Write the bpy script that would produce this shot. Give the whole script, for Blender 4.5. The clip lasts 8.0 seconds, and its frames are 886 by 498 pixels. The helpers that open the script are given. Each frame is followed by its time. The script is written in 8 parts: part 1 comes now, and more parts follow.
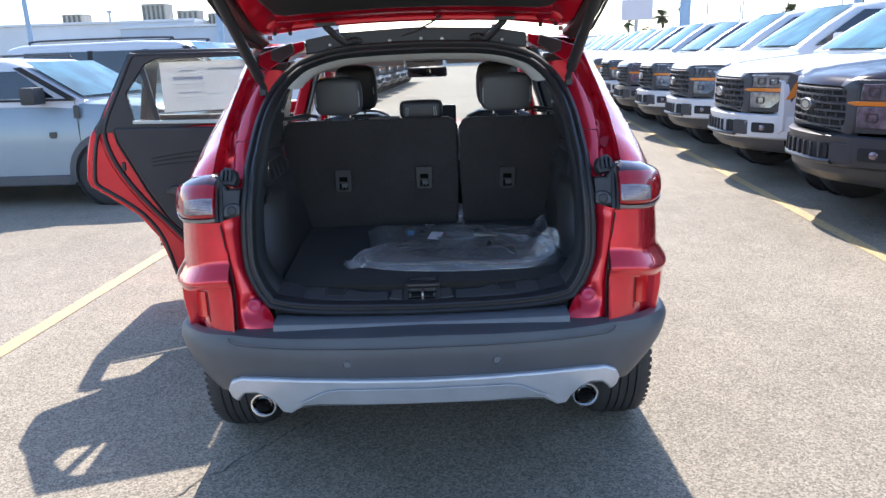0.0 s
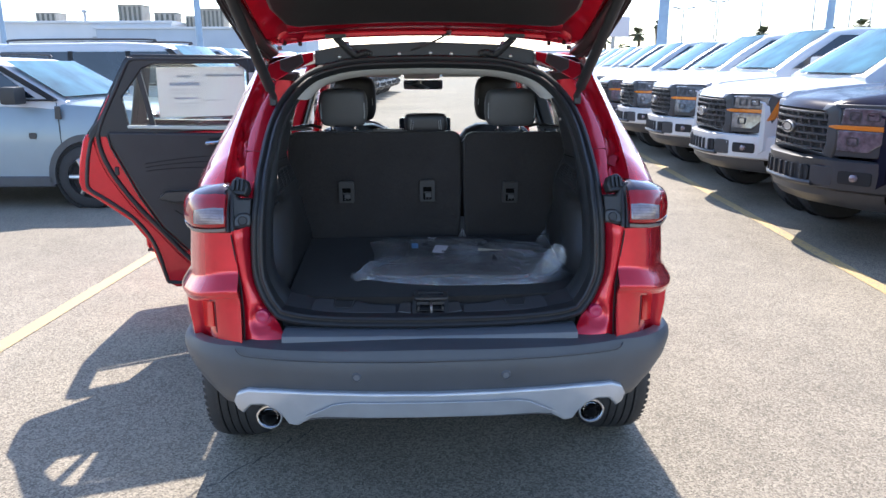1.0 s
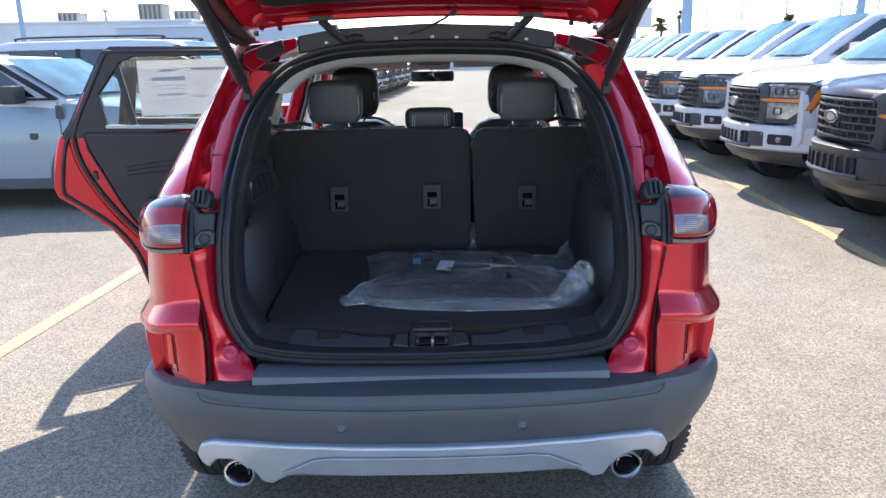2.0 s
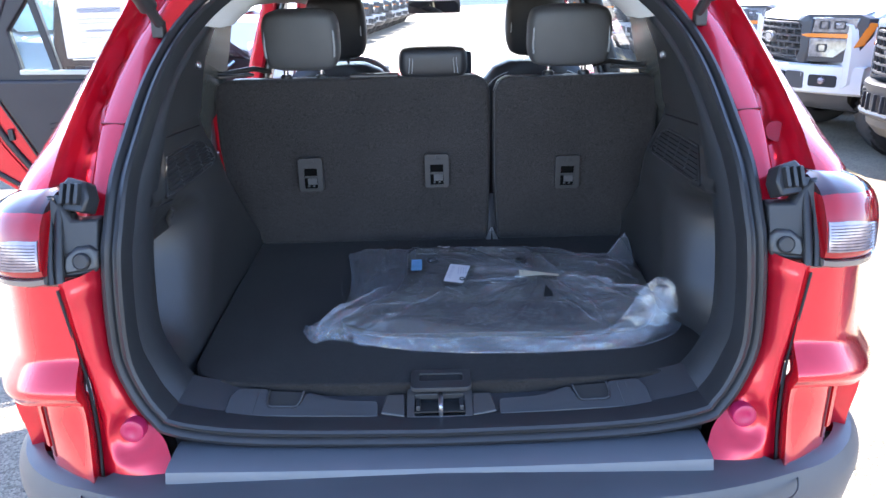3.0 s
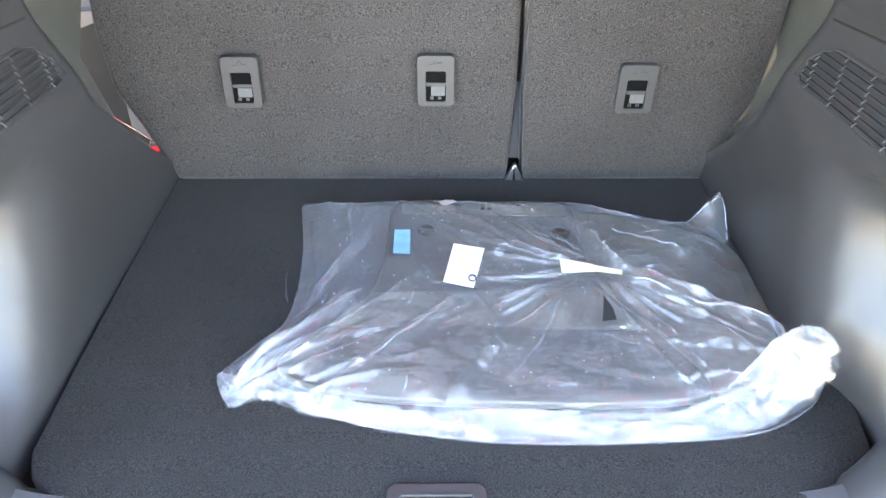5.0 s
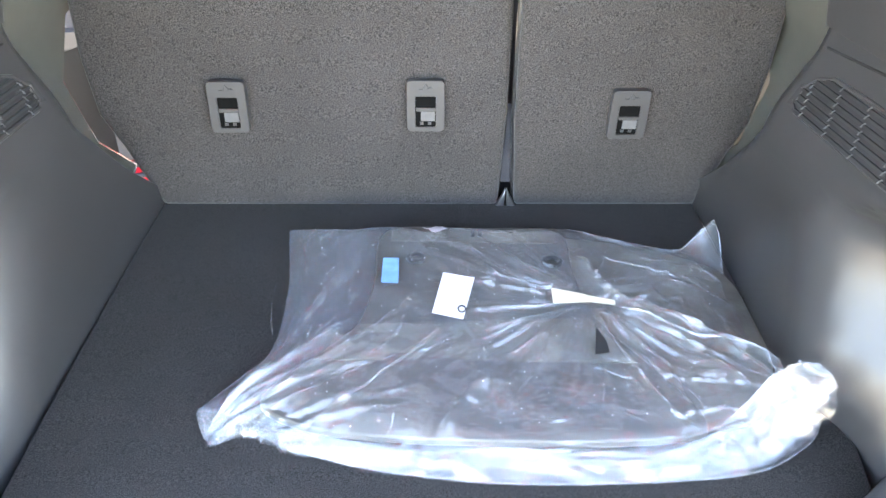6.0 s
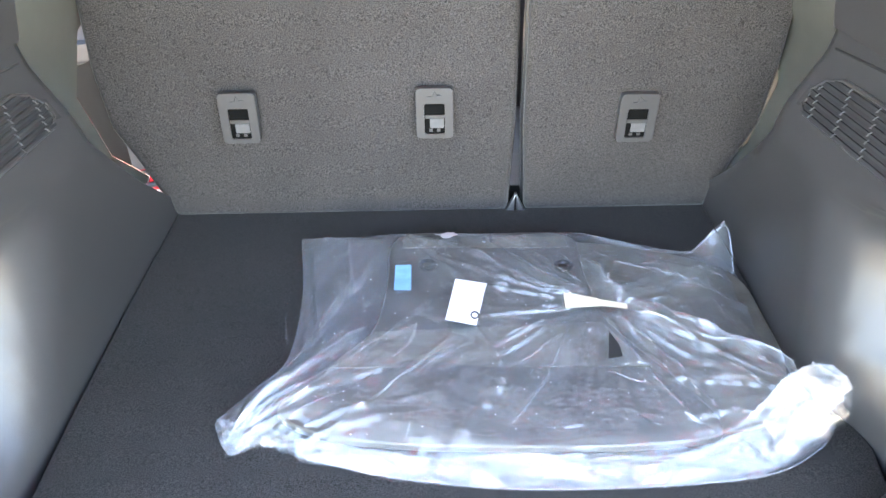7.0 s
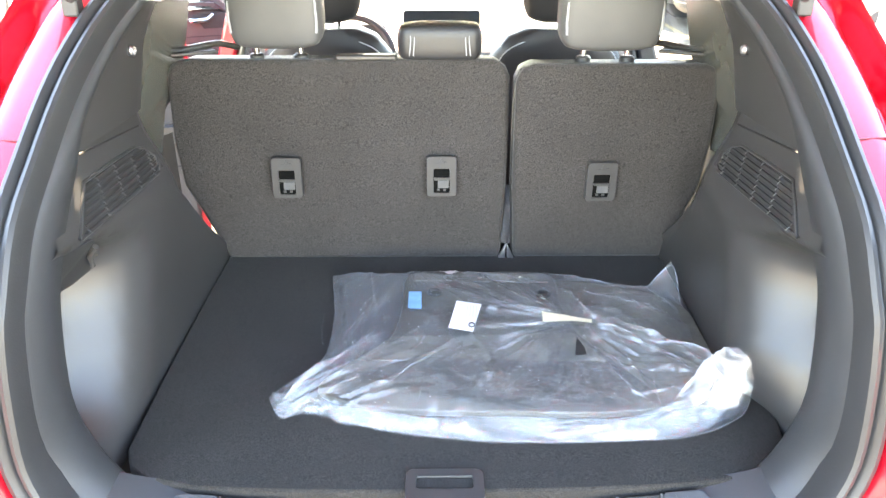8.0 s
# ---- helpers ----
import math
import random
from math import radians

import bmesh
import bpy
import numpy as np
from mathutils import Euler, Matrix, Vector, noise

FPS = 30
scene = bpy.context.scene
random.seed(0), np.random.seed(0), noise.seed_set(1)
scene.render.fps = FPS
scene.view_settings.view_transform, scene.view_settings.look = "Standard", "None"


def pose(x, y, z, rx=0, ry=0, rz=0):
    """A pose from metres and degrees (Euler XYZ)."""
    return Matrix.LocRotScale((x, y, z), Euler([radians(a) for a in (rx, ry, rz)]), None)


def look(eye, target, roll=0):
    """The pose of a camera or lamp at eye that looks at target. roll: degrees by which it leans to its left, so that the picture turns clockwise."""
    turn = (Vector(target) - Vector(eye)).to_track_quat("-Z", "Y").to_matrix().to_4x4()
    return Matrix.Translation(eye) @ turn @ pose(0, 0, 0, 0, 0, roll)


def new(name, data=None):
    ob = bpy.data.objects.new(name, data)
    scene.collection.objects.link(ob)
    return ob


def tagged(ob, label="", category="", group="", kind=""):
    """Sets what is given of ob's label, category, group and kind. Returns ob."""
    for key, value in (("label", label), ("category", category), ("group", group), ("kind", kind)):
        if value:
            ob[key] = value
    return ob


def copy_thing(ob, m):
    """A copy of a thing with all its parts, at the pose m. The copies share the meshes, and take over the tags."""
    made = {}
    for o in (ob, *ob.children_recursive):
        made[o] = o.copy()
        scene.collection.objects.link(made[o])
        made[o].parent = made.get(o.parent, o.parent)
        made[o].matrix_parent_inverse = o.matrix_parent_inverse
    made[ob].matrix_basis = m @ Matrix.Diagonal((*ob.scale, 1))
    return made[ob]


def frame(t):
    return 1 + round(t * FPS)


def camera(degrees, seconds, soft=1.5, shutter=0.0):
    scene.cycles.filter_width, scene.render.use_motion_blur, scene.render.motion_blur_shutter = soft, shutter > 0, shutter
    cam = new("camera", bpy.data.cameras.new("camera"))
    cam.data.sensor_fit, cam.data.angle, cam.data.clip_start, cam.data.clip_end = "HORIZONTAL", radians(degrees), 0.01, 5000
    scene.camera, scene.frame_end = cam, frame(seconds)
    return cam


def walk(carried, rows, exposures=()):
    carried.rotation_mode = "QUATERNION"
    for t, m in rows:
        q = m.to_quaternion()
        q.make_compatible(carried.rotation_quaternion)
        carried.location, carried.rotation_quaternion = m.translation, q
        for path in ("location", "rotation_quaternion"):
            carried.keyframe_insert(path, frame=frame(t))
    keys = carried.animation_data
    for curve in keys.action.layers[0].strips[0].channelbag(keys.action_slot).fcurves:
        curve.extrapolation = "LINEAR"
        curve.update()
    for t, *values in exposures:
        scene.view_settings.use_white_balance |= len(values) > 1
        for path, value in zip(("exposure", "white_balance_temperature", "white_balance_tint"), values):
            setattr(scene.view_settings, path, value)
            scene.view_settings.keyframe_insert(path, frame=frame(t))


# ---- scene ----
cam = camera(63.6, 8.0)
PATH = [
    (0, (0.082, -2.205, 1.534), (0.078, -0.276, 1.005), -2.0),
    (0.5, (-0.017, -2.21, 1.544), (0.037, -0.28, 1.022), -1.3),
    (1, (-0.039, -2.208, 1.553), (0.032, -0.273, 1.049), -0.2),
    (1.5, (0.015, -2.071, 1.538), (0.052, -0.133, 1.047), -0.8),
    (1.7, (0.033, -1.98, 1.533), (0.039, -0.043, 1.033), -1.0),
    (2.8, (0.004, -1.234, 1.49), (0.038, 0.666, 0.866), -1.4),
    (3, (0.009, -1.09, 1.483), (0.018, 0.792, 0.806), -1.3),
    (3.5, (-0.023, -0.743, 1.466), (-0.01, 1.089, 0.664), -0.2),
    (4, (-0.031, -0.519, 1.471), (0.035, 1.219, 0.484), -0.2),
    (4.5, (0.001, -0.414, 1.481), (0.033, 1.274, 0.408), 0.0),
    (4.7, (0.003, -0.406, 1.477), (0.026, 1.261, 0.373), 0.2),
    (5.8, (0.005, -0.378, 1.474), (0.04, 1.301, 0.388), 0.8),
    (6, (0.013, -0.369, 1.48), (0.05, 1.321, 0.413), 0.6),
    (6.5, (0.009, -0.364, 1.49), (0.035, 1.342, 0.445), -0.4),
    (7, (0.008, -0.37, 1.493), (0.021, 1.321, 0.426), -0.9),
    (7.5, (0.03, -0.461, 1.513), (0.014, 1.258, 0.49), -0.4),
    (8, (-0.005, -0.7, 1.526), (0.012, 1.126, 0.71), 0.0),
]
EXPOSURES = [(0, 1.42, 6050, 15), (1.7, 1.47, 6050, 15), (2.8, 2.2, 6000, 17), (3.0, 2.7, 5950, 18), (3.5, 4.07, 6800, 15), (4.0, 4.79, 7700, 15), (4.5, 4.98, 7700, 15), (7.5, 4.98, 7700, 15), (8.0, 4.82, 8300, 14)]
walk(cam, [(t, look(eye, target, roll)) for t, eye, target, roll in PATH], EXPOSURES)
from mathutils.bvhtree import BVHTree

# ---------------------------------------------------------------- world and light
G = -0.035                      # height of the asphalt
world = bpy.data.worlds.new("world")
scene.world = world
world.use_nodes = True
wn = world.node_tree
sky = wn.nodes.new("ShaderNodeTexSky")
sky.sky_type = 'NISHITA'
sky.sun_disc = False
sky.sun_elevation = radians(46)
sky.sun_rotation = radians(-3)
sky.dust_density = 0.4
sky.air_density = 1.0
wn.links.new(sky.outputs[0], wn.nodes["Background"].inputs[0])
wn.nodes["Background"].inputs[1].default_value = 0.15
sun = new("sun", bpy.data.lights.new("sun", 'SUN'))
sun.data.energy = 3.7
sun.data.angle = radians(0.53)
sun.data.color = (1.0, 0.905, 0.76)
sun.matrix_world = look((-0.9, 20, 21), (0, 0, 0.9))


# ---------------------------------------------------------------- materials
def mat(name, color, rough=0.5, metal=0.0, coat=0.0, vary=(8, 0.0), bump=(200, 0.0), spec=0.5, fine=0.0, sheen=0.0,
        emit=0.0, trans=0.0, random_value=0.0):
    m = bpy.data.materials.new(name)
    m.use_nodes = True
    nt = m.node_tree
    b = nt.nodes["Principled BSDF"]
    b.inputs["Base Color"].default_value = (*color, 1)
    b.inputs["Roughness"].default_value = rough
    b.inputs["Metallic"].default_value = metal
    b.inputs["Coat Weight"].default_value = coat
    b.inputs["Coat Roughness"].default_value = 0.03
    b.inputs["Specular IOR Level"].default_value = spec
    b.inputs["Sheen Weight"].default_value = sheen
    b.inputs["Transmission Weight"].default_value = trans
    if emit:
        b.inputs["Emission Color"].default_value = (*color, 1)
        b.inputs["Emission Strength"].default_value = emit
    co = nt.nodes.new("ShaderNodeTexCoord")
    if vary[1] or fine or random_value:
        n1 = nt.nodes.new("ShaderNodeTexNoise")
        n1.inputs["Scale"].default_value = vary[0]
        n1.inputs["Detail"].default_value = 5
        nt.links.new(co.outputs["Object"], n1.inputs["Vector"])
        r1 = nt.nodes.new("ShaderNodeMapRange")
        r1.inputs["From Min"].default_value, r1.inputs["From Max"].default_value = 0.3, 0.7
        r1.inputs["To Min"].default_value, r1.inputs["To Max"].default_value = 1 - vary[1], 1 + vary[1]
        nt.links.new(n1.outputs["Fac"], r1.inputs["Value"])
        last = r1.outputs[0]
        if fine:
            n2 = nt.nodes.new("ShaderNodeTexNoise")
            n2.inputs["Scale"].default_value = bump[0]
            n2.inputs["Detail"].default_value = 2
            nt.links.new(co.outputs["Object"], n2.inputs["Vector"])
            r2 = nt.nodes.new("ShaderNodeMapRange")
            r2.inputs["From Min"].default_value, r2.inputs["From Max"].default_value = 0.3, 0.7
            r2.inputs["To Min"].default_value, r2.inputs["To Max"].default_value = 1 - fine, 1 + fine
            nt.links.new(n2.outputs["Fac"], r2.inputs["Value"])
            mu = nt.nodes.new("ShaderNodeMath")
            mu.operation = 'MULTIPLY'
            nt.links.new(last, mu.inputs[0])
            nt.links.new(r2.outputs[0], mu.inputs[1])
            last = mu.outputs[0]
        vm = nt.nodes.new("ShaderNodeVectorMath")
        vm.operation = 'SCALE'
        vm.inputs[0].default_value = color
        nt.links.new(last, vm.inputs["Scale"])
        nt.links.new(vm.outputs[0], b.inputs["Base Color"])
    if bump[1]:
        nb = nt.nodes.new("ShaderNodeTexNoise")
        nb.inputs["Scale"].default_value = bump[0]
        nb.inputs["Detail"].default_value = 3
        nt.links.new(co.outputs["Object"], nb.inputs["Vector"])
        bp = nt.nodes.new("ShaderNodeBump")
        bp.inputs["Strength"].default_value = bump[1]
        bp.inputs["Distance"].default_value = 0.4 / bump[0]
        nt.links.new(nb.outputs["Fac"], bp.inputs["Height"])
        nt.links.new(bp.outputs[0], b.inputs["Normal"])
    return m


def gloss_by_angle(nt, least, normal=None):
    """Share of gloss on a thin sheet: least when seen face on, full at a graze, alike from both sides."""
    lw = nt.nodes.new("ShaderNodeLayerWeight")
    lw.inputs["Blend"].default_value = 0.5
    if normal:
        nt.links.new(normal, lw.inputs["Normal"])
    pw = nt.nodes.new("ShaderNodeMath")
    pw.operation = 'POWER'
    pw.inputs[1].default_value = 4.5
    nt.links.new(lw.outputs["Facing"], pw.inputs[0])
    ma = nt.nodes.new("ShaderNodeMapRange")
    ma.inputs["To Min"].default_value, ma.inputs["To Max"].default_value = least, 0.95
    nt.links.new(pw.outputs[0], ma.inputs["Value"])
    return ma.outputs[0]


def glass(name, tint, see, rough=0.02):
    """A thin pane: a tinted see-through layer with a glossy surface by Fresnel."""
    m = bpy.data.materials.new(name)
    m.use_nodes = True
    nt = m.node_tree
    nt.nodes.remove(nt.nodes["Principled BSDF"])
    out = nt.nodes["Material Output"]
    tr = nt.nodes.new("ShaderNodeBsdfTransparent")
    tr.inputs[0].default_value = (tint[0] * see, tint[1] * see, tint[2] * see, 1)
    gl = nt.nodes.new("ShaderNodeBsdfGlossy")
    gl.inputs["Roughness"].default_value = rough
    mx = nt.nodes.new("ShaderNodeMixShader")
    nt.links.new(gloss_by_angle(nt, 0.04), mx.inputs[0])
    nt.links.new(tr.outputs[0], mx.inputs[1])
    nt.links.new(gl.outputs[0], mx.inputs[2])
    nt.links.new(mx.outputs[0], out.inputs[0])
    return m


def film_plastic(name, haze, strength, turn=(35, -25), gloss=0.08):
    """Thin clear polythene: see-through and slightly milky, with sharp gloss on long soft creases."""
    m = bpy.data.materials.new(name)
    m.use_nodes = True
    nt = m.node_tree
    b = nt.nodes["Principled BSDF"]
    b.inputs["Base Color"].default_value = (0.80, 0.86, 0.93, 1)
    b.inputs["Roughness"].default_value = 0.25
    out = nt.nodes["Material Output"]
    co = nt.nodes.new("ShaderNodeTexCoord")
    last = None
    for angle, scale, stretch, dist in ((turn[0], 30, .22, .0030), (turn[1], 60, .30, .0014)):
        mp = nt.nodes.new("ShaderNodeMapping")
        mp.inputs["Scale"].default_value = (1, stretch, 1)
        mp.inputs["Rotation"].default_value = (0, 0, radians(angle))
        nt.links.new(co.outputs["Object"], mp.inputs["Vector"])
        wob = nt.nodes.new("ShaderNodeTexNoise")
        wob.inputs["Scale"].default_value = scale * .5
        nt.links.new(mp.outputs[0], wob.inputs["Vector"])
        add = nt.nodes.new("ShaderNodeVectorMath")
        add.operation = 'MULTIPLY_ADD'
        add.inputs[1].default_value = (2.2 / scale, 2.2 / scale, 0)
        nt.links.new(wob.outputs["Color"], add.inputs[0])
        nt.links.new(mp.outputs[0], add.inputs[2])
        n1 = nt.nodes.new("ShaderNodeTexVoronoi")
        n1.inputs["Scale"].default_value = scale
        nt.links.new(add.outputs[0], n1.inputs["Vector"])
        bp = nt.nodes.new("ShaderNodeBump")
        bp.inputs["Strength"].default_value = strength
        bp.inputs["Distance"].default_value = dist
        nt.links.new(n1.outputs["Distance"], bp.inputs["Height"])
        if last:
            nt.links.new(last.outputs[0], bp.inputs["Normal"])
        last = bp
    nt.links.new(last.outputs[0], b.inputs["Normal"])
    gl = nt.nodes.new("ShaderNodeBsdfGlossy")
    gl.inputs["Roughness"].default_value = 0.04
    nt.links.new(last.outputs[0], gl.inputs["Normal"])
    tr = nt.nodes.new("ShaderNodeBsdfTransparent")
    tr.inputs[0].default_value = (0.97, 0.975, 0.98, 1)
    m1 = nt.nodes.new("ShaderNodeMixShader")
    m1.inputs[0].default_value = haze
    nt.links.new(tr.outputs[0], m1.inputs[1])
    nt.links.new(b.outputs[0], m1.inputs[2])
    m2 = nt.nodes.new("ShaderNodeMixShader")
    nt.links.new(gloss_by_angle(nt, gloss, last.outputs[0]), m2.inputs[0])
    nt.links.new(m1.outputs[0], m2.inputs[1])
    nt.links.new(gl.outputs[0], m2.inputs[2])
    nt.links.new(m2.outputs[0], out.inputs[0])
    return m


def asphalt_material():
    m = bpy.data.materials.new("asphalt")
    m.use_nodes = True
    nt = m.node_tree
    b = nt.nodes["Principled BSDF"]
    b.inputs["Roughness"].default_value = 0.85
    b.inputs["Specular IOR Level"].default_value = 0.3
    co = nt.nodes.new("ShaderNodeTexCoord")

    def noise_tex(scale, detail, rough=0.6):
        n = nt.nodes.new("ShaderNodeTexNoise")
        n.inputs["Scale"].default_value = scale
        n.inputs["Detail"].default_value = detail
        n.inputs["Roughness"].default_value = rough
        nt.links.new(co.outputs["Object"], n.inputs["Vector"])
        return n

    stones = nt.nodes.new("ShaderNodeTexVoronoi")
    stones.inputs["Scale"].default_value = 140
    nt.links.new(co.outputs["Object"], stones.inputs["Vector"])
    ramp = nt.nodes.new("ShaderNodeValToRGB")
    ramp.color_ramp.elements[0].position, ramp.color_ramp.elements[1].position = 0.0, 1.0
    ramp.color_ramp.elements[0].color = (0.135, 0.118, 0.090, 1)
    ramp.color_ramp.elements[1].color = (0.365, 0.318, 0.242, 1)
    sep = nt.nodes.new("ShaderNodeSeparateColor")
    nt.links.new(stones.outputs["Color"], sep.inputs[0])
    nt.links.new(sep.outputs[0], ramp.inputs[0])
    # worn lanes, oil stains and large patches
    big = noise_tex(0.35, 6)
    mid = noise_tex(3.5, 5)
    r1 = nt.nodes.new("ShaderNodeMapRange")
    r1.inputs["From Min"].default_value, r1.inputs["From Max"].default_value = 0.3, 0.7
    r1.inputs["To Min"].default_value, r1.inputs["To Max"].default_value = 0.86, 1.12
    nt.links.new(big.outputs["Fac"], r1.inputs["Value"])
    r2 = nt.nodes.new("ShaderNodeMapRange")
    r2.inputs["From Min"].default_value, r2.inputs["From Max"].default_value = 0.3, 0.7
    r2.inputs["To Min"].default_value, r2.inputs["To Max"].default_value = 0.90, 1.10
    nt.links.new(mid.outputs["Fac"], r2.inputs["Value"])
    mu = nt.nodes.new("ShaderNodeMath")
    mu.operation = 'MULTIPLY'
    nt.links.new(r1.outputs[0], mu.inputs[0])
    nt.links.new(r2.outputs[0], mu.inputs[1])
    vs = nt.nodes.new("ShaderNodeVectorMath")
    vs.operation = 'SCALE'
    nt.links.new(ramp.outputs[0], vs.inputs[0])
    nt.links.new(mu.outputs[0], vs.inputs["Scale"])
    nt.links.new(vs.outputs[0], b.inputs["Base Color"])
    bp = nt.nodes.new("ShaderNodeBump")
    bp.inputs["Strength"].default_value = 0.55
    bp.inputs["Distance"].default_value = 0.004
    nt.links.new(stones.outputs["Distance"], bp.inputs["Height"])
    nt.links.new(bp.outputs[0], b.inputs["Normal"])
    return m


def worn_paint(name, color, under):
    """Road paint worn through to the asphalt in flecks."""
    m = bpy.data.materials.new(name)
    m.use_nodes = True
    nt = m.node_tree
    b = nt.nodes["Principled BSDF"]
    b.inputs["Roughness"].default_value = 0.7
    co = nt.nodes.new("ShaderNodeTexCoord")
    n = nt.nodes.new("ShaderNodeTexNoise")
    n.inputs["Scale"].default_value = 45
    n.inputs["Detail"].default_value = 6
    n.inputs["Roughness"].default_value = 0.75
    nt.links.new(co.outputs["Object"], n.inputs["Vector"])
    ra = nt.nodes.new("ShaderNodeMapRange")
    ra.inputs["From Min"].default_value, ra.inputs["From Max"].default_value = 0.46, 0.60
    nt.links.new(n.outputs["Fac"], ra.inputs["Value"])
    mx = nt.nodes.new("ShaderNodeMix")
    mx.data_type = 'RGBA'
    mx.inputs[6].default_value = (*color, 1)
    mx.inputs[7].default_value = (*under, 1)
    nt.links.new(ra.outputs[0], mx.inputs[0])
    nt.links.new(mx.outputs[2], b.inputs["Base Color"])
    return m


ASPHALT = asphalt_material()
YELLOW_LINE = worn_paint("yellow_line_paint", (0.52, 0.37, 0.145), (0.26, 0.22, 0.165))
RED = mat("red_car_paint", (0.55, 0.006, 0.021), 0.24, 0.55, 1.0, (40, 0.05))
RED_FLAT = mat("red_inner_paint", (0.54, 0.006, 0.024), 0.26, 0.52, 0.9, (20, 0.06))
RED_STOP = mat("painted_rubber_stop", (0.42, 0.010, 0.07), 0.45, 0.0, 0.3, (20, 0.06))
RED_DEEP = mat("dark_red_joint", (0.10, 0.004, 0.010), 0.5)
LAMP_TRIM = mat("grey_lamp_trim", (0.16, 0.14, 0.13), 0.25, 0.1, 0.5, (20, 0.06))
BUMPER = mat("grained_grey_plastic", (0.064, 0.069, 0.077), 0.45, 0, 0, (6, 0.10), (900, 0.25))
SILL_GREY = mat("smooth_grey_plastic", (0.11, 0.12, 0.135), 0.38, 0, 0, (9, 0.06), (600, 0.10))
SILVER = mat("silver_paint", (0.44, 0.46, 0.49), 0.36, 0.45, 0.3, (15, 0.05))
SILVER_DARK = mat("silver_field_paint", (0.34, 0.36, 0.385), 0.42, 0.4, 0.2, (15, 0.05))
RUBBER = mat("black_rubber", (0.022, 0.023, 0.025), 0.45, 0, 0, (20, 0.10), (300, 0.12))
TYRE = mat("tyre_rubber", (0.028, 0.028, 0.029), 0.72, 0, 0, (14, 0.18), (400, 0.25))
TRIM = mat("cargo_trim_plastic", (0.035, 0.0348, 0.0355), 0.34, 0, 0, (4, 0.08), (1100, 0.35), 0.6)
TRIM_SILL = mat("sill_trim_plastic", (0.028, 0.030, 0.033), 0.45, 0, 0, (5, 0.06), (1100, 0.35))
HEADER_GREY = mat("header_plastic", (0.022, 0.024, 0.030), 0.45, 0, 0, (9, 0.06))
TRIM_DARK = mat("dark_trim_plastic", (0.026, 0.027, 0.029), 0.5, 0, 0, (5, 0.08), (1100, 0.35))
CARPET = mat("cargo_carpet", (0.0212, 0.0195, 0.0182), 0.95, 0, 0, (7, 0.14), (640, 1.0), 0.2, 0.85, 0.06)
SEAT_CARPET = mat("seatback_carpet", (0.0365, 0.0330, 0.0318), 0.95, 0, 0, (6, 0.12), (620, 1.0), 0.2, 0.90, 0.15)
LEATHER = mat("black_leather", (0.022, 0.022, 0.024), 0.42, 0, 0, (10, 0.10), (420, 0.30))
# Shade of the release slots as a flat black, in place of depth.
SLOT_SHADE = mat("slot_shade_black", (0.006, 0.006, 0.006), 1.0, 0, 0, (30, 0.1), (200, 0.0), 0.0)
WEBBING = mat("pale_webbing", (0.085, 0.085, 0.085), 0.8, 0, 0, (80, 0.1))
REST_GREY = mat("soft_grey_leather", (0.085, 0.085, 0.086), 0.5, 0, 0, (10, 0.08), (420, 0.30))
LEATHER_GREY = mat("grey_leather", (0.05, 0.05, 0.053), 0.45, 0, 0, (10, 0.08), (420, 0.30))
STITCH = mat("grey_thread", (0.32, 0.33, 0.34), 0.8)
HEADLINER = mat("headliner_fabric", (0.50, 0.49, 0.46), 0.9, 0, 0, (12, 0.05), (600, 0.3))
PILLAR_GREY = mat("warm_grey_pillar_plastic", (0.095, 0.097, 0.084), 0.26, 0, 0, (9, 0.08))
CHROME = mat("chrome", (0.78, 0.79, 0.8), 0.12, 1.0)
STEEL = mat("satin_steel", (0.45, 0.45, 0.46), 0.3, 1.0, 0, (30, 0.1))
# Near-black: shade of gaps, recesses and undersides put into the colour; also exhaust soot.
SHADE_SOOT = mat("shade_and_soot_black", (0.012, 0.012, 0.012), 0.8)
BEZEL = mat("grey_bezel_plastic", (0.044, 0.043, 0.043), 0.5, 0, 0, (30, 0.06), (900, 0.2), 0.3)
RED_LENS = mat("red_lens", (0.30, 0.002, 0.006), 0.08, 0, 0.4, (40, 0.08))
SMOKED_LENS = mat("smoked_lens", (0.03, 0.004, 0.006), 0.06, 0, 0.4)
RED_REFLEX = mat("red_reflector", (0.62, 0.004, 0.010), 0.3, 0.5, 0.1, (300, 0.15))
CLEAR_LENS = mat("clear_lens", (0.24, 0.20, 0.22), 0.18, 0.5, 0.3, (60, 0.20))
GLASS = glass("clear_glass", (0.93, 0.97, 0.95), 0.92)
GLASS_CAR = mat("distant_car_glass", (0.045, 0.125, 0.165), 0.08, 0.0, 0.0, (2.2, 0.55), (200, 0.0), 0.5)
GLASS_CAR.node_tree.nodes["Principled BSDF"].inputs["IOR"].default_value = 1.16
GLASS_SIDE = mat("distant_side_glass", (0.015, 0.022, 0.03), 0.06, 0, 0.6, (3, 0.3))
PAPER = mat("white_paper", (0.74, 0.72, 0.73), 0.7, 0, 0, (14, 0.03))
SHEET = mat("sunlit_sales_sheet", (0.80, 0.78, 0.79), 0.7)
_sn = SHEET.node_tree
_tl = _sn.nodes.new("ShaderNodeBsdfTranslucent")
_tl.inputs[0].default_value = (0.80, 0.77, 0.78, 1)
_mx = _sn.nodes.new("ShaderNodeMixShader")
_mx.inputs[0].default_value = 0.45
_sn.links.new(_sn.nodes["Principled BSDF"].outputs[0], _mx.inputs[1])
_sn.links.new(_tl.outputs[0], _mx.inputs[2])
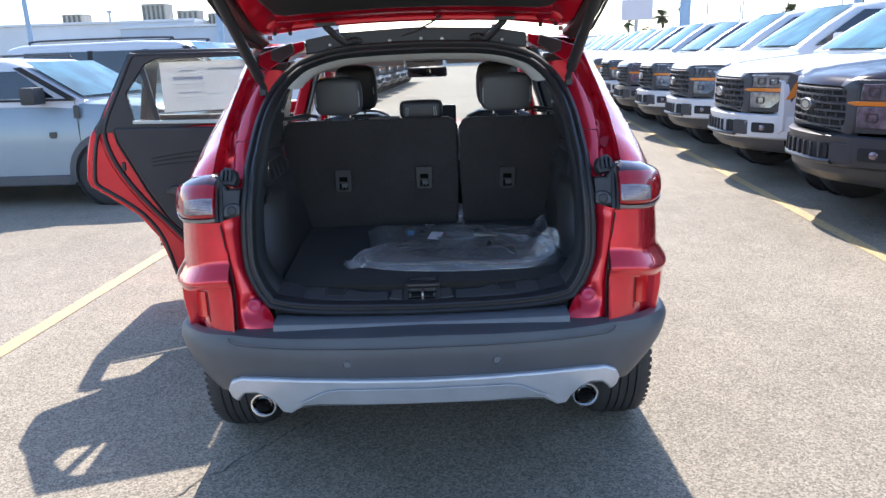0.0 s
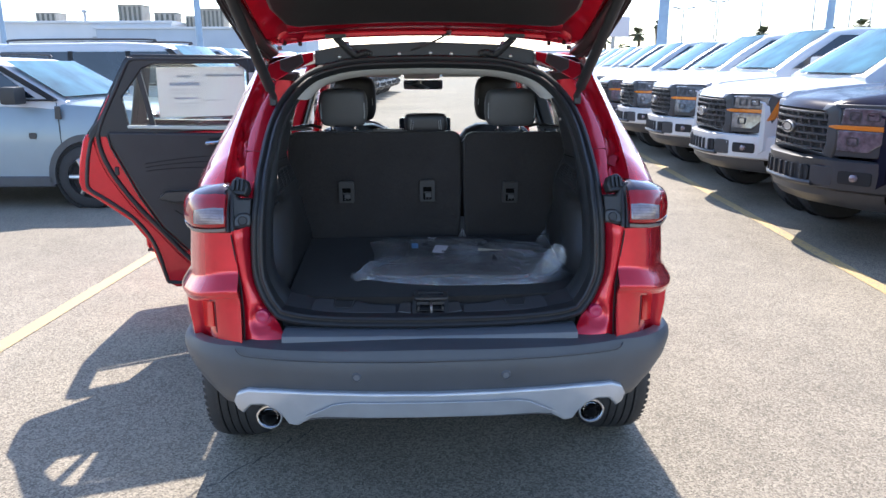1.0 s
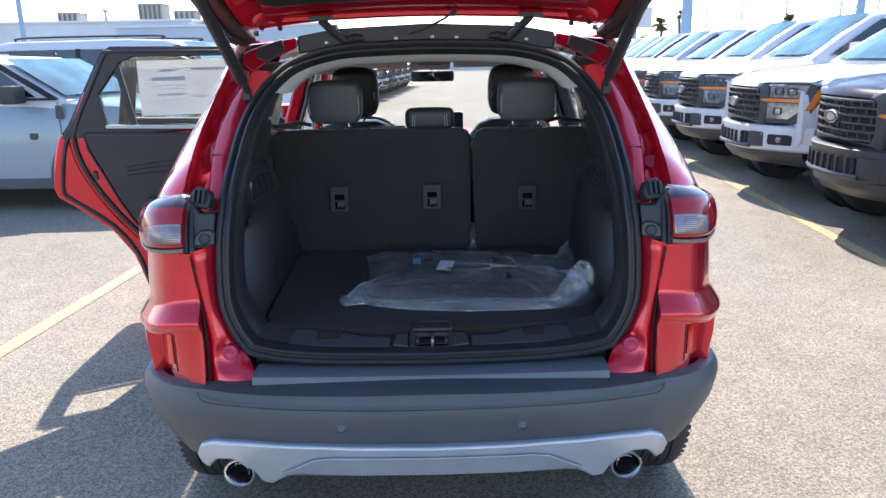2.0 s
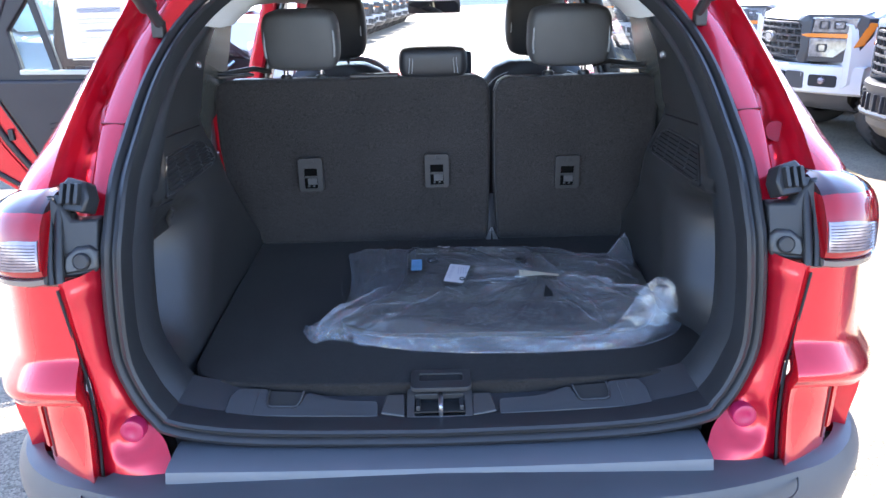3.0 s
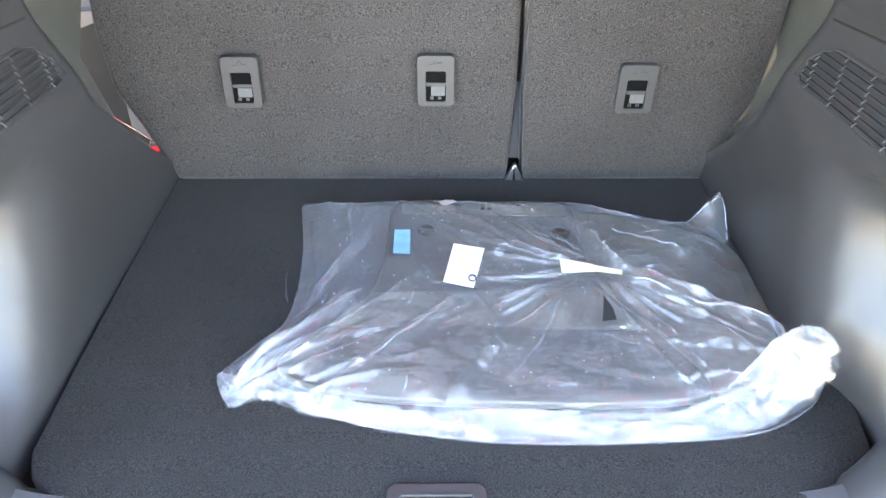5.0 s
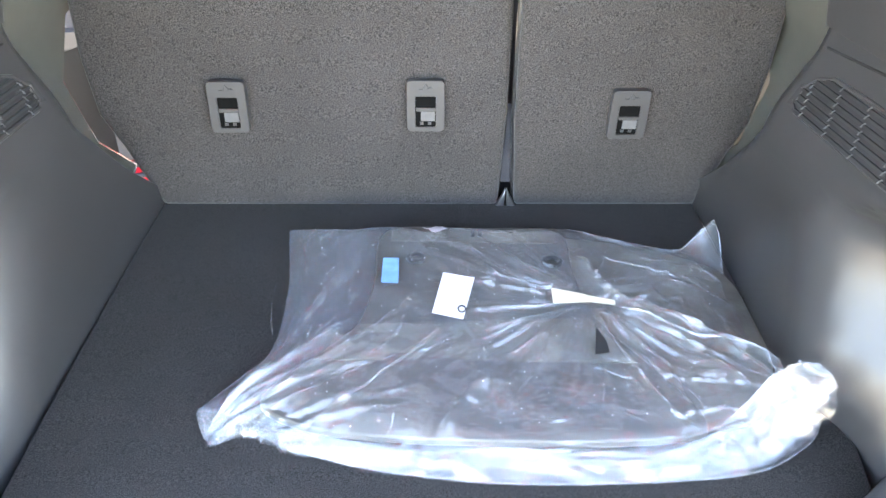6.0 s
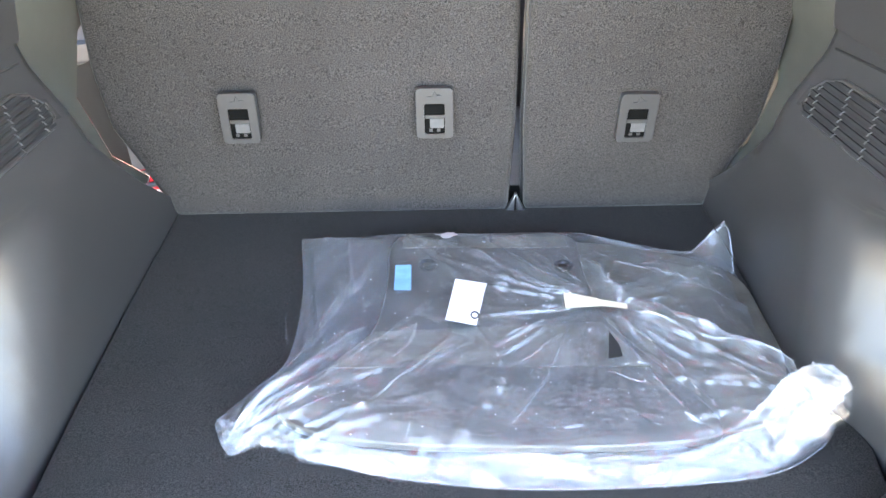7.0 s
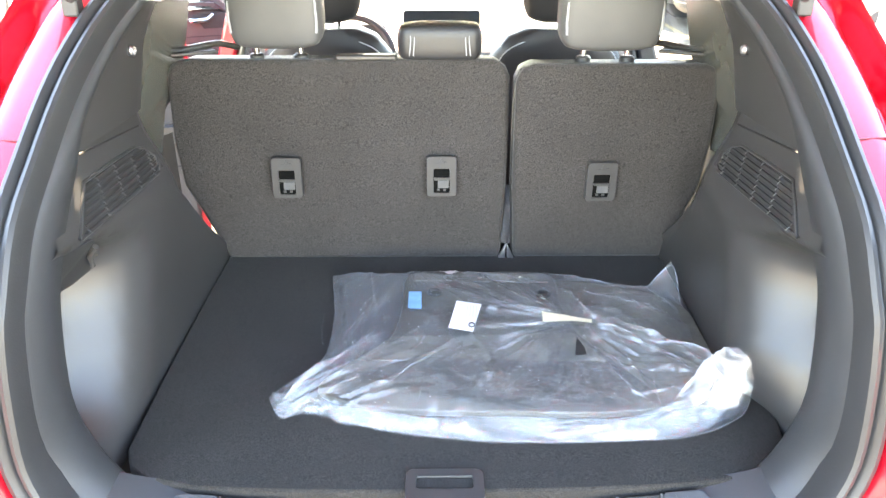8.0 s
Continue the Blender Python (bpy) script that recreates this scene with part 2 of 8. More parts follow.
_sn.links.new(_mx.outputs[0], _sn.nodes["Material Output"].inputs[0])
PAPER_GREY = mat("printed_grey", (0.60, 0.58, 0.62), 0.7)
PAPER_VIOLET = mat("printed_violet", (0.60, 0.56, 0.66), 0.7)
INK = mat("dark_ink", (0.03, 0.03, 0.035), 0.7)
FILM = film_plastic("clear_bag_film", 0.078, 0.30, gloss=0.07)
FILM_FOLD = film_plastic("folded_bag_film", 0.075, 0.3, (60, -70), 0.08)
FILM_BAND = film_plastic("crinkled_bag_film", 0.026, 0.30, (70, -50), 0.050)
FILM_WHITE = film_plastic("layered_bag_film", 0.085, 0.5, (60, -70), 0.045)
MAT_RUBBER = mat("floor_mat_rubber", (0.062, 0.058, 0.051), 0.38, 0, 0, (9, 0.15), (150, 0.3))
MAT_PALE = mat("floor_mat_back", (0.105, 0.097, 0.080), 0.45, 0, 0, (22, 0.30), (120, 0.4))
BLUE_TAG = mat("blue_label", (0.17, 0.38, 0.62), 0.5, 0, 0, (60, 0.15))
TAPE = mat("masking_tape", (0.72, 0.64, 0.46), 0.6, 0, 0, (40, 0.05))
WHITE_PAINT = mat("white_car_paint", (0.56, 0.57, 0.585), 0.3, 0, 0.5, (3, 0.03))
BLACK_PAINT = mat("black_car_paint", (0.012, 0.012, 0.024), 0.20, 0.0, 0.0, (4, 0.05), (200, 0.0), 0.5)
BLACK_PAINT.node_tree.nodes["Principled BSDF"].inputs["IOR"].default_value = 1.16
GREY_PAINT = mat("grey_car_paint", (0.11, 0.115, 0.125), 0.3, 0.5, 1.0, (4, 0.05))
BLUE_PAINT = mat("pale_blue_grey_paint", (0.22, 0.28, 0.32), 0.28, 0.1, 0.5, (3, 0.04))
DARK_GRILLE = mat("charcoal_plastic", (0.036, 0.037, 0.041), 0.4, 0, 0, (8, 0.1))
# Black plastic; behind grilles and in intakes the shade is put into the colour.
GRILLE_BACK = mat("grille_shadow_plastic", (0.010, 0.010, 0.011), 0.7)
AMBER = mat("amber_lens", (0.62, 0.19, 0.02), 0.15, 0, 0.8)
LAMP_GLASS = mat("headlamp_glass", (0.16, 0.17, 0.19), 0.08, 0.4, 1.0, (20, 0.4))
BADGE = mat("dark_badge", (0.06, 0.07, 0.10), 0.2, 0, 0.8)
WALL_PAINT = mat("painted_block_wall", (0.60, 0.62, 0.64), 0.8, 0, 0, (0.4, 0.06), (6, 0.1))
WALL_BLUE = mat("blue_grey_wall", (0.42, 0.48, 0.55), 0.8, 0, 0, (0.4, 0.06), (6, 0.1))
ROOF_UNIT = mat("galvanised_unit", (0.36, 0.33, 0.28), 0.6, 0.2, 0, (2, 0.15))
POLE = mat("painted_steel_pole", (0.26, 0.36, 0.48), 0.45, 0.2, 0, (3, 0.08))
POLE_GREY = mat("galvanised_pole", (0.36, 0.37, 0.38), 0.5, 0.4, 0, (3, 0.1))
BARK = mat("palm_bark", (0.16, 0.12, 0.085), 0.9, 0, 0, (6, 0.2), (40, 0.4))
FOLIAGE = mat("green_foliage", (0.07, 0.10, 0.03), 0.7, 0, 0, (2, 0.35))
FROND = mat("palm_frond", (0.11, 0.12, 0.06), 0.7, 0, 0, (2, 0.35))
SCREEN = mat("dim_display_glass", (0.02, 0.025, 0.03), 0.08, 0, 0.5)
MIRROR = mat("mirror_glass", (0.8, 0.82, 0.83), 0.02, 1.0)


# ---------------------------------------------------------------- mesh helpers
WORLD = {}


def thing(name, label, category, group="", kind="", at=(0, 0, 0)):
    ob = new(name)
    ob.empty_display_size = 0.1
    ob.matrix_basis = Matrix.Translation(at)
    WORLD[ob] = ob.matrix_basis.copy()
    return tagged(ob, label, category, group, kind)


def finish(ob, material, smooth=35, bevel=0.0, segments=2):
    me = ob.data
    me.materials.append(material)
    if smooth:
        me.shade_smooth()
        me.set_sharp_from_angle(angle=radians(smooth))
    if bevel:
        mod = ob.modifiers.new("bevel", 'BEVEL')
        mod.width, mod.segments, mod.limit_method, mod.angle_limit = bevel, segments, 'ANGLE', radians(40)
        mod.harden_normals = False
    return ob


def mesh_of(name, bm):
    bmesh.ops.recalc_face_normals(bm, faces=bm.faces)
    me = bpy.data.meshes.new(name)
    bm.to_mesh(me)
    bm.free()
    return me


def part(name, bm, material, parent, label="", bevel=0.0, smooth=35, segments=2):
    """Links a bmesh, in world measures, as one mesh under a thing or a part."""
    ob = new(name, mesh_of(name, bm))
    finish(ob, material, smooth, bevel, segments)
    ob.parent = parent
    ob.matrix_parent_inverse = WORLD.get(parent, Matrix.Identity(4)).inverted()
    return tagged(ob, label)


def single(name, bm, material, label, category, group="", kind="", bevel=0.0, smooth=35):
    ob = new(name, mesh_of(name, bm))
    finish(ob, material, smooth, bevel)
    return tagged(ob, label, category, group, kind)


def box(bm, c, s, m=None):
    r = bmesh.ops.create_cube(bm, size=1.0, matrix=Matrix.Translation(c) @ (m or Matrix.Identity(4)) @ Matrix.Diagonal((*s, 1)))
    return r["verts"]


def loft(bm, rings, closed=False, wrap=False, caps=False):
    """Faces between rows of points. closed: each row is a ring. wrap: the last row joins the first. caps: end faces."""
    rows = [[bm.verts.new(p) for p in r] for r in rings]
    n = len(rows[0])
    last = len(rows) if wrap else len(rows) - 1
    for i in range(last):
        a, b = rows[i], rows[(i + 1) % len(rows)]
        for j in range(n if closed else n - 1):
            k = (j + 1) % n
            try:
                bm.faces.new((a[j], a[k], b[k], b[j]))
            except ValueError:
                pass
    if caps:
        for r in (rows[0], rows[-1]):
            try:
                bm.faces.new(r)
            except ValueError:
                pass
    return rows


def tube(bm, pts, r, n=10, caps=True):
    pts = [Vector(p) for p in pts]
    rings = []
    up = Vector((0.13, 0.21, 1)).normalized()
    for i, p in enumerate(pts):
        d = (pts[min(i + 1, len(pts) - 1)] - pts[max(i - 1, 0)]).normalized()
        a = d.cross(up)
        if a.length < 0.05:
            a = d.cross(Vector((1, 0, 0)))
        a.normalize()
        b = d.cross(a)
        rr = r[i] if isinstance(r, (list, tuple)) else r
        rings.append([p + a * (rr * math.cos(2 * math.pi * j / n)) + b * (rr * math.sin(2 * math.pi * j / n)) for j in range(n)])
    loft(bm, rings, closed=True, caps=caps)


def lathe(bm, profile, m, n=32, caps=True):
    """Turns (radius, height) pairs round the local z axis of m."""
    rings = [[m @ Vector((r * math.cos(2 * math.pi * j / n), r * math.sin(2 * math.pi * j / n), h)) for j in range(n)]
             for r, h in profile]
    loft(bm, rings, closed=True, caps=caps)


def prism(bm, outer, f, w0, w1, holes=()):
    """A flat outline with holes, drawn out from w0 to w1; f maps (u, v, w) to the world."""
    edges, flat = [], []
    for ring in (outer, *holes):
        vs = [bm.verts.new((u, v, 0)) for u, v in ring]
        flat += vs
        edges += [bm.edges.new((vs[i], vs[(i + 1) % len(vs)])) for i in range(len(vs))]
    got = bmesh.ops.triangle_fill(bm, edges=edges, use_beauty=True, use_dissolve=False)
    faces = [g for g in got["geom"] if isinstance(g, bmesh.types.BMFace)]
    made = bmesh.ops.extrude_face_region(bm, geom=faces)
    upper = [g for g in made["geom"] if isinstance(g, bmesh.types.BMVert)]
    for v in upper:
        v.co = f(v.co.x, v.co.y, w1)
    for v in flat:
        v.co = f(v.co.x, v.co.y, w0)


def rrect(cx, cy, w, h, r, n=4):
    pts = []
    for sx, sy, a0 in ((1, 1, 0), (-1, 1, 90), (-1, -1, 180), (1, -1, 270)):
        for i in range(n + 1):
            a = radians(a0 + 90 * i / n)
            pts.append((cx + sx * (w / 2 - r) + r * math.cos(a), cy + sy * (h / 2 - r) + r * math.sin(a)))
    return pts


def spline(pts, per=6, closed=False):
    """A smooth run of points through the given ones."""
    pts = [Vector(p) for p in pts]
    n = len(pts)
    out = []
    for i in range(n if closed else n - 1):
        if closed:
            a, b, c, d = pts[i - 1], pts[i], pts[(i + 1) % n], pts[(i + 2) % n]
        else:
            a, b, c, d = pts[max(i - 1, 0)], pts[i], pts[i + 1], pts[min(i + 2, n - 1)]
        for k in range(per):
            t = k / per
            out.append(0.5 * ((2 * b) + (c - a) * t + (2 * a - 5 * b + 4 * c - d) * t * t + (3 * b - a - 3 * c + d) * t ** 3))
    if not closed:
        out.append(pts[-1])
    return out


def interp(x, xs, ys):
    return float(np.interp(x, xs, ys))


def ease(x, a, b):
    t = min(max((x - a) / (b - a), 0.0), 1.0)
    return t * t * (3 - 2 * t)


def dense_outline(pts, step=.06):
    out = []
    for i in range(len(pts)):
        a, b = pts[i], pts[(i + 1) % len(pts)]
        k = max(1, int(math.hypot(b[0] - a[0], b[1] - a[1]) / step))
        out += [(a[0] + (b[0] - a[0]) * j / k, a[1] + (b[1] - a[1]) * j / k) for j in range(k)]
    return out


def mirrored(p):
    return (-p[0], p[1], p[2])


def sx(p, s):
    return (p[0] * s, p[1], p[2])


# ---------------------------------------------------------------- ground
def build_ground():
    bm = bmesh.new()
    xs = [-900, -200, -60, -20, -8, -4, -2, 0, 2, 4, 8, 20, 60, 200, 900]
    ys = [-300, -60, -20, -8, -4, -2, 0, 2, 4, 8, 16, 32, 64, 150, 400, 1500]
    loft(bm, [[(x, y, G) for x in xs] for y in ys])
    single("ground", bm, ASPHALT, "sunlit worn grey asphalt of a car lot", "asphalt", kind="structure", smooth=0)

    def line(name, x0, y0, x1, y1, w):
        b = bmesh.new()
        d = Vector((x1 - x0, y1 - y0, 0))
        side = Vector((-d.y, d.x, 0)).normalized() * (w / 2)
        n = 24
        rnd = random.Random(5)
        rows = []
        for i in range(n + 1):
            p = Vector((x0, y0, G + 0.004)) + d * (i / n)
            rows.append([p - side * (1 + rnd.uniform(-.06, .06)), p + side * (1 + rnd.uniform(-.06, .06))])
        loft(b, rows)
        single(name, b, YELLOW_LINE, "faded worn yellow line painted on the asphalt", "road marking", kind="structure", smooth=0)

    line("lane_line", 3.06, -0.6, 7.26, 52, 0.11)
    line("lane_line", -2.61, 0.0, -1.81, 10.0, 0.11)
    # a sealed crack in the asphalt by the door's shadow
    b = bmesh.new()
    rnd = random.Random(3)
    pts = [(-1.15 + 0.62 * t + rnd.uniform(-.02, .02), -.10 + 0.80 * t + rnd.uniform(-.02, .02)) for t in [i / 40 for i in range(41)]]
    rows = []
    for x, y in pts:
        w = rnd.uniform(.0008, .0034)
        rows.append([(x - w, y + w * .7, G + .0035), (x + w, y - w * .7, G + .0035)])
    loft(b, rows)
    single("crack", b, mat("crack_tar", (0.06, 0.058, 0.055), 0.8), "thin dark crack in the asphalt", "crack", kind="structure", smooth=0)


build_ground()

# ---------------------------------------------------------------- red SUV: outside
suv = thing("suv", "metallic red compact SUV parked with open tailgate and open side doors", "car", at=(0, 2.1, G))
AX_R, AX_F, AX_Z, WHEEL_R = 0.77, 3.47, G + 0.345, 0.345

# outer edge of the tailgate opening, right half, from sill to roof
SEAL = [(0, .030, .701), (.25, .030, .706), (.40, .030, .717), (.494, .032, .737), (.522, .036, .761), (.551, .042, .805),
        (.577, .052, .878), (.580, .065, .978), (.576, .081, 1.067), (.573, .101, 1.110), (.570, .148, 1.181),
        (.567, .225, 1.245), (.563, .310, 1.310), (.553, .385, 1.365), (.530, .465, 1.425), (.485, .545, 1.487),
        (.420, .610, 1.534), (.300, .648, 1.567), (.150, .657, 1.577), (0, .659, 1.580)]
seal_half = spline(SEAL, 3)
seal_loop = seal_half + [Vector(mirrored(p)) for p in reversed(seal_half[1:-1])]


def seal_frames():
    """For each point of the loop: the point, the inward and the rearward direction."""
    n = len(seal_loop)
    out = []
    for i, p in enumerate(seal_loop):
        t = (seal_loop[(i + 1) % n] - seal_loop[i - 1]).normalized()
        lean = interp(p.z, [.7, 1.05, 1.2, 1.35, 1.6], [0.05, 0.15, 0.7, 0.85, 0.5])
        back = Vector((0, -1, lean * 0.8)).normalized()
        inward = t.cross(back)
        if inward.dot(Vector((0, p.y, 1.12)) - p) < 0:
            inward = -inward
        inward.normalize()
        out.append((p, inward, back))
    return out


FRAMES = seal_frames()


def build_seal():
    prof = [(-.003, -.03), (0, .010), (.006, .020), (.013, .023), (.019, .019), (.022, .013), (.026, .013), (.029, .022), (.035, .025),
            (.040, .021), (.043, .010), (.044, -.03)]
    bm = bmesh.new()
    loft(bm, [[p + i * a + b * d for a, d in prof] for p, i, b in FRAMES], wrap=True)
    part("door_seal", bm, RUBBER, suv, "ribbed black rubber seal round the tailgate opening")


build_seal()


def corner_joint(z):
    """Line where the corner panel meets the flange of the tailgate opening."""
    return interp(z, [.65, .69, .76, .86, .93, 1.0, 1.05], [.603, .602, .603, .607, .615, .623, .629]), interp(z, [.65, .80, 1.05], [-.030, .002, .008])


CORNER = [(.628, .004, 0), (.668, .010, 0), (.712, .030, 0), (.748, .063, 0), (.777, .104, 0), (.804, .152, 0), (.826, .222, 0), (.844, .32, 0), (.858, .42, 0), (.875, .56, 0), (.890, .80, 0), (.895, 1.08, 0), (.895, 1.24, 0)]
# height, outward offset of the corner panel: waist, crease, shelf, lip; below the lip the pocket follows
CORNER_PROFILE = [(1.035, -.008), (1.000, -.007), (.965, -.004), (.935, -.001), (.915, .001), (.905, .002), (.899, .005), (.893, .010), (.882, .019), (.870, .028), (.862, .033),
                  (.856, .036), (.851, .0365), (.846, .0355), (.842, .033), (.838, .030), (.834, .0285), (.830, .0280)]
POCKET_Z = [.8285, .827, .812, .790, .765, .740, .715, .690, .665, .640]


def build_rear_corner(s):
    """Everything painted or glazed between the tailgate seal and the flank, on one side."""
    # flange strip from the lamp down to the bumper, dished round the stop
    zs = [1.050, 1.046, 1.040, 1.030, 1.022, 1.010, .98, .95, .92, .89, .86, .83, .81, .795, .785, .775, .765, .755, .745, .735, .725, .715, .705, .69, .675]
    stop = Vector((.547, 0, .757))
    rows = []
    for z in zs:
        xi = interp(z, [.67, .70, .729, .761, .805, .878, .978, 1.067], [.478, .478, .496, .520, .549, .575, .578, .574])
        yi = interp(z, [.67, .73, .80, 1.05], [-.040, .018, .034, .072])
        xo, yo = corner_joint(z)
        row = []
        for k in range(19):
            t = k / 18
            x = xi + (xo - xi) * t
            y = yi + (yo - yi) * t - .014 * math.sin(math.pi * min(1, t * 1.15)) * ease(z, .66, .72)
            d = math.hypot(x - stop.x, (z - stop.z) * .85) / .042
            y += .013 * (1 - ease(d, .60, 1.0))
            y += .010 * ease(t, .84, 1.0)
            y -= .006 * math.exp(-((z - 1.022) / .006) ** 2) * (1 - t)
            row.append((s * x, y, z - .010 * t))
        rows.append(row)
    bm = bmesh.new()
    loft(bm, rows)
    strip = part("rear_flange", bm, RED_FLAT, suv, "glossy red flange beside the tailgate seal", smooth=50)
    bm = bmesh.new()
    m = look((s * .547, .012, .757), (s * .547, -1, .83))
    lathe(bm, [(.0215, .012), (.0215, -.006), (.0205, -.0085), (.018, -.0095), (.009, -.0095), (.008, -.0088), (.001, -.0088)], m, 32)
    part("bump_stop", bm, RED_STOP, strip, "round painted rubber stop", smooth=40)

    # corner panel: waist, shelf, lip and reflector pocket, then flank and wheel arch
    plan = spline(CORNER, 10)
    n = len(plan)
    tang = [(plan[min(i + 1, n - 1)] - plan[max(i - 1, 0)]).normalized() for i in range(n)]

    def corner_point(i, z, off):
        p, t = plan[i], tang[i]
        q = p + Vector((t.y, -t.x, 0)) * off
        near = 1 - ease(p.x, .628, .690) if p.y < .1 else 0
        jx, jy = corner_joint(z)
        return Vector((q.x + (jx - .628) * near, q.y + (jy - .004) * near, z))

    def drop(x):
        return .034 * ease(x, .640, .800)

    def pocket_depth(p):
        into = interp(p.x, [.628, .640, .700, .760, .782, .790], [.003, .010, .024, .042, .042, .0])
        return into if p.y < .2 else 0

    rows = []
    for i, p in enumerate(plan):
        fade = 1 - ease(p.y, .24, .40)
        if p.y < .42:
            lo = .64
        elif p.y < AX_R + .40:
            lo = AX_Z + math.sqrt(max(.405 ** 2 - (p.y - AX_R) ** 2, .0004))
        else:
            lo = .23
        hi = interp(p.y, [-.03, .25, .36, .5, 1.24], [1.035, 1.035, 1.06, 1.10, 1.07])
        steps = [(z, off, drop(p.x) * ease(-z, -.96, -.87)) for z, off in CORNER_PROFILE]
        for z in POCKET_Z:
            d = pocket_depth(p) * ease(-z, -.8288, -.8260)
            steps.append((z, .0265 - d - .010 * ease(-z, -.80, -.66) * (1 if p.x > .78 else 0), drop(p.x) * ease(z, .66, .80)))
        row = []
        for k, (z, off, dz) in enumerate(steps):
            flat = hi + (lo - hi) * k / (len(steps) - 1)
            keep = 1 - ease(p.y, .30, .44)
            zz = (z - dz) * keep + flat * (1 - keep)
            bulge = .010 * (1 - fade) * math.sin(math.pi * min(max((zz - .3) / .75, 0), 1))
            q = corner_point(i, zz, off * fade + bulge)
            row.append((s * q.x, q.y, q.z))
        rows.append(row)
    rows.insert(0, [(s * (abs(x) + .002), y + .035, z) for x, y, z in rows[0]])
    bm = bmesh.new()
    loft(bm, rows)
    corner = part("quarter_panel", bm, RED, suv, "glossy red rear corner panel with a shelf above the reflector", smooth=24)
    bm = bmesh.new()
    tube(bm, spline([(s * (corner_joint(z)[0] + .001), corner_joint(z)[1] + .004, z - .006) for z in (1.035, .95, .86, .76, .70, .672)], 4), .0024, 8)
    part("panel_joint", bm, SHADE_SOOT, corner)
    # reflector plate in the pocket, with its joint to the painted part
    first = min(range(n), key=lambda j: abs(plan[j].x - .704) + (9 if plan[j].y > .2 else 0))
    last = min(range(n), key=lambda j: abs(plan[j].x - .774) + (9 if plan[j].y > .2 else 0))
    rows = []
    for i in range(first, last + 1):
        inner = .0265 - pocket_depth(plan[i])
        top, low = .818 - drop(plan[i].x), interp(plan[i].x, [.70, .78], [.722, .690])
        rows.append([s_point(s, corner_point(i, z, o)) for z, o in ((top, inner - .004), (top, inner + .004), (top - .003, inner + .0055), ((top + low) / 2, inner + .0055), (low, inner + .0055), (low - .002, inner - .004))])
    bm = bmesh.new()
    loft(bm, rows, caps=True)
    part("reflector", bm, RED_REFLEX, corner, "flat bright red reflector", smooth=30)
    bm = bmesh.new()
    for i in (first - 1,):
        inner = .0265 - pocket_depth(plan[i])
        tube(bm, [s_point(s, corner_point(i, z, inner - .001)) for z in (.812, .77, .72, .70)], .0035, 6)
    part("reflector_joint", bm, RED_DEEP, corner)

    # gutter beside the opening: flat strip by the seal, a trough, then the outer ridge
    inner = [(.580, .072, 1.035), (.576, .083, 1.075), (.573, .103, 1.112), (.570, .150, 1.183), (.567, .227, 1.247), (.563, .312, 1.312), (.553, .387, 1.367), (.530, .467, 1.427), (.487, .547, 1.489)]
    edge = [(.598, .060, 1.035), (.601, .078, 1.080), (.604, .108, 1.125), (.606, .154, 1.183), (.613, .228, 1.250), (.617, .314, 1.312), (.606, .392, 1.372), (.588, .466, 1.430), (.555, .552, 1.495)]
    ridge = [(.662, .088, 1.120), (.665, .096, 1.145), (.667, .108, 1.166), (.667, .152, 1.206), (.668, .218, 1.258), (.668, .305, 1.315), (.659, .388, 1.376), (.646, .470, 1.440), (.626, .565, 1.520)]
    a, e, b = spline(inner, 4), spline(edge, 4), spline(ridge, 4)
    inward = Vector((0, 1, -.50)).normalized()
    rows = []
    for i in range(len(a)):
        p, q, r = a[i], e[i], b[i]
        deep = .040 * ease(q.z, 1.09, 1.16) * (1 - .55 * ease(q.z, 1.36, 1.48)) + .006
        step = .006 * math.sin(i * 1.3) * ease(i, 10, 14)
        row = [p + inward * .012, p, p + (q - p) * .5 - inward * .003, p + (q - p) * .9, q + inward * .003]
        for t, dep in ((.10, .55), (.18, .86), (.28, 1.0), (.52, 1.0), (.62, .96), (.74, .62), (.84, .26), (.92, .04), (1.0, -.02), (1.05, .10)):
            row.append(q + (r - q) * t + inward * (deep * dep + (step if .2 < t < .7 else 0)))
        rows.append([s_point(s, v) for v in row])
    bm = bmesh.new()
    loft(bm, rows)
    gut = part("roof_pillar", bm, RED_FLAT, suv, "glossy red tailgate gutter and roof pillar", smooth=40)
    # weld flange across the trough, seam and plugs
    k = len(a) // 2 - 1
    c = e[k] * .45 + b[k] * .55
    bm = bmesh.new()
    mm = look(c + inward * .036, c + inward * 1.0 + Vector((0, 0, 0)))
    lathe(bm, [(.020, .004), (.018, -.004), (.014, -.008), (.010, -.004), (.001, -.004)], mm, 14)
    part("seam_plug", bm, RED_FLAT, gut, smooth=50)
    bm = bmesh.new()
    c0, c1 = a[k + 2] * .9 + e[k + 2] * .1, e[k + 2]
    tube(bm, [s_point(s, c0 - inward * .002), s_point(s, c1 - inward * .001), s_point(s, c1 + (b[k + 3] - c1) * .12 + inward * .018)], .0018, 6)
    part("seam", bm, RED_DEEP, gut)
    # ribbed guide block with its sloped face
    turn = pose(0, 0, 0, -24, 0, s * 12)
    mm = Matrix.Translation((s * .607, .094, 1.170)) @ turn
    bm = bmesh.new()
    prism(bm, [(-.024, -.030), (.026, -.026), (.028, .012), (.012, .030), (-.020, .022), (-.030, -.004)], lambda u, v, w: mm @ Vector((s * u, w, v)), -.012, .022)
    blk = part("guide_block", bm, RUBBER, gut, "ribbed black plastic tailgate guide", bevel=.004)
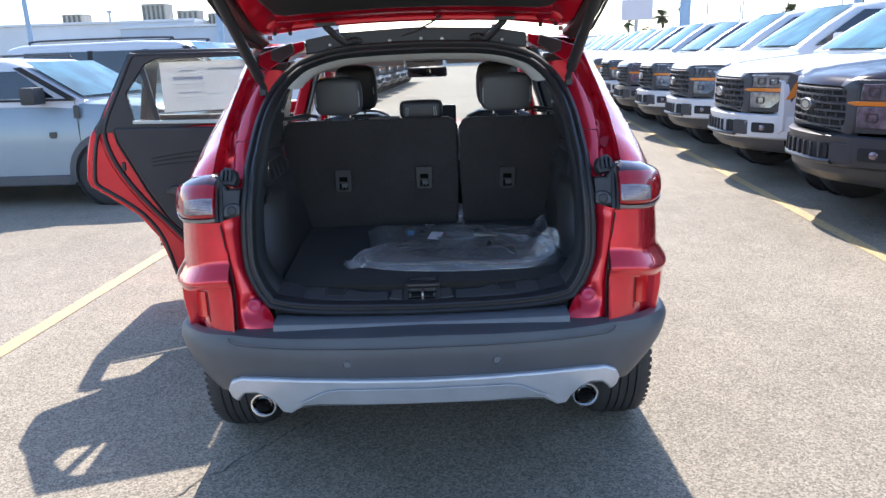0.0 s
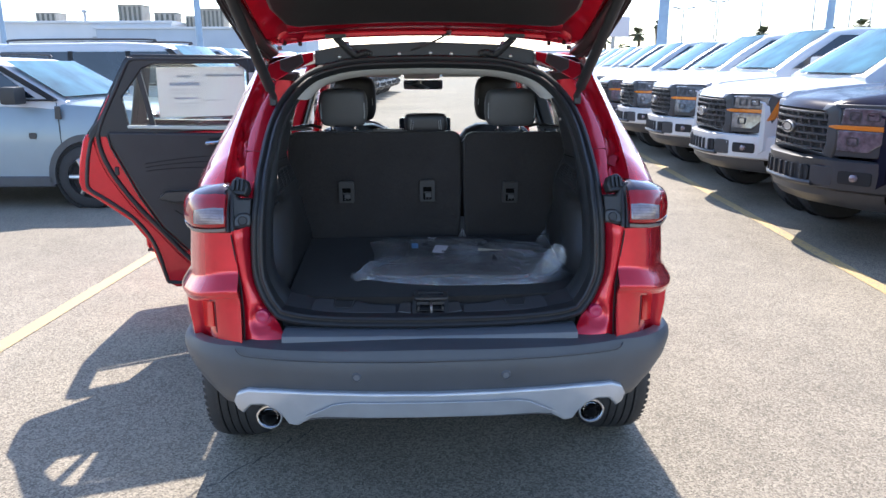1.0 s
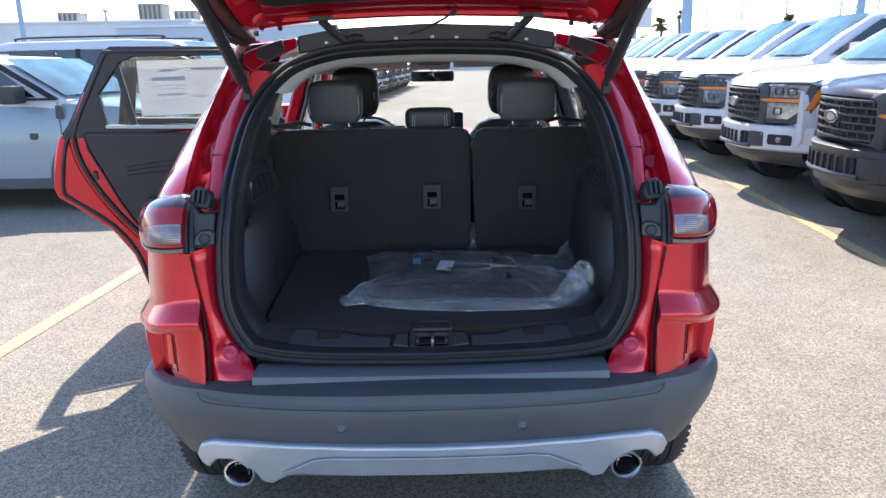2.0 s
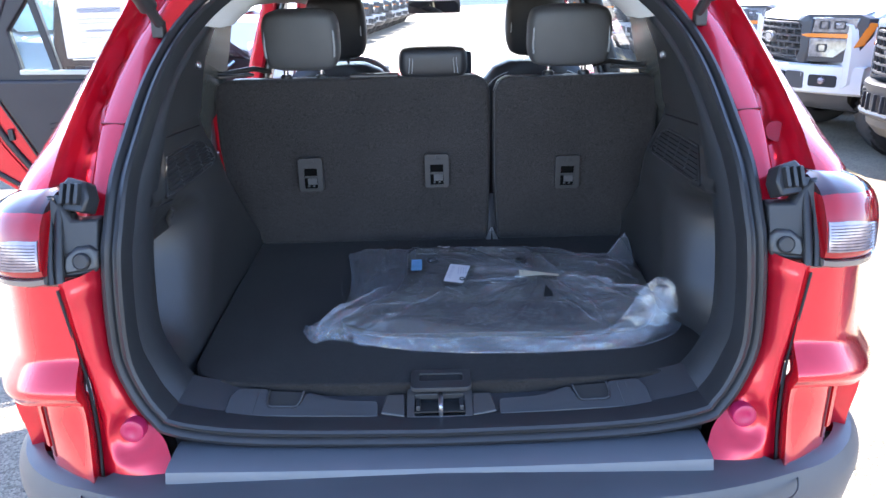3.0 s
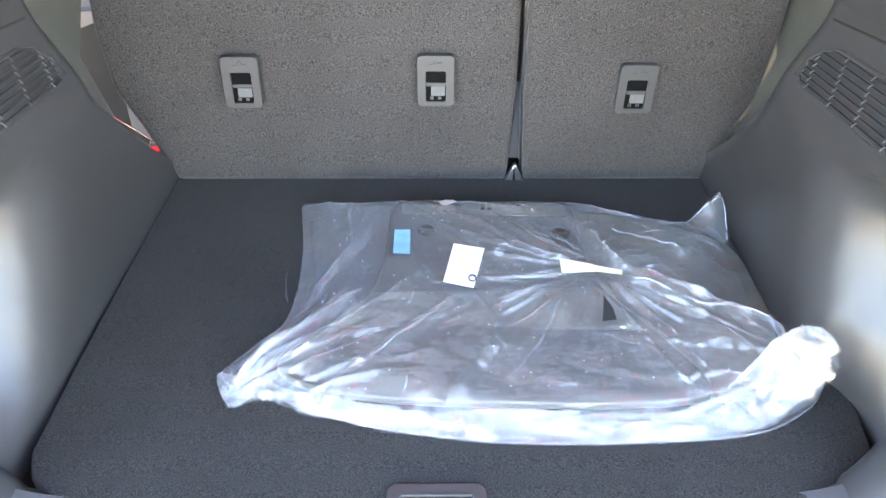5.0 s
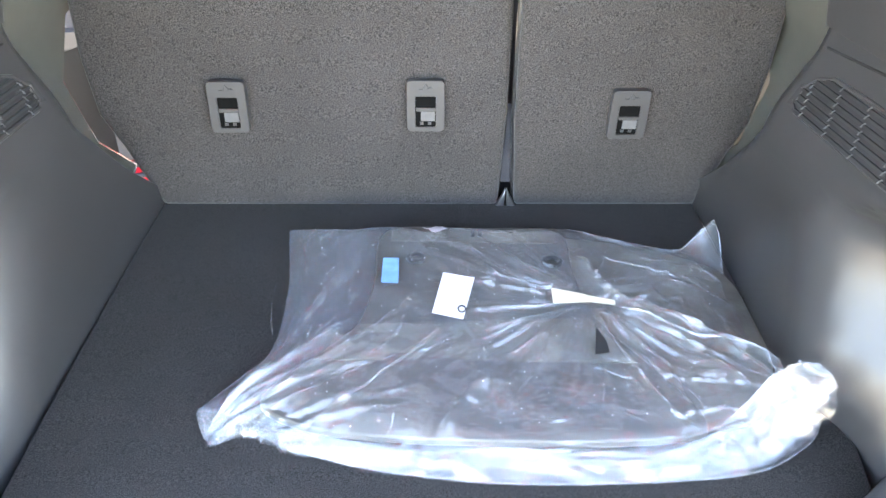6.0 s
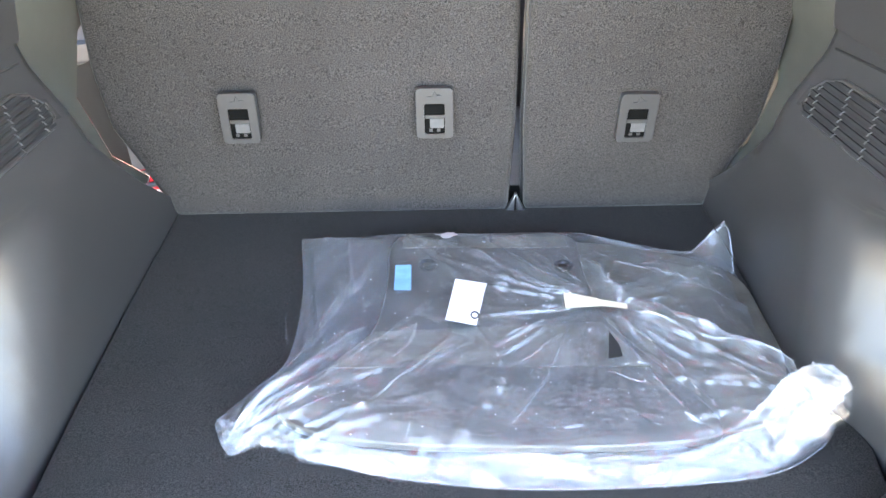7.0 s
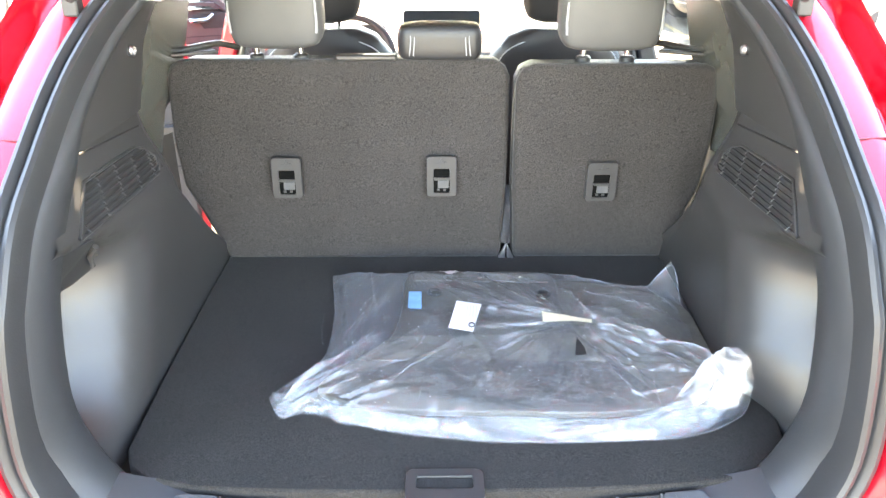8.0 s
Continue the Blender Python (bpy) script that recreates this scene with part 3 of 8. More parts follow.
    for k in (-1, 0, 1):
        bm = bmesh.new()
        prism(bm, [(k * .014 - .0035, -.018), (k * .014 + .0035, -.018), (k * .014 + .0035, .018), (k * .014 - .0035, .018)], lambda u, v, w: mm @ Vector((s * u, w, v)), -.022, -.010)
        part("rib", bm, RUBBER, blk, bevel=.002)

    # shoulder and flank above the belt, up to the roof edge
    pairs = [((.666, .104, 1.163), (.690, .108, 1.150)), ((.668, .150, 1.205), (.772, .190, 1.120)), ((.669, .200, 1.245), (.812, .262, 1.095)), ((.669, .250, 1.275), (.836, .330, 1.085)),
             ((.665, .330, 1.330), (.850, .400, 1.085)), ((.659, .400, 1.384), (.858, .480, 1.085)), ((.646, .480, 1.447), (.865, .560, 1.085)), ((.624, .570, 1.522), (.870, .660, 1.080)),
             ((.620, .690, 1.585), (.875, .800, 1.078)), ((.620, 1.24, 1.600), (.890, 1.24, 1.068))]
    up, dn = spline([q[0] for q in pairs], 4), spline([q[1] for q in pairs], 4)
    bm = bmesh.new()
    rows = []
    for p, q in zip(up, dn):
        rows.append([s_point(s, p + (q - p) * t + Vector((.020, -.004, .012)) * math.sin(math.pi * t) * (1 if p.y < .9 else .4)) for t in (0, .06, .2, .4, .6, .8, .94, 1)])
    loft(bm, rows)
    part("quarter_pillar", bm, RED, suv, "glossy red rear shoulder and pillar flank", smooth=60)
    bm = bmesh.new()
    rows = []
    for y in [.66, .75, 1.0, 1.22]:
        xr, xb = interp(y, [.3, .5, .75, 1.24], [.68, .655, .635, .62]) - .03, interp(y, [.30, .40, .55, 1.24], [.825, .850, .870, .89]) - .03
        rows.append([(s * (xb + (xr - xb) * t), y, 1.05 + .50 * t) for t in (0, .5, 1)])
    loft(bm, rows)
    part("quarter_lining", bm, TRIM_DARK, suv, "dark inner pillar lining")

    # black plate between lamp and seal, with its cover and round plug
    bm = bmesh.new()
    plate = [(.574, 1.130), (.612, 1.132), (.622, 1.150), (.640, 1.172), (.650, 1.170), (.640, 1.040), (.604, 1.040), (.578, 1.044)]
    prism(bm, plate, lambda u, v, w: (s * u, interp(v, [1.02, 1.165], [.050, .092]) - (u - .574) * .30 + w, v), 0, .03)
    bp = part("lamp_mount", bm, TRIM_DARK, suv, "black plastic panel beside the tail lamp", bevel=.004)
    bm = bmesh.new()
    cover = [(.574, 1.050), (.622, 1.048), (.626, 1.060), (.622, 1.078), (.606, 1.090), (.584, 1.090), (.574, 1.078)]
    prism(bm, cover, lambda u, v, w: (s * u, .050 - (u - .574) * .35 + (v - 1.03) * .27 + w, v), -.004, .012)
    part("cover", bm, TRIM, bp, bevel=.005, segments=3)
    bm = bmesh.new()
    lathe(bm, [(.0145, .004), (.0145, -.003), (.0125, -.005), (.0115, -.0035), (.001, -.0035)], look((s * .596, .044, 1.068), (s * .66, -1, 1.32)), 28)
    part("plug", bm, TRIM_DARK, bp, "round push-in plug")
    for dx, dy, r in ((0, 0, .0075), (.013, -.004, .0060)):
        bm = bmesh.new()
        tube(bm, spline([(s * (.634 + dx), .088 + dy, 1.172), (s * (.632 + dx), .066 + dy, 1.13), (s * (.628 + dx), .034 + dy, 1.07), (s * (.625 + dx), .020 + dy, 1.038)], 4), r, 10)
        part("lamp_gasket", bm, RUBBER, bp, smooth=60)

    # tail lamp wrapped round the corner
    lamp_plan = spline([(.642, .012, 0), (.668, .014, 0), (.712, .032, 0), (.748, .064, 0), (.777, .104, 0), (.803, .152, 0), (.824, .222, 0), (.840, .31, 0)], 6)
    nl = len(lamp_plan)

    def lamp_row(i, steps, pull=0.0):
        p = lamp_plan[i]
        t = (lamp_plan[min(i + 1, nl - 1)] - lamp_plan[max(i - 1, 0)]).normalized()
        o = Vector((t.y, -t.x, 0))
        u = i / (nl - 1)
        top = interp(u, [0, .15, .5, .8, 1], [1.176, 1.180, 1.168, 1.145, 1.110])
        bot = interp(u, [0, .5, 1], [1.040, 1.026, 1.045])
        row = []
        for v, off in steps:
            q = p + o * (off - pull)
            row.append((s * q.x, q.y + .050 * v * v, bot + (top - bot) * v))
        return row

    red_steps = [(.10, -.02), (.115, .004), (.135, .008), (.20, .0105), (.35, .012), (.50, .0125), (.62, .0118), (.72, .010), (.78, .0075), (.83, .0035)]
    bm = bmesh.new()
    loft(bm, [lamp_row(0, red_steps, .05)] + [lamp_row(i, red_steps) for i in range(nl)])
    lamp = part("tail_lamp", bm, RED_LENS, suv, "wrap-round red tail lamp with a clear centre lens", smooth=50)
    bm = bmesh.new()
    top_steps = [(.83, .0035), (.86, .001), (.90, -.005), (.95, -.016), (1.0, -.034), (1.0, -.07)]
    loft(bm, [lamp_row(0, top_steps, .05)] + [lamp_row(i, top_steps) for i in range(nl)])
    part("smoked_top", bm, SMOKED_LENS, lamp, "dark smoked upper lens", smooth=50)
    bm = bmesh.new()
    stop_at = int(nl * .44)
    rows = [lamp_row(1, [(.20, .004), (.22, .009), (.40, .010), (.58, .010), (.60, .004)])]
    for i in range(1, stop_at):
        wide = 1 - .14 * ease(i, stop_at * .45, stop_at)
        rows.append(lamp_row(i, [(.20, .011), (.215, .0150), (.26, .0155), (.40, .0160), (.20 + .36 * wide, .0155), (.20 + .385 * wide, .0145), (.20 + .40 * wide, .010)]))
    rows.append(lamp_row(stop_at, [(.20, .004), (.22, .009), (.30, .010), (.50, .010), (.54, .004)]))
    loft(bm, rows)
    part("clear_lens", bm, CLEAR_LENS, lamp, "clear ribbed reversing lens", smooth=40)
    for k in range(9):
        v = .235 + .034 * k
        bm = bmesh.new()
        loft(bm, [lamp_row(i, [(v, .0155), (v + .006, .0172), (v + .012, .0155)]) for i in range(2, stop_at - 2)])
        part("lens_rib", bm, CLEAR_LENS, lamp)
    bm = bmesh.new()
    low_steps = [(.0, -.03), (.0, .002), (.03, .008), (.095, .0095), (.10, .006), (.102, -.01)]
    loft(bm, [lamp_row(0, low_steps, .05)] + [lamp_row(i, low_steps) for i in range(nl)])
    part("lower_trim", bm, LAMP_TRIM, lamp, "grey lower edge of the lamp", smooth=40)


def s_point(s, p):
    return (s * p[0], p[1], p[2])


def build_bodywork():
    for s in (1, -1):
        build_rear_corner(s)

    # roof skin
    bm = bmesh.new()
    rows = []
    for y in [.665, .72, .9, 1.3, 1.8, 2.2, 2.42]:
        hw = interp(y, [.665, 1.3, 2.42], [.625, .62, .58])
        top = interp(y, [.665, .9, 1.5, 2.42], [1.603, 1.612, 1.622, 1.580])
        rows.append([(hw * u, y + (.0 if y > .7 else .05 * abs(u) ** 2), top - .030 * abs(u) ** 2.2 - (.03 if abs(u) == 1 else 0)) for u in (-1, -.97, -.85, -.6, -.3, 0, .3, .6, .85, .97, 1)])
    loft(bm, rows)
    part("roof", bm, RED, suv, "metallic red roof panel", smooth=50)
    # rear header under the roof edge, with bolts
    bm = bmesh.new()
    prism(bm, [(-.425, 1.545), (-.30, 1.562), (0, 1.570), (.30, 1.562), (.425, 1.545), (.425, 1.600), (.30, 1.622), (0, 1.634), (-.30, 1.622), (-.425, 1.600)],
          lambda u, v, w: (u, .650 + w + .02 * abs(u), v), 0, .03)
    header = part("rear_header", bm, HEADER_GREY, suv, "grey header panel with bolts under the roof edge", bevel=.004)
    for x in (-.33, -.255, -.10, .02, .10, .255, .33):
        bm = bmesh.new()
        z = 1.592 - .018 * abs(x) / .42 - .004
        lathe(bm, [(.007, .002), (.007, -.004), (.004, -.006), (.001, -.006)], look((x, .650 + .02 * abs(x), z + .004), (x, -1, z)), 12)
        part("bolt", bm, STEEL, header)
    for s in (1, -1):
        bm = bmesh.new()
        prism(bm, [(.43, 1.562), (.50, 1.530), (.56, 1.49), (.60, 1.51), (.60, 1.550), (.52, 1.580), (.43, 1.596)], lambda u, v, w: (s * u, .655 + w - max(0, 1.58 - v) * .9, v), 0, .02)
        part("header_corner", bm, RED_FLAT, suv, bevel=.004)
        bm = bmesh.new()
        prism(bm, [(.462, 1.556), (.515, 1.518), (.550, 1.532), (.556, 1.566), (.474, 1.592)], lambda u, v, w: (s * u, .640 + w - max(0, 1.58 - v) * .9, v), 0, .012)
        part("hinge_cover", bm, TRIM, suv, bevel=.004)

    # bumper top step, grey
    bm = bmesh.new()
    n = 25
    rows = []
    for i in range(n):
        x = -.478 + .956 * i / (n - 1)
        sag = .012 * (x / .48) ** 2
        rows.append([(x, .055, .680), (x, .040, .699 + sag), (x, .026, .703 + sag), (x, -.030, .705 + sag * .5), (x, -.046, .701 + sag * .4),
                     (x, -.052, .690), (x, -.055, .640)])
    loft(bm, rows)
    part("sill_panel", bm, SILL_GREY, suv, "smooth dark grey load sill panel")
    # gap under the seal: a near-black sheet with the shade in its colour
    bm = bmesh.new()
    rows = []
    for i in range(n):
        x = -.49 + .98 * i / (n - 1)
        rows.append([(x, .052, .66), (x, .046, .708 + .02 * (x / .49) ** 4), (x, .07, .708 + .02 * (x / .49) ** 4)])
    loft(bm, rows)
    part("sill_gap", bm, SHADE_SOOT, suv)

    # grained lower bumper
    plan = spline([(0, -.150, 0), (.20, -.146, 0), (.40, -.128, 0), (.55, -.098, 0), (.66, -.058, 0), (.74, -.008, 0), (.80, .055, 0), (.845, .135, 0), (.872, .23, 0), (.886, .33, 0), (.89, .40, 0)], 4)
    full = [Vector(mirrored(p)) for p in reversed(plan[1:])] + plan
    rows = []
    nf = len(full)
    for i, p in enumerate(full):
        t = (full[min(i + 1, nf - 1)] - full[max(i - 1, 0)]).normalized()
        o = Vector((t.y, -t.x, 0))
        ax = abs(p.x)
        top = interp(ax, [0, .47, .62, .78, .86, .89], [.694, .688, .690, .672, .655, .63])
        low = interp(ax, [0, .50, .60, .70, .80, .89], [.47, .46, .45, .45, .51, .58])
        row = []
        for t2, off in ((0, -.115 if ax < .6 else -.05), (0, -.098 if ax < .6 else -.045), (.012, -.035), (.03, -.018), (.16, -.004), (.26, .0), (.34, .001), (.60, -.006), (.80, -.022), (.93, -.040), (1.0, -.075), (1.0, -.12)):
            q = p + o * off
            row.append((q.x, q.y, top + (low - top) * t2))
        rows.append(row)
    bm = bmesh.new()
    loft(bm, rows)
    bump = part("rear_bumper", bm, BUMPER, suv, "grained dark grey plastic rear bumper", smooth=40)
    # raised lip where the step pad ends
    for s in (1, -1):
        bm = bmesh.new()
        tube(bm, spline([(s * .622, -.035, .675), (s * .625, -.055, .672), (s * .605, -.093, .668), (s * .56, -.112, .664), (s * .40, -.143, .662), (s * .2, -.158, .660), (0, -.163, .660)], 5), .0016, 5)
        part("pad_groove", bm, RUBBER, bump)
        # parking sensors
        bm = bmesh.new()
        lathe(bm, [(.0150, .006), (.0150, -.004), (.0130, -.0065), (.0115, -.002), (.0100, -.002), (.0098, -.006), (.001, -.006)], look((s * .234, -.1415, .605), (s * .27, -1.2, .62)), 24)
        part("parking_sensor", bm, SILL_GREY, bump, "round grey parking sensor")

    # silver skid plate with rounded ends that hood the exhaust tips
    top_pts = [(0, .553), (.30, .556), (.50, .556), (.585, .550), (.625, .530), (.638, .500), (.632, .470)]
    low_pts = [(.612, .448), (.598, .470), (.575, .496), (.535, .502), (.500, .486), (.478, .455), (.462, .425), (.430, .422), (.385, .456), (.33, .464), (0, .462)]
    half = top_pts + low_pts
    outline = [(u, v) for u, v in half] + [(-u, v) for u, v in reversed(half[1:-1])]
    dense = []
    for i in range(len(outline)):
        u0, v0 = outline[i]
        u1, v1 = outline[(i + 1) % len(outline)]
        k = max(1, int(math.hypot(u1 - u0, v1 - v0) / .03))
        dense += [(u0 + (u1 - u0) * j / k, v0 + (v1 - v0) * j / k) for j in range(k)]

    def skid_y(u, v, w):
        au = abs(u)
        base = interp(au, [0, .2, .4, .55, .66], [-.165, -.161, -.143, -.113, -.070])
        return (u, base + .03 * ease(-v, -.50, -.43) + w, v)

    bm = bmesh.new()
    prism(bm, dense, skid_y, 0, .035)
    skid = part("skid_plate", bm, SILVER, suv, "silver painted skid plate across the bumper", bevel=.008, segments=3)
    # recessed centre field of the skid plate
    bm = bmesh.new()
    field = [(-.40, .470), (-.31, .518), (-.26, .526), (.26, .526), (.31, .518), (.40, .470)]
    prism(bm, dense_outline(field, .03), lambda u, v, w: (u, skid_y(u, v, 0)[1] - .004 + w, v), 0, .006)
    part("skid_field", bm, SILVER_DARK, skid, bevel=.002)
    bm = bmesh.new()
    tube(bm, [(-.41, -.10, .445), (-.36, -.118, .462), (-.2, -.128, .463), (.2, -.128, .463), (.36, -.118, .462), (.41, -.10, .445)], .008, 8)
    part("lower_lip", bm, BUMPER, skid)
    # Plain sheet between the wheels; the shade under the car is its colour.
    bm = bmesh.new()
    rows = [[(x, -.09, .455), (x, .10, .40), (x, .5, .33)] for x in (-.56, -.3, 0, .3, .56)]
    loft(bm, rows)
    part("underbody", bm, SHADE_SOOT, suv)
    # exhaust tips
    for s in (1, -1):
        bm = bmesh.new()
        m = look((s * .523, -.085, .450), (s * .523, -1, .44))
        lathe(bm, [(.034, .14), (.034, .01), (.0405, .0), (.0425, -.008), (.0405, -.013), (.036, -.013), (.034, -.006), (.033, .02)], m, 32, False)
        ex = part("exhaust_tip", bm, CHROME, suv, "round polished exhaust tip")
        bm = bmesh.new()
        lathe(bm, [(.0275, .06), (.0275, -.004), (.0255, -.008), (.0235, -.004), (.023, .06)], m, 28, False)
        part("inner_pipe", bm, CHROME, ex)
        bm = bmesh.new()
        lathe(bm, [(.033, .05), (.001, .05)], m, 20)
        part("baffle", bm, SHADE_SOOT, ex)


build_bodywork()


def wheel(parent, x, y, z, r, width, side, rim_mat, name="wheel", spokes=5):
    """Tyre with tread blocks, and a rim. side: 1 when the outer face looks to +x."""
    bm = bmesh.new()
    prof = [(-.5, .70), (-.5, .86), (-.47, .94), (-.40, .985), (-.30, .998)]
    for c in (-.21, -.07, .07, .21):
        prof += [(c - .012, 1.0), (c - .010, .972), (c + .010, .972), (c + .012, 1.0)]
    prof += [(.30, .998), (.40, .985), (.47, .94), (.5, .86), (.5, .70)]
    n = 56
    rings = []
    for j in range(n):
        a = 2 * math.pi * j / n
        rings.append([(x + u * width, y + rr * r * math.cos(a), z + rr * r * math.sin(a)) for u, rr in prof])
    loft(bm, rings, wrap=True)
    ty = part(name, bm, TYRE, parent, "black road tyre on an alloy wheel")
    # cross grooves as raised shoulder blocks
    bm = bmesh.new()
    for j in range(64):
        a = 2 * math.pi * j / 64
        for u0, u1 in ((-.49, -.235), (.235, .49), (-.19, -.09), (.09, .19), (-.05, .05)):
            vs = []
            for da in (.012, .075):
                for u in (u0, u1):
                    rr = r * (1.006 if abs(u) < .4 else .955)
                    aa = a + da + (.03 if u in (u1,) else 0)
                    vs.append(bm.verts.new((x + u * width, y + rr * math.cos(aa), z + rr * math.sin(aa))))
            bm.faces.new((vs[0], vs[1], vs[3], vs[2]))
    tagged(part("tread", bm, TYRE, ty, smooth=0), kind="stuff")
    bm = bmesh.new()
    m = Matrix.Translation((x + side * width * .32, y, z)) @ Matrix.Rotation(radians(90 * side), 4, 'Y')
    lathe(bm, [(r * .70, -.05), (r * .72, .02), (r * .69, .03), (r * .66, .02), (r * .62, -.06)], m, 40)
    for k in range(spokes):
        a = 2 * math.pi * k / spokes
        for da in (-.16, .16):
            p0 = m @ Vector((r * .10 * math.cos(a), r * .10 * math.sin(a), .015))
            p1 = m @ Vector((r * .66 * math.cos(a + da), r * .66 * math.sin(a + da), .012))
            tube(bm, [p0, p1], [r * .055, r * .05], 8)
    lathe(bm, [(r * .16, -.03), (r * .16, .02), (r * .12, .03), (.001, .03)], m, 20)
    part("rim", bm, rim_mat, ty, "alloy rim")
    # Dark disc behind the spokes: shade inside the wheel put into its colour.
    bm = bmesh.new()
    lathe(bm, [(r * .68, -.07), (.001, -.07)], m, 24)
    part("brake_shadow", bm, SHADE_SOOT, ty)


for s in (1, -1):
    wheel(suv, s * .79, AX_R, AX_Z, WHEEL_R, .225, s, STEEL)
    wheel(suv, s * .79, AX_F, AX_Z, WHEEL_R, .225, s, STEEL)
    for ay in (AX_R, AX_F):
        bm = bmesh.new()
        rows = []
        for k in range(15):
            a = radians(-10 + 145 * k / 14)
            rows.append([(s * .62, ay + .41 * math.cos(a), AX_Z + .41 * math.sin(a)), (s * .865, ay + .41 * math.cos(a), AX_Z + .41 * math.sin(a)),
                         (s * .872, ay + .43 * math.cos(a), AX_Z + .43 * math.sin(a))])
        loft(bm, rows)
        part("arch_lining", bm, RUBBER, suv)


def build_tailgate():
    # raised tailgate, hinged at the roof
    H = Vector((0, .700, 1.640))
    ang = radians(24)
    along = Vector((0, -math.cos(ang), math.sin(ang)))
    nrm = Vector((0, math.sin(ang), math.cos(ang)))

    def T(u, v, w):
        p = H + along * v + nrm * (w - .050 * (u / .58) ** 2 * (1 - ease(v, .05, .60)))
        return Vector((u, p.y, p.z))

    shell = [(-.59, .03), (-.625, .10), (-.66, .35), (-.69, .62), (-.66, .86), (-.58, 1.02), (.58, 1.02), (.66, .86), (.69, .62), (.66, .35), (.625, .10), (.59, .03), (.35, .03), (-.35, .03)]
    bm = bmesh.new()
    prism(bm, dense_outline(shell), T, .015, .075)
    gate = part("tailgate", bm, RED, suv, "raised red tailgate seen from below", bevel=.012, segments=3)
    # painted inner frame with pressed edge
    bm = bmesh.new()
    inner = [(-.56, .05), (-.60, .12), (-.62, .35), (-.60, .80), (.60, .80), (.62, .35), (.60, .12), (.56, .05)]
    hole = [(-.46, .235), (-.51, .30), (-.53, .5), (-.50, .72), (.50, .72), (.53, .5), (.51, .30), (.46, .235)]
    prism(bm, dense_outline(inner), T, -.004, .02, (dense_outline(hole),))
    part("inner_frame", bm, RED_FLAT, gate, bevel=.012, segments=3)
    bm = bmesh.new()
    tube(bm, [T(u, .075 + .03 * (u / .5) ** 2, -.004) for u in [-.5 + .1 * k for k in range(11)]], .014, 8)
    part("pressed_rib", bm, RED, gate)
    bm = bmesh.new()
    loft(bm, [[T(u, .120 + .018 * (u / .5) ** 2, -.004), T(u, .135 + .018 * (u / .5) ** 2, -.016), T(u, .165 + .015 * (u / .5) ** 2, -.020), T(u, .190 + .012 * (u / .5) ** 2, -.012), T(u, .205, .0)] for u in [-.50 + .05 * k for k in range(21)]])
    part("pressed_ledge", bm, RED_FLAT, gate, smooth=50)
    for s in (1, -1):
        bm = bmesh.new()
        rows = []
        for k in range(9):
            a = math.pi * k / 8
            u, v = s * (.50 + .055 * math.cos(a)), .10 + .060 * math.sin(a)
            rows.append([T(u, v, -.003), T(s * .50 + (u - s * .50) * .8, .10 + (v - .10) * .8, -.016), T(s * .50 + (u - s * .50) * .5, .10 + (v - .10) * .5, -.018)])
        loft(bm, rows)
        part("pressed_corner", bm, RED_FLAT, gate, smooth=50)
        for u, v in ((.475, .055), (.53, .075)):
            bm = bmesh.new()
            lathe(bm, [(.008, .006), (.008, -.004), (.005, -.006), (.001, -.006)], look(T(s * u, v, -.008), T(s * u, v, -1)), 10)
            part("gate_stud", bm, RUBBER, gate)
    bm = bmesh.new()
    prism(bm, dense_outline([(-.44, .205), (-.50, .235), (-.535, .33), (-.545, .5), (-.55, .75), (-.52, .95), (.52, .95), (.55, .75), (.545, .5), (.535, .33), (.50, .235), (.44, .205), (.22, .200), (0, .198), (-.22, .200)]), T, -.032, .01)
    part("inner_trim", bm, TRIM, gate, "moulded black inner trim panel", bevel=.015, segments=3)
    for s in (1, -1):
        bm = bmesh.new()
        prism(bm, [(s * .595, -.01), (s * .63, .10), (s * .67, .35), (s * .69, .62), (s * .645, .64), (s * .625, .35), (s * .59, .12), (s * .56, .02)], T, -.02, .0)
        part("side_channel", bm, TRIM, gate, bevel=.006)
        bm = bmesh.new()
        for k in range(3):
            tube(bm, [T(s * (.595 + .014 * k), .01 + .01 * k, -.024), T(s * (.630 + .014 * k), .11, -.024), T(s * (.668 + .011 * k), .35, -.022), T(s * (.690 + .008 * k), .60, -.02)], .006, 6)
        part("gate_seal", bm, RUBBER, gate)
        # gas strut
        a, b = Vector((s * .545, .424, 1.436)), Vector((s * .632, .03, 1.88))
        bm = bmesh.new()
        tube(bm, [a + (b - a) * .07, b], .0185, 16)
        st = part("gas_strut", bm, RUBBER, suv, "black power tailgate strut")
        bm = bmesh.new()
        tube(bm, [a - (b - a) * .01, a + (b - a) * .09], .011, 10)
        box(bm, a + Vector((s * .004, .006, -.012)), (.024, .024, .034))
        part("ball_joint", bm, TRIM_DARK, st, bevel=.003)
        # wiring boot
        bm = bmesh.new()
        boot = spline([T(s * .335, .10, -.02), T(s * .315, .075, -.035), T(s * .27, .03, -.062), (s * .235, .655, 1.592), (s * .20, .668, 1.588)], 8)
        radii = [.0125 + (.0022 if i % 2 else 0) for i in range(len(boot))]
        tube(bm, boot, radii, 10)
        box(bm, T(s * .335, .105, -.018), (.075, .03, .012))
        part("wiring_boot", bm, RUBBER, suv, "corrugated black rubber wiring boot")
        bm = bmesh.new()
        prism(bm, rrect(s * .235, 1.590, .12, .018, .008), lambda u, v, w: (u, .655 + w, v), 0, .014)
        part("boot_foot", bm, TRIM, suv, bevel=.003)
    bm = bmesh.new()
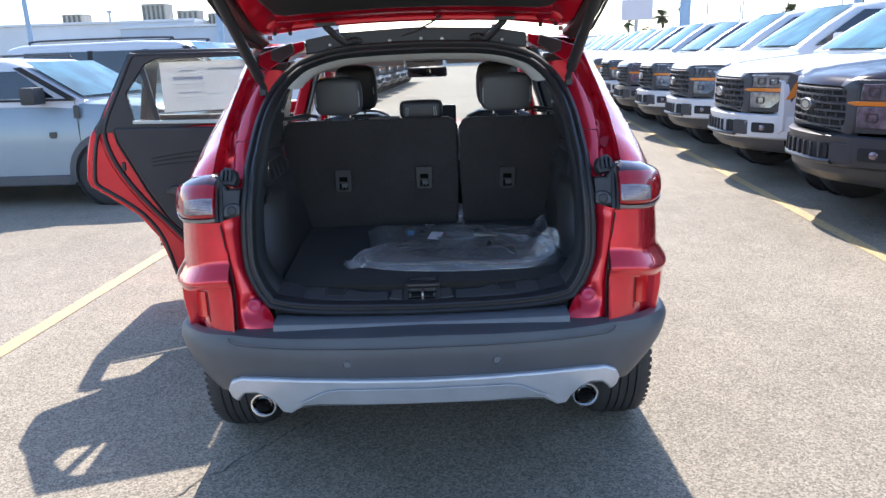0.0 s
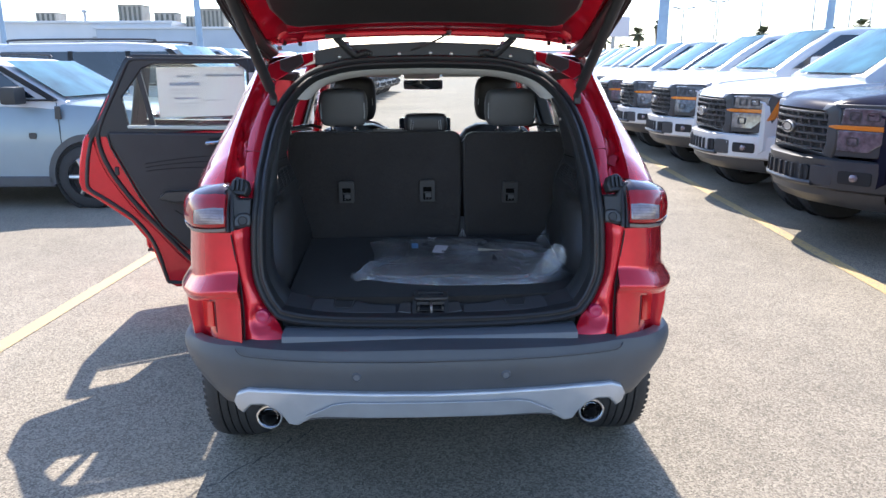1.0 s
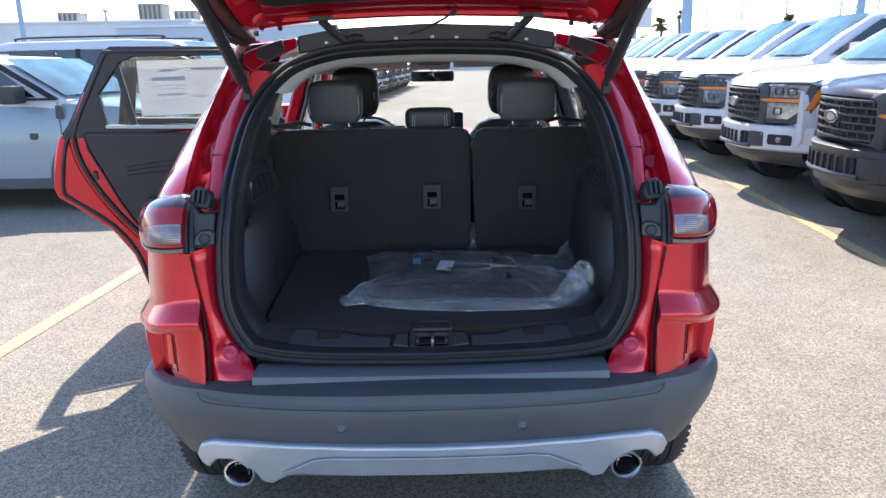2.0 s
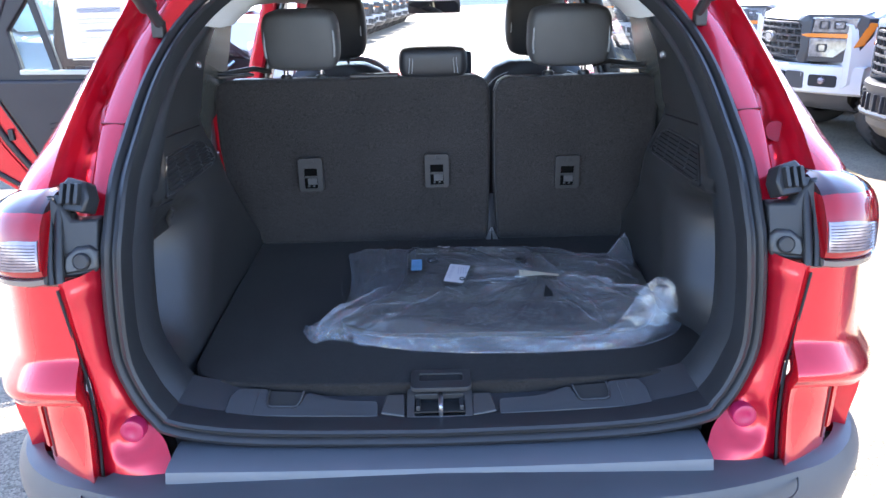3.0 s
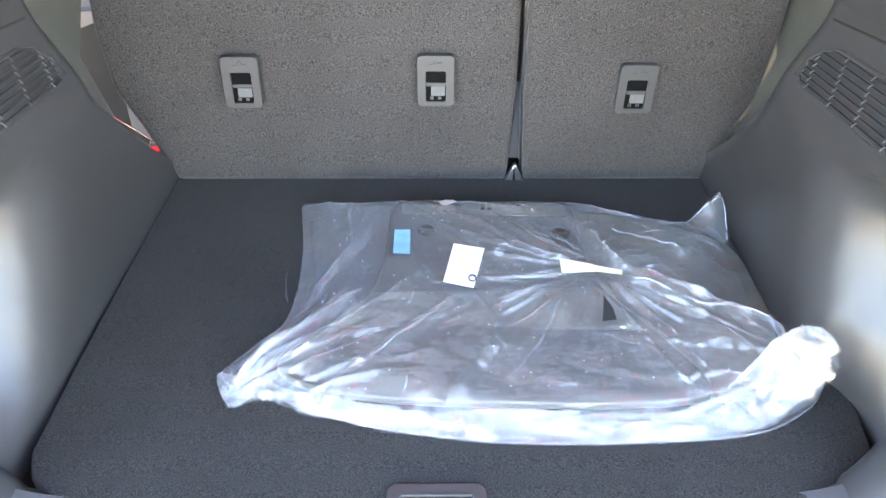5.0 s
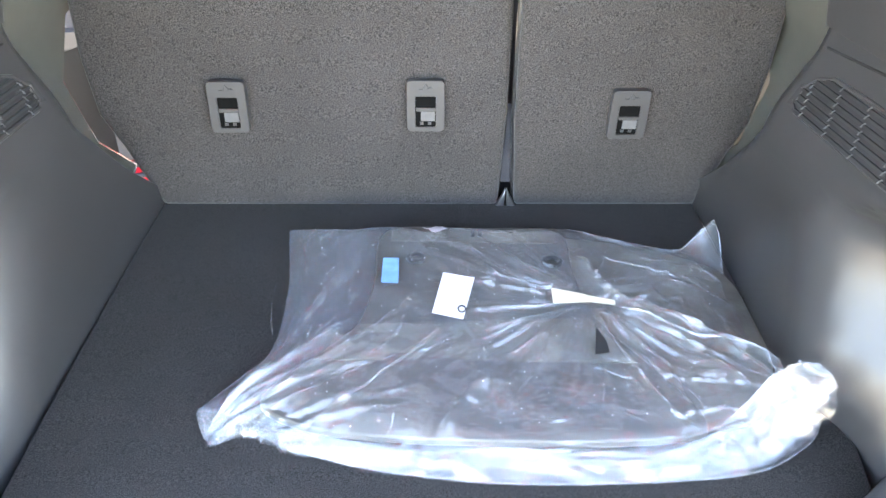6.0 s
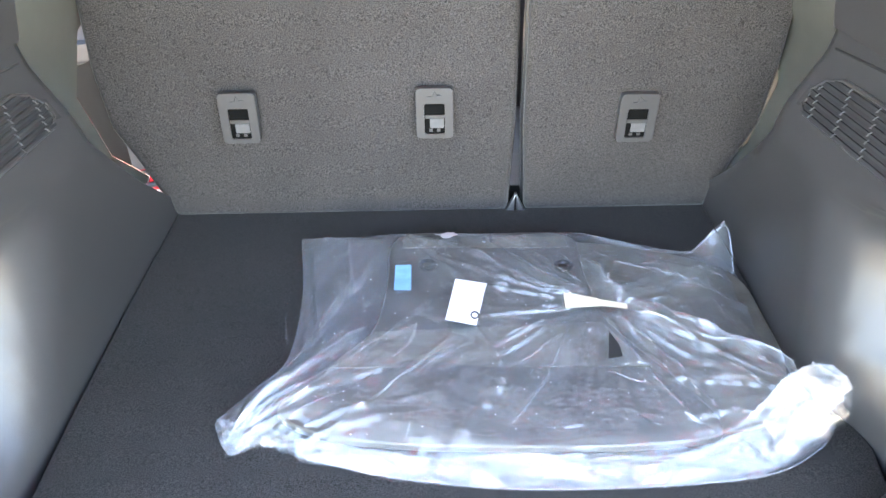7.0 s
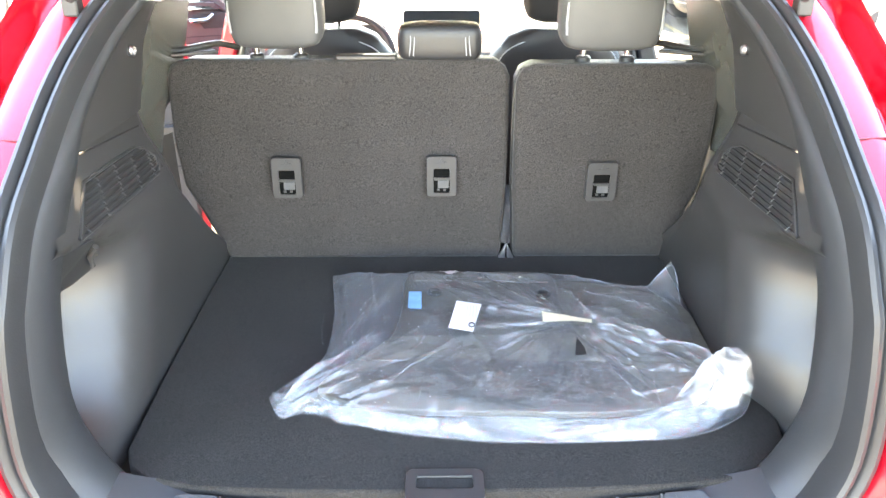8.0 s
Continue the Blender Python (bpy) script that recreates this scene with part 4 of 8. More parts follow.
    tube(bm, spline([T(.09, .095, -.015), T(.05, .07, -.03), (-.02, .64, 1.612), (-.075, .662, 1.594)], 6), .0038, 6)
    part("washer_hose", bm, RUBBER, suv)
    bm = bmesh.new()
    lathe(bm, [(.016, .002), (.016, -.006), (.009, -.009), (.001, -.009)], look((-.078, .662, 1.594), (-.078, -1, 1.594)), 16)
    part("hose_grommet", bm, RED_FLAT, suv)
    # small striker buffer and bolts on the gate
    for u, v in ((-.55, .06), (.55, .06), (-.30, .03), (.30, .03), (.09, .10)):
        bm = bmesh.new()
        c = T(u, v, -.016)
        lathe(bm, [(.010, .006), (.010, -.003), (.006, -.006), (.001, -.006)], look(c, c - nrm), 12)
        part("gate_bolt", bm, STEEL, gate)
    # lower half of the gate folds down from its far edge, with the spoiler end
    bm = bmesh.new()
    rows = []
    for u in (-.70, -.5, 0, .5, .70):
        rows.append([T(u, .98, .07), T(u, 1.06, .03), T(u, 1.12, -.10), T(u, 1.13, -.30), T(u, 1.06, -.31), T(u, 1.05, -.10), T(u, .96, -.01)])
    loft(bm, rows, closed=True, caps=True)
    part("gate_lower_panel", bm, RED, gate, smooth=50)
    bm = bmesh.new()
    rows = []
    for u in (-.66, -.5, -.25, 0, .25, .5, .66):
        rows.append([T(u, .93, -.012), T(u, .955, -.035), T(u, 1.035, -.115), T(u, 1.040, -.30), T(u, 1.052, -.30), T(u, 1.044, -.11)])
    loft(bm, rows)
    part("lower_inner_trim", bm, TRIM, gate, "black plastic lining of the lower tailgate", smooth=50)


build_tailgate()


def build_front():
    """Bonnet, wings, right doors, front end: closes the car beyond the cabin."""
    for s in (1, -1):
        # front wing
        bm = bmesh.new()
        rows = []
        for k in range(22):
            y = 3.12 + 1.15 * k / 21
            d = abs(y - AX_F)
            lo = AX_Z + math.sqrt(.405 ** 2 - d * d) if d < .40 else .24
            hi = interp(y, [3.12, 3.6, 4.27], [1.00, .95, .80])
            xo = interp(y, [3.12, 3.6, 4.0, 4.27], [.90, .90, .86, .74])
            rows.append([(s * (xo - .01 * abs(2 * t - 1)), y, lo + (hi - lo) * t) for t in (0, .25, .5, .75, 1)])
        loft(bm, rows)
        part("front_wing", bm, RED, suv)
    bm = bmesh.new()
    rows = []
    for y in (3.22, 3.5, 3.8, 4.1, 4.30, 4.36):
        hw = interp(y, [3.22, 3.6, 4.0, 4.36], [.86, .88, .84, .66])
        top = interp(y, [3.22, 3.8, 4.2, 4.36], [1.02, .99, .88, .78])
        rows.append([(hw * u, y, top - .07 * abs(u) ** 3) for u in (-1, -.8, -.4, 0, .4, .8, 1)])
    loft(bm, rows)
    part("bonnet", bm, RED, suv, "metallic red bonnet", smooth=50)
    bm = bmesh.new()
    rows = []
    for z in (.22, .4, .6, .76):
        rows.append([(x, 4.44 - .12 * abs(x / .7) ** 3 - (.06 if z > .7 else 0), z) for x in (-.74, -.6, -.3, 0, .3, .6, .74)])
    loft(bm, rows)
    part("front_bumper", bm, RED, suv)
    bm = bmesh.new()
    prism(bm, rrect(0, .52, .9, .28, .06), lambda u, v, w: (u, 4.445 + w, v), 0, .02)
    part("front_grille", bm, GRILLE_BACK, suv)
    # windscreen
    bm = bmesh.new()
    rows = []
    for t in (0, .25, .5, .75, 1):
        hw = .58 + .18 * t
        rows.append([(hw * u, 2.40 + .86 * t - .10 * u * u, 1.575 - .55 * t) for u in (-1, -.6, -.2, .2, .6, 1)])
    loft(bm, rows)
    ws = part("windscreen", bm, GLASS, suv, "clear windscreen", smooth=60)
    ws.visible_shadow = False
    for s in (1, -1):
        # front pillar, roof rail, centre pillar
        bm = bmesh.new()
        tube(bm, spline([(s * .78, 3.12, 1.02), (s * .66, 2.72, 1.33), (s * .585, 2.32, 1.565), (s * .595, 1.6, 1.572), (s * .60, 1.05, 1.545)], 5), .034, 10)
        part("roof_rail", bm, RED, suv)
        bm = bmesh.new()
        rows = [[(s * .84, 2.08, .45), (s * .84, 1.93, .45), (s * .76, 1.93, .45), (s * .76, 2.08, .45)], [(s * .83, 2.06, 1.0), (s * .83, 1.94, 1.0), (s * .76, 1.94, 1.0), (s * .76, 2.06, 1.0)],
                [(s * .63, 1.95, 1.56), (s * .63, 1.86, 1.56), (s * .57, 1.86, 1.56), (s * .57, 1.95, 1.56)]]
        loft(bm, rows, closed=True, caps=True)
        pil = part("centre_pillar", bm, RED_FLAT if s < 0 else TRIM_DARK, suv, bevel=.012)
        bm = bmesh.new()
        rows = [[(s * .765, 2.07, .75), (s * .755, 1.93, .75), (s * .735, 1.93, .75), (s * .735, 2.07, .75)], [(s * .762, 2.05, 1.0), (s * .755, 1.94, 1.0), (s * .735, 1.94, 1.0), (s * .735, 2.05, 1.0)],
                [(s * .575, 1.95, 1.54), (s * .565, 1.86, 1.54), (s * .545, 1.86, 1.54), (s * .545, 1.95, 1.54)]]
        loft(bm, rows, closed=True, caps=True)
        part("pillar_trim", bm, PILLAR_GREY if s < 0 else TRIM_DARK, pil, bevel=.012)
        # rocker and floor pan edge
        bm = bmesh.new()
        prism(bm, [(.72, .20), (.88, .20), (.90, .30), (.86, .40), (.72, .40)], lambda u, v, w: (s * u, w, v), 1.17, 3.10)
        part("rocker", bm, BUMPER, suv, bevel=.02)
    # right doors, closed
    for name, y0, y1 in (("rear_door", 1.18, 2.02), ("front_door", 2.03, 3.12)):
        bm = bmesh.new()
        rows = []
        for k in range(16):
            y = y0 + (y1 - y0) * k / 15
            d = abs(y - AX_R)
            lo = max(.40, AX_Z + math.sqrt(max(.43 ** 2 - d * d, 0))) if d < .43 else .40
            rows.append([(.90 - .02 * abs(2 * t - 1) ** 2, y, lo + (1.06 - lo) * t) for t in (0, .2, .4, .6, .8, 1)])
        loft(bm, rows)
        door = part(name, bm, RED, suv, "closed red side door")
        bm = bmesh.new()
        top = lambda y: interp(y, [1.1, 2.3, 3.12], [1.555, 1.545, 1.05])
        rows = [[(.88 - (.88 - .625) * (z - 1.05) / .53, y, z) for z in (1.055, (1.055 + top(y)) / 2, top(y))] for y in [y0 + .03 + (y1 - y0 - .06) * k / 10 for k in range(11)]]
        loft(bm, rows)
        g = part("door_glass", bm, GLASS, door, "clear side window")
        g.visible_shadow = False


build_front()

# ---------------------------------------------------------------- red SUV: cargo bay
def floor_z(y):
    return .789 + .036 * (y - .147)


def wall_x(y, z):
    """Half width of the cargo side trim: wheel-arch bulge, pocket towards the rear, ledge for the vent."""
    base = interp(z, [.77, .80, .90, 1.06, 1.095, 1.125, 1.195, 1.235], [.497, .499, .502, .503, .506, .512, .536, .540])
    corner = interp(z, [.78, .80, .90, 1.0, 1.05, 1.09, 1.12], [.27, .285, .36, .425, .425, .36, .27])
    d = max(0, corner - y)
    pocket = min(.11, .95 * d * d / (d + .025)) * ease(z, .775, .86) * (1 - ease(z, 1.085, 1.125))
    flare = .02 * ease(y, .55, .85) * ease(z, .95, 1.2)
    return base + pocket + flare


VENT_DARK = mat("vent_plastic", (0.018, 0.018, 0.019), 0.6, 0, 0, (9, 0.1))
VENT = [(.236, .02), (.40, .0), (.545, .0), (.562, .14), (.560, .42), (.540, .68), (.508, .82), (.42, .84), (.318, .84), (.282, .50)]


def vent_span(v):
    return interp(v, [0, .84], [.248, .320]), interp(v, [0, .14, .42, .68, .84], [.548, .560, .556, .536, .506])


def build_cargo():
    # carpeted load floor
    outline = [(-.500, .862), (-.498, .60), (-.492, .35), (-.486, .19), (-.470, .155), (-.430, .125), (-.36, .108), (-.20, .100), (-.07, .098), (.07, .098), (.20, .100), (.36, .108),
               (.430, .118), (.500, .148), (.540, .19), (.552, .25), (.540, .33), (.522, .42), (.520, .60), (.528, .862)]
    bm = bmesh.new()
    prism(bm, outline, lambda u, v, w: (u, v, floor_z(v) + w), -.03, 0)
    part("load_floor", bm, CARPET, suv, "dark grey carpeted load floor board", bevel=.004)
    # pull handle let into the floor board
    bm = bmesh.new()
    prism(bm, rrect(.005, .106, .114, .066, .012), lambda u, v, w: (u, v, floor_z(v) + w), -.004, .004, (rrect(.005, .112, .084, .026, .005),))
    hd = part("floor_handle", bm, TRIM, suv, "grey plastic floor board handle", bevel=.003)
    bm = bmesh.new()
    box(bm, (.005, .112, floor_z(.12) - .004), (.088, .028, .002))
    part("handle_well", bm, TRIM_DARK, hd)
    bm = bmesh.new()
    box(bm, (.005, .124, floor_z(.13) + .003), (.080, .004, .004))
    part("handle_bar", bm, BEZEL, hd, bevel=.001)

    # trim ring inside the seal: pillar sides and lower corners
    half = len(seal_half)
    run = [f for f in FRAMES[half:] if f[0].z < 1.46] + [f for f in FRAMES[:half] if f[0].z < 1.46]
    rows = []
    for p, i, b in run:
        low = 1 - ease(p.z, .72, .95)
        a = p + i * (.041 - .015 * low) - b * .012
        d = a + i * (.012 + .026 * low) + Vector((0, .082 - .045 * ease(p.z, 1.18, 1.30), .004 * low))
        mid = a * .55 + d * .45 + i * .006
        rows.append([a - b * .02, a, a * .85 + d * .15 + i * .004, mid, d, d + Vector((0, .02, -.01 * low)) - i * .012])
    bm = bmesh.new()
    loft(bm, rows)
    part("opening_trim", bm, TRIM_SILL, suv, "moulded dark plastic trim and load sill inside the tailgate seal", smooth=60)

    def sill_z(y, x):
        return interp(y, [.03, .045, .07, .105, .125], [.724, .737, .757, .778, .781]) + .020 * abs(x / .5) ** 3

    # scuff plates on the sill with bag-hook pockets
    for s in (1, -1):
        bm = bmesh.new()
        outer = [(.114, .052), (.114, .074), (.122, .0775), (.169, .0785), (.190, .0805), (.208, .084), (.226, .089), (.242, .0925), (.250, .0905), (.257, .078), (.262, .069), (.270, .066), (.312, .066), (.320, .069),
                 (.322, .080), (.320, .094), (.325, .0985), (.372, .0995), (.381, .096), (.392, .082), (.398, .052)]
        prism(bm, outer, lambda u, v, w: (s * u, v, sill_z(v, u) + w), -.004, .0032)
        part("scuff_plate", bm, TRIM_SILL, suv, "dark plastic scuff plate with a notch for a bag hook", bevel=.0015)
        # Thin near-black plate on the sill; the notch's shade is its colour.
        bm = bmesh.new()
        notch = [(.254, .094), (.259, .078), (.264, .069), (.270, .067), (.312, .067), (.319, .070), (.320, .080), (.318, .096)]
        prism(bm, notch, lambda u, v, w: (s * u, v, sill_z(v, u) + w), -.002, .0012)
        pk = part("hook_pocket", bm, SHADE_SOOT, suv, "dark plate for the shade in the sill notch")
        bm = bmesh.new()
        tube(bm, [(s * u, v, sill_z(v, u) + .004) for u, v in notch], .0018, 6)
        part("notch_rim", bm, TRIM, pk)
        for k in range(3):
            bm = bmesh.new()
            tube(bm, [(s * (.338 + .016 * k), .094, sill_z(.094, .35) + .0032), (s * (.346 + .017 * k), .056, sill_z(.056, .36) + .0032)], .0010, 5)
            part("plate_ridge", bm, TRIM_SILL, pk)
    # striker housing
    bm = bmesh.new()
    prism(bm, rrect(.002, .076, .122, .060, .008), lambda u, v, w: (u, v - .01, sill_z(v - .01, 0) + w), -.004, .006, (rrect(.002, .076, .094, .034, .004),))
    st = part("striker_housing", bm, TRIM, suv, "black striker housing on the load sill", bevel=.003)
    # Shade of the striker recess, laid in as a dark plate.
    bm = bmesh.new()
    box(bm, (.002, .066, .754), (.094, .034, .003))
    part("striker_well", bm, SHADE_SOOT, st)
    bm = bmesh.new()
    tube(bm, spline([(.004, .052, .745), (.004, .052, .762), (.004, .060, .768), (.004, .078, .772), (.004, .082, .755)], 4), .0045, 8)
    part("striker_loop", bm, STEEL, st, "steel striker loop")
    for x in (-.038, .043):
        bm = bmesh.new()
        box(bm, (x, .066, .757), (.008, .028, .016))
        part("guide_cheek", bm, TRIM, st, bevel=.002)
    for s in (1, -1):
        bm = bmesh.new()
        prism(bm, [(.064, .056), (.108, .062), (.098, .092), (.064, .092)], lambda u, v, w: (s * u, v - .006, sill_z(v - .006, 0) + w), .0, .005)
        part("ramp", bm, TRIM, st, bevel=.003)

    for s in (1, -1):
        # lower side trim with the wheel-arch bulge
        zs = [.76, .79, .82, .86, .90, .94, .98, 1.02, 1.05, 1.07, 1.085, 1.10, 1.115, 1.13, 1.15, 1.175, 1.195, 1.215, 1.235, 1.25]
        rows = []
        for z in zs:
            ymax = interp(z, [.80, .86, .95, 1.07, 1.22, 1.26], [.93, .84, .73, .615, .575, .57])
            us = [0, .02, .045, .07, .10, .13, .16, .19, .22, .25, .28, .31, .35, .40, .46, .53, .61, .70, .80, .90, .97, 1.0]
            ymin = interp(z, [1.0, 1.1, 1.18, 1.25], [.135, .155, .215, .275])
            wide = .026 if s > 0 else 0
            row = [(s * (wall_x(ymin + (ymax - ymin) * u, z) + wide * ease(ymin + (ymax - ymin) * u, .30, .70) * (1 - ease(z, .95, 1.10)) + 2.1 * wide * (1 - ease(ymin + (ymax - ymin) * u, .24, .40)) * (1 - ease(z, .80, .87))), ymin + (ymax - ymin) * u, z) for u in us]
            row.append((s * (wall_x(ymax, z) + .02), ymax + .012, z))
            row.append((s * (wall_x(ymax, z) + .09), ymax + .03, z))
            rows.append(row)
        bm = bmesh.new()
        loft(bm, rows)
        side = part("cargo_side_trim", bm, TRIM, suv, "moulded dark plastic cargo side trim", smooth=60)
        # panel joint
        bm = bmesh.new()
        tube(bm, [(s * (wall_x(y, 1.235) - .002), y, 1.228 - (y - .2) * .06) for y in (.255, .30, .35, .45, .56)], .0020, 6)
        part("trim_joint", bm, SHADE_SOOT, side)
        # ventilation grille with louvres
        bm = bmesh.new()

        def vent(u, v, w):
            z = 1.122 + .072 * v
            return (s * (wall_x(u, z) - w), u, z)

        # Near-black backing on the wall, with the vent's inner shade as its colour.
        prism(bm, VENT, vent, -.010, .001)
        part("vent_back", bm, SHADE_SOOT, side)
        for r in range(7):
            v = .055 + .118 * r
            a, b = vent_span(v)
            bm = bmesh.new()
            rows = []
            for k in range(8):
                y = a + (b - a) * k / 7
                rows.append([vent(y, v - .030, .0035), vent(y, v + .010, .0030), vent(y, v + .034, -.008), vent(y, v - .004, -.008)])
            loft(bm, rows, closed=True, caps=True)
            part("louvre", bm, VENT_DARK, side)
        for k in range(5):
            y = .262 + .066 * k
            for r in range(7):
                v = .055 + .118 * r
                yy = y + .028 * v
                a, b = vent_span(v)
                if not a + .006 < yy < b - .006:
                    continue
                bm = bmesh.new()
                loft(bm, [[vent(yy - .0016, v - .034, .0032), vent(yy + .0016, v - .034, .0032), vent(yy, v - .034, .0062)],
                          [vent(yy - .0012, v + .040, -.001), vent(yy + .0012, v + .040, -.001), vent(yy, v + .040, .0030)]], closed=True, caps=True)
                part("vent_rib", bm, BEZEL, side)
        bm = bmesh.new()
        ring = [(u, v) for u, v in VENT]
        tube(bm, [vent(u, v, .001) for u, v in ring] + [vent(ring[0][0], ring[0][1], .001)], .0028, 6, False)
        part("vent_rim", bm, TRIM, side)
        # pale clip at the front end of the vent
        bm = bmesh.new()
        prism(bm, [(.556, .10), (.572, .06), (.566, .46), (.556, .52)], vent, -.004, .003)
        part("vent_clip", bm, BEZEL, side)

        # upper pillar trim
        bm = bmesh.new()
        rows = []
        for z in [1.232, 1.26, 1.29, 1.32, 1.35, 1.38, 1.41, 1.44, 1.47, 1.50]:
            ya = interp(z, [1.23, 1.245, 1.31, 1.365, 1.425, 1.487, 1.534], [.21, .225, .31, .385, .465, .545, .61]) + .02
            xa = interp(z, [1.23, 1.31, 1.365, 1.425, 1.487, 1.52], [.530, .523, .512, .488, .445, .41])
            yb = interp(z, [1.23, 1.35, 1.52], [.575, .575, .66])
            xb = interp(z, [1.23, 1.35, 1.50], [.535, .510, .46])
            rows.append([(s * (xa + (xb - xa) * t - .006 * math.sin(math.pi * t)), ya + (yb - ya) * t, z) for t in (0, .15, .35, .6, .85, 1)] + [(s * (xb + .03), yb + .015, z), (s * (xb + .09), yb + .03, z)])
        loft(bm, rows)
        up = part("pillar_trim_upper", bm, TRIM, suv, "dark plastic upper pillar trim", smooth=50)
        bm = bmesh.new()
        lathe(bm, [(.009, .004), (.009, -.002), (.006, -.004), (.005, -.001), (.001, -.001)], look((s * .503, .505, 1.345), (0, .40, 1.345)), 16)
        part("trim_screw", bm, STEEL, up)
        # grey rear side-door frame behind the seat, with belt guide
        bm = bmesh.new()
        rows = [[(s * xa, ya, z), (s * (xa + .07), ya, z), (s * (xa + .09), yb, z), (s * (xa + .025), yb, z)]
                for z, xa, ya, yb in ((.86, .535, .80, .93), (.95, .553 + (.006 if s < 0 else 0), .725, .84), (1.07, .572 + (.008 if s < 0 else 0), .64, .82), (1.16, .586, .62, .90), (1.20, .572, .62, .98), (1.32, .552, .62, 1.02), (1.42, .530, .63, 1.02), (1.52, .49, .66, .87))]
        loft(bm, rows, closed=True, caps=True)
        part("rear_pillar_trim", bm, PILLAR_GREY, suv, "olive-grey rear side pillar trim", bevel=.01)
        bm = bmesh.new()
        tube(bm, [(s * .60, .86, 1.30), (s * .57, .90, 1.285), (s * .50, .97, 1.292), (s * .455, .99, 1.280)], .008, 8)
        box(bm, (s * .545, .92, 1.280), (.10, .06, .008), pose(0, 0, 0, 0, 0, s * -30))
        part("belt_guide", bm, TRIM, suv, bevel=.003)
        bm = bmesh.new()
        loft(bm, [[(s * .595, .90, 1.255), (s * .598, .935, 1.255)], [(s * .594, .93, 1.15), (s * .596, .965, 1.15)], [(s * .585, .95, 1.02), (s * .588, .985, 1.02)]])
        part("seat_belt", bm, LEATHER_GREY, suv)

    # small side hook, left, on a flat dark plate that paints its recess's shade
    bm = bmesh.new()
    prism(bm, [(.205, 1.108), (.268, 1.112), (.300, 1.096), (.330, 1.062), (.346, 1.030), (.318, 1.012), (.262, 1.004), (.200, 1.006)], lambda u, v, w: (-(wall_x(u, v) - w), u, v), -.006, .0035)
    hk = part("bag_hook", bm, TRIM_DARK, suv, "black plastic bag hook on a dark patch for its shaded recess", bevel=.002)
    hx = lambda u, v: -(wall_x(u, v) - .008)
    bm = bmesh.new()
    tube(bm, [(hx(.322, 1.078), .318, 1.078), (hx(.330, 1.058) + .006, .322, 1.058), (hx(.336, 1.040) + .012, .326, 1.040)], [.006, .005, .004], 8)
    box(bm, (hx(.344, 1.054), .344, 1.056), (.006, .008, .008))
    part("hook_arm", bm, BEZEL, hk)

    rows = []
    for p, i, b in FRAMES:
        if p.z < 1.445:
            continue
        a = p + i * .043 - b * .008
        rows.append((p.x, [a - b * .01 - i * .004, a + i * .004, a + i * .030 + Vector((0, .035, .004)), a + i * .044 + Vector((0, .10, .012)), a + i * .030 + Vector((0, .20, .022))]))
    rows.sort(key=lambda r: r[0])
    bm = bmesh.new()
    loft(bm, [r for x, r in rows])
    part("headliner_edge", bm, HEADLINER, suv, "pale headliner edge arching behind the seal", smooth=60)
    # headliner: arch behind the seal and ceiling to the windscreen
    bm = bmesh.new()
    rows = []
    us = [-1, -.97, -.9, -.78, -.6, -.3, 0, .3, .6, .78, .9, .97, 1]
    for y, hw, top in ((.72, .47, 1.535), (.76, .50, 1.545), (.80, .51, 1.550), (1.0, .52, 1.555), (1.5, .535, 1.56), (2.0, .53, 1.552), (2.38, .52, 1.528)):
        rows.append([(hw * u, y - (.10 * abs(u) ** 3 if y < .7 else 0), top - .10 * abs(u) ** 4) for u in us])
    loft(bm, rows)
    hl = part("headliner", bm, HEADLINER, suv, "pale grey fabric headliner", smooth=50)
    for s in (1, -1):
        bm = bmesh.new()
        prism(bm, rrect(s * .30, 2.36, .34, .14, .02), lambda u, v, w: (u, v, 1.512 - (v - 2.3) * .25 + w), -.012, .0)
        part("sun_visor", bm, HEADLINER, hl, bevel=.004)
    bm = bmesh.new()
    prism(bm, rrect(.0, 2.28, .22, .16, .03), lambda u, v, w: (u, v, 1.520 - (v - 2.2) * .2 + w), -.03, .0)
    part("overhead_console", bm, HEADLINER, hl, bevel=.008)
    bm = bmesh.new()
    box(bm, (0, 2.21, 1.50), (.13, .012, .03))
    part("console_slot", bm, PILLAR_GREY, hl, bevel=.004)


build_cargo()


# ---------------------------------------------------------------- red SUV: seats and cabin
def cushion(bm, c, size, m=None, r=.35, n=10, power=6):
    """A padded block: a box drawn towards an ellipsoid at its edges."""
    m = m or Matrix.Identity(4)
    bmesh.ops.create_cube(bm, size=2.0)
    vs = [v for v in bm.verts if not v.tag]
    es = list({e for v in vs for e in v.link_edges})
    bmesh.ops.subdivide_edges(bm, edges=es, cuts=n, use_grid_fill=True)
    for v in bm.verts:
        if v.tag:
            continue
        p = v.co
        q = Vector([math.copysign(abs(x), x) for x in p])
        l8 = (abs(q.x) ** power + abs(q.y) ** power + abs(q.z) ** power) ** (1 / power)
        q = q * (1 - r + r / max(l8, .2)) if l8 > .2 else q
        v.co = Matrix.Translation(c) @ m @ Vector((q.x * size[0] / 2, q.y * size[1] / 2, q.z * size[2] / 2))
        v.tag = True


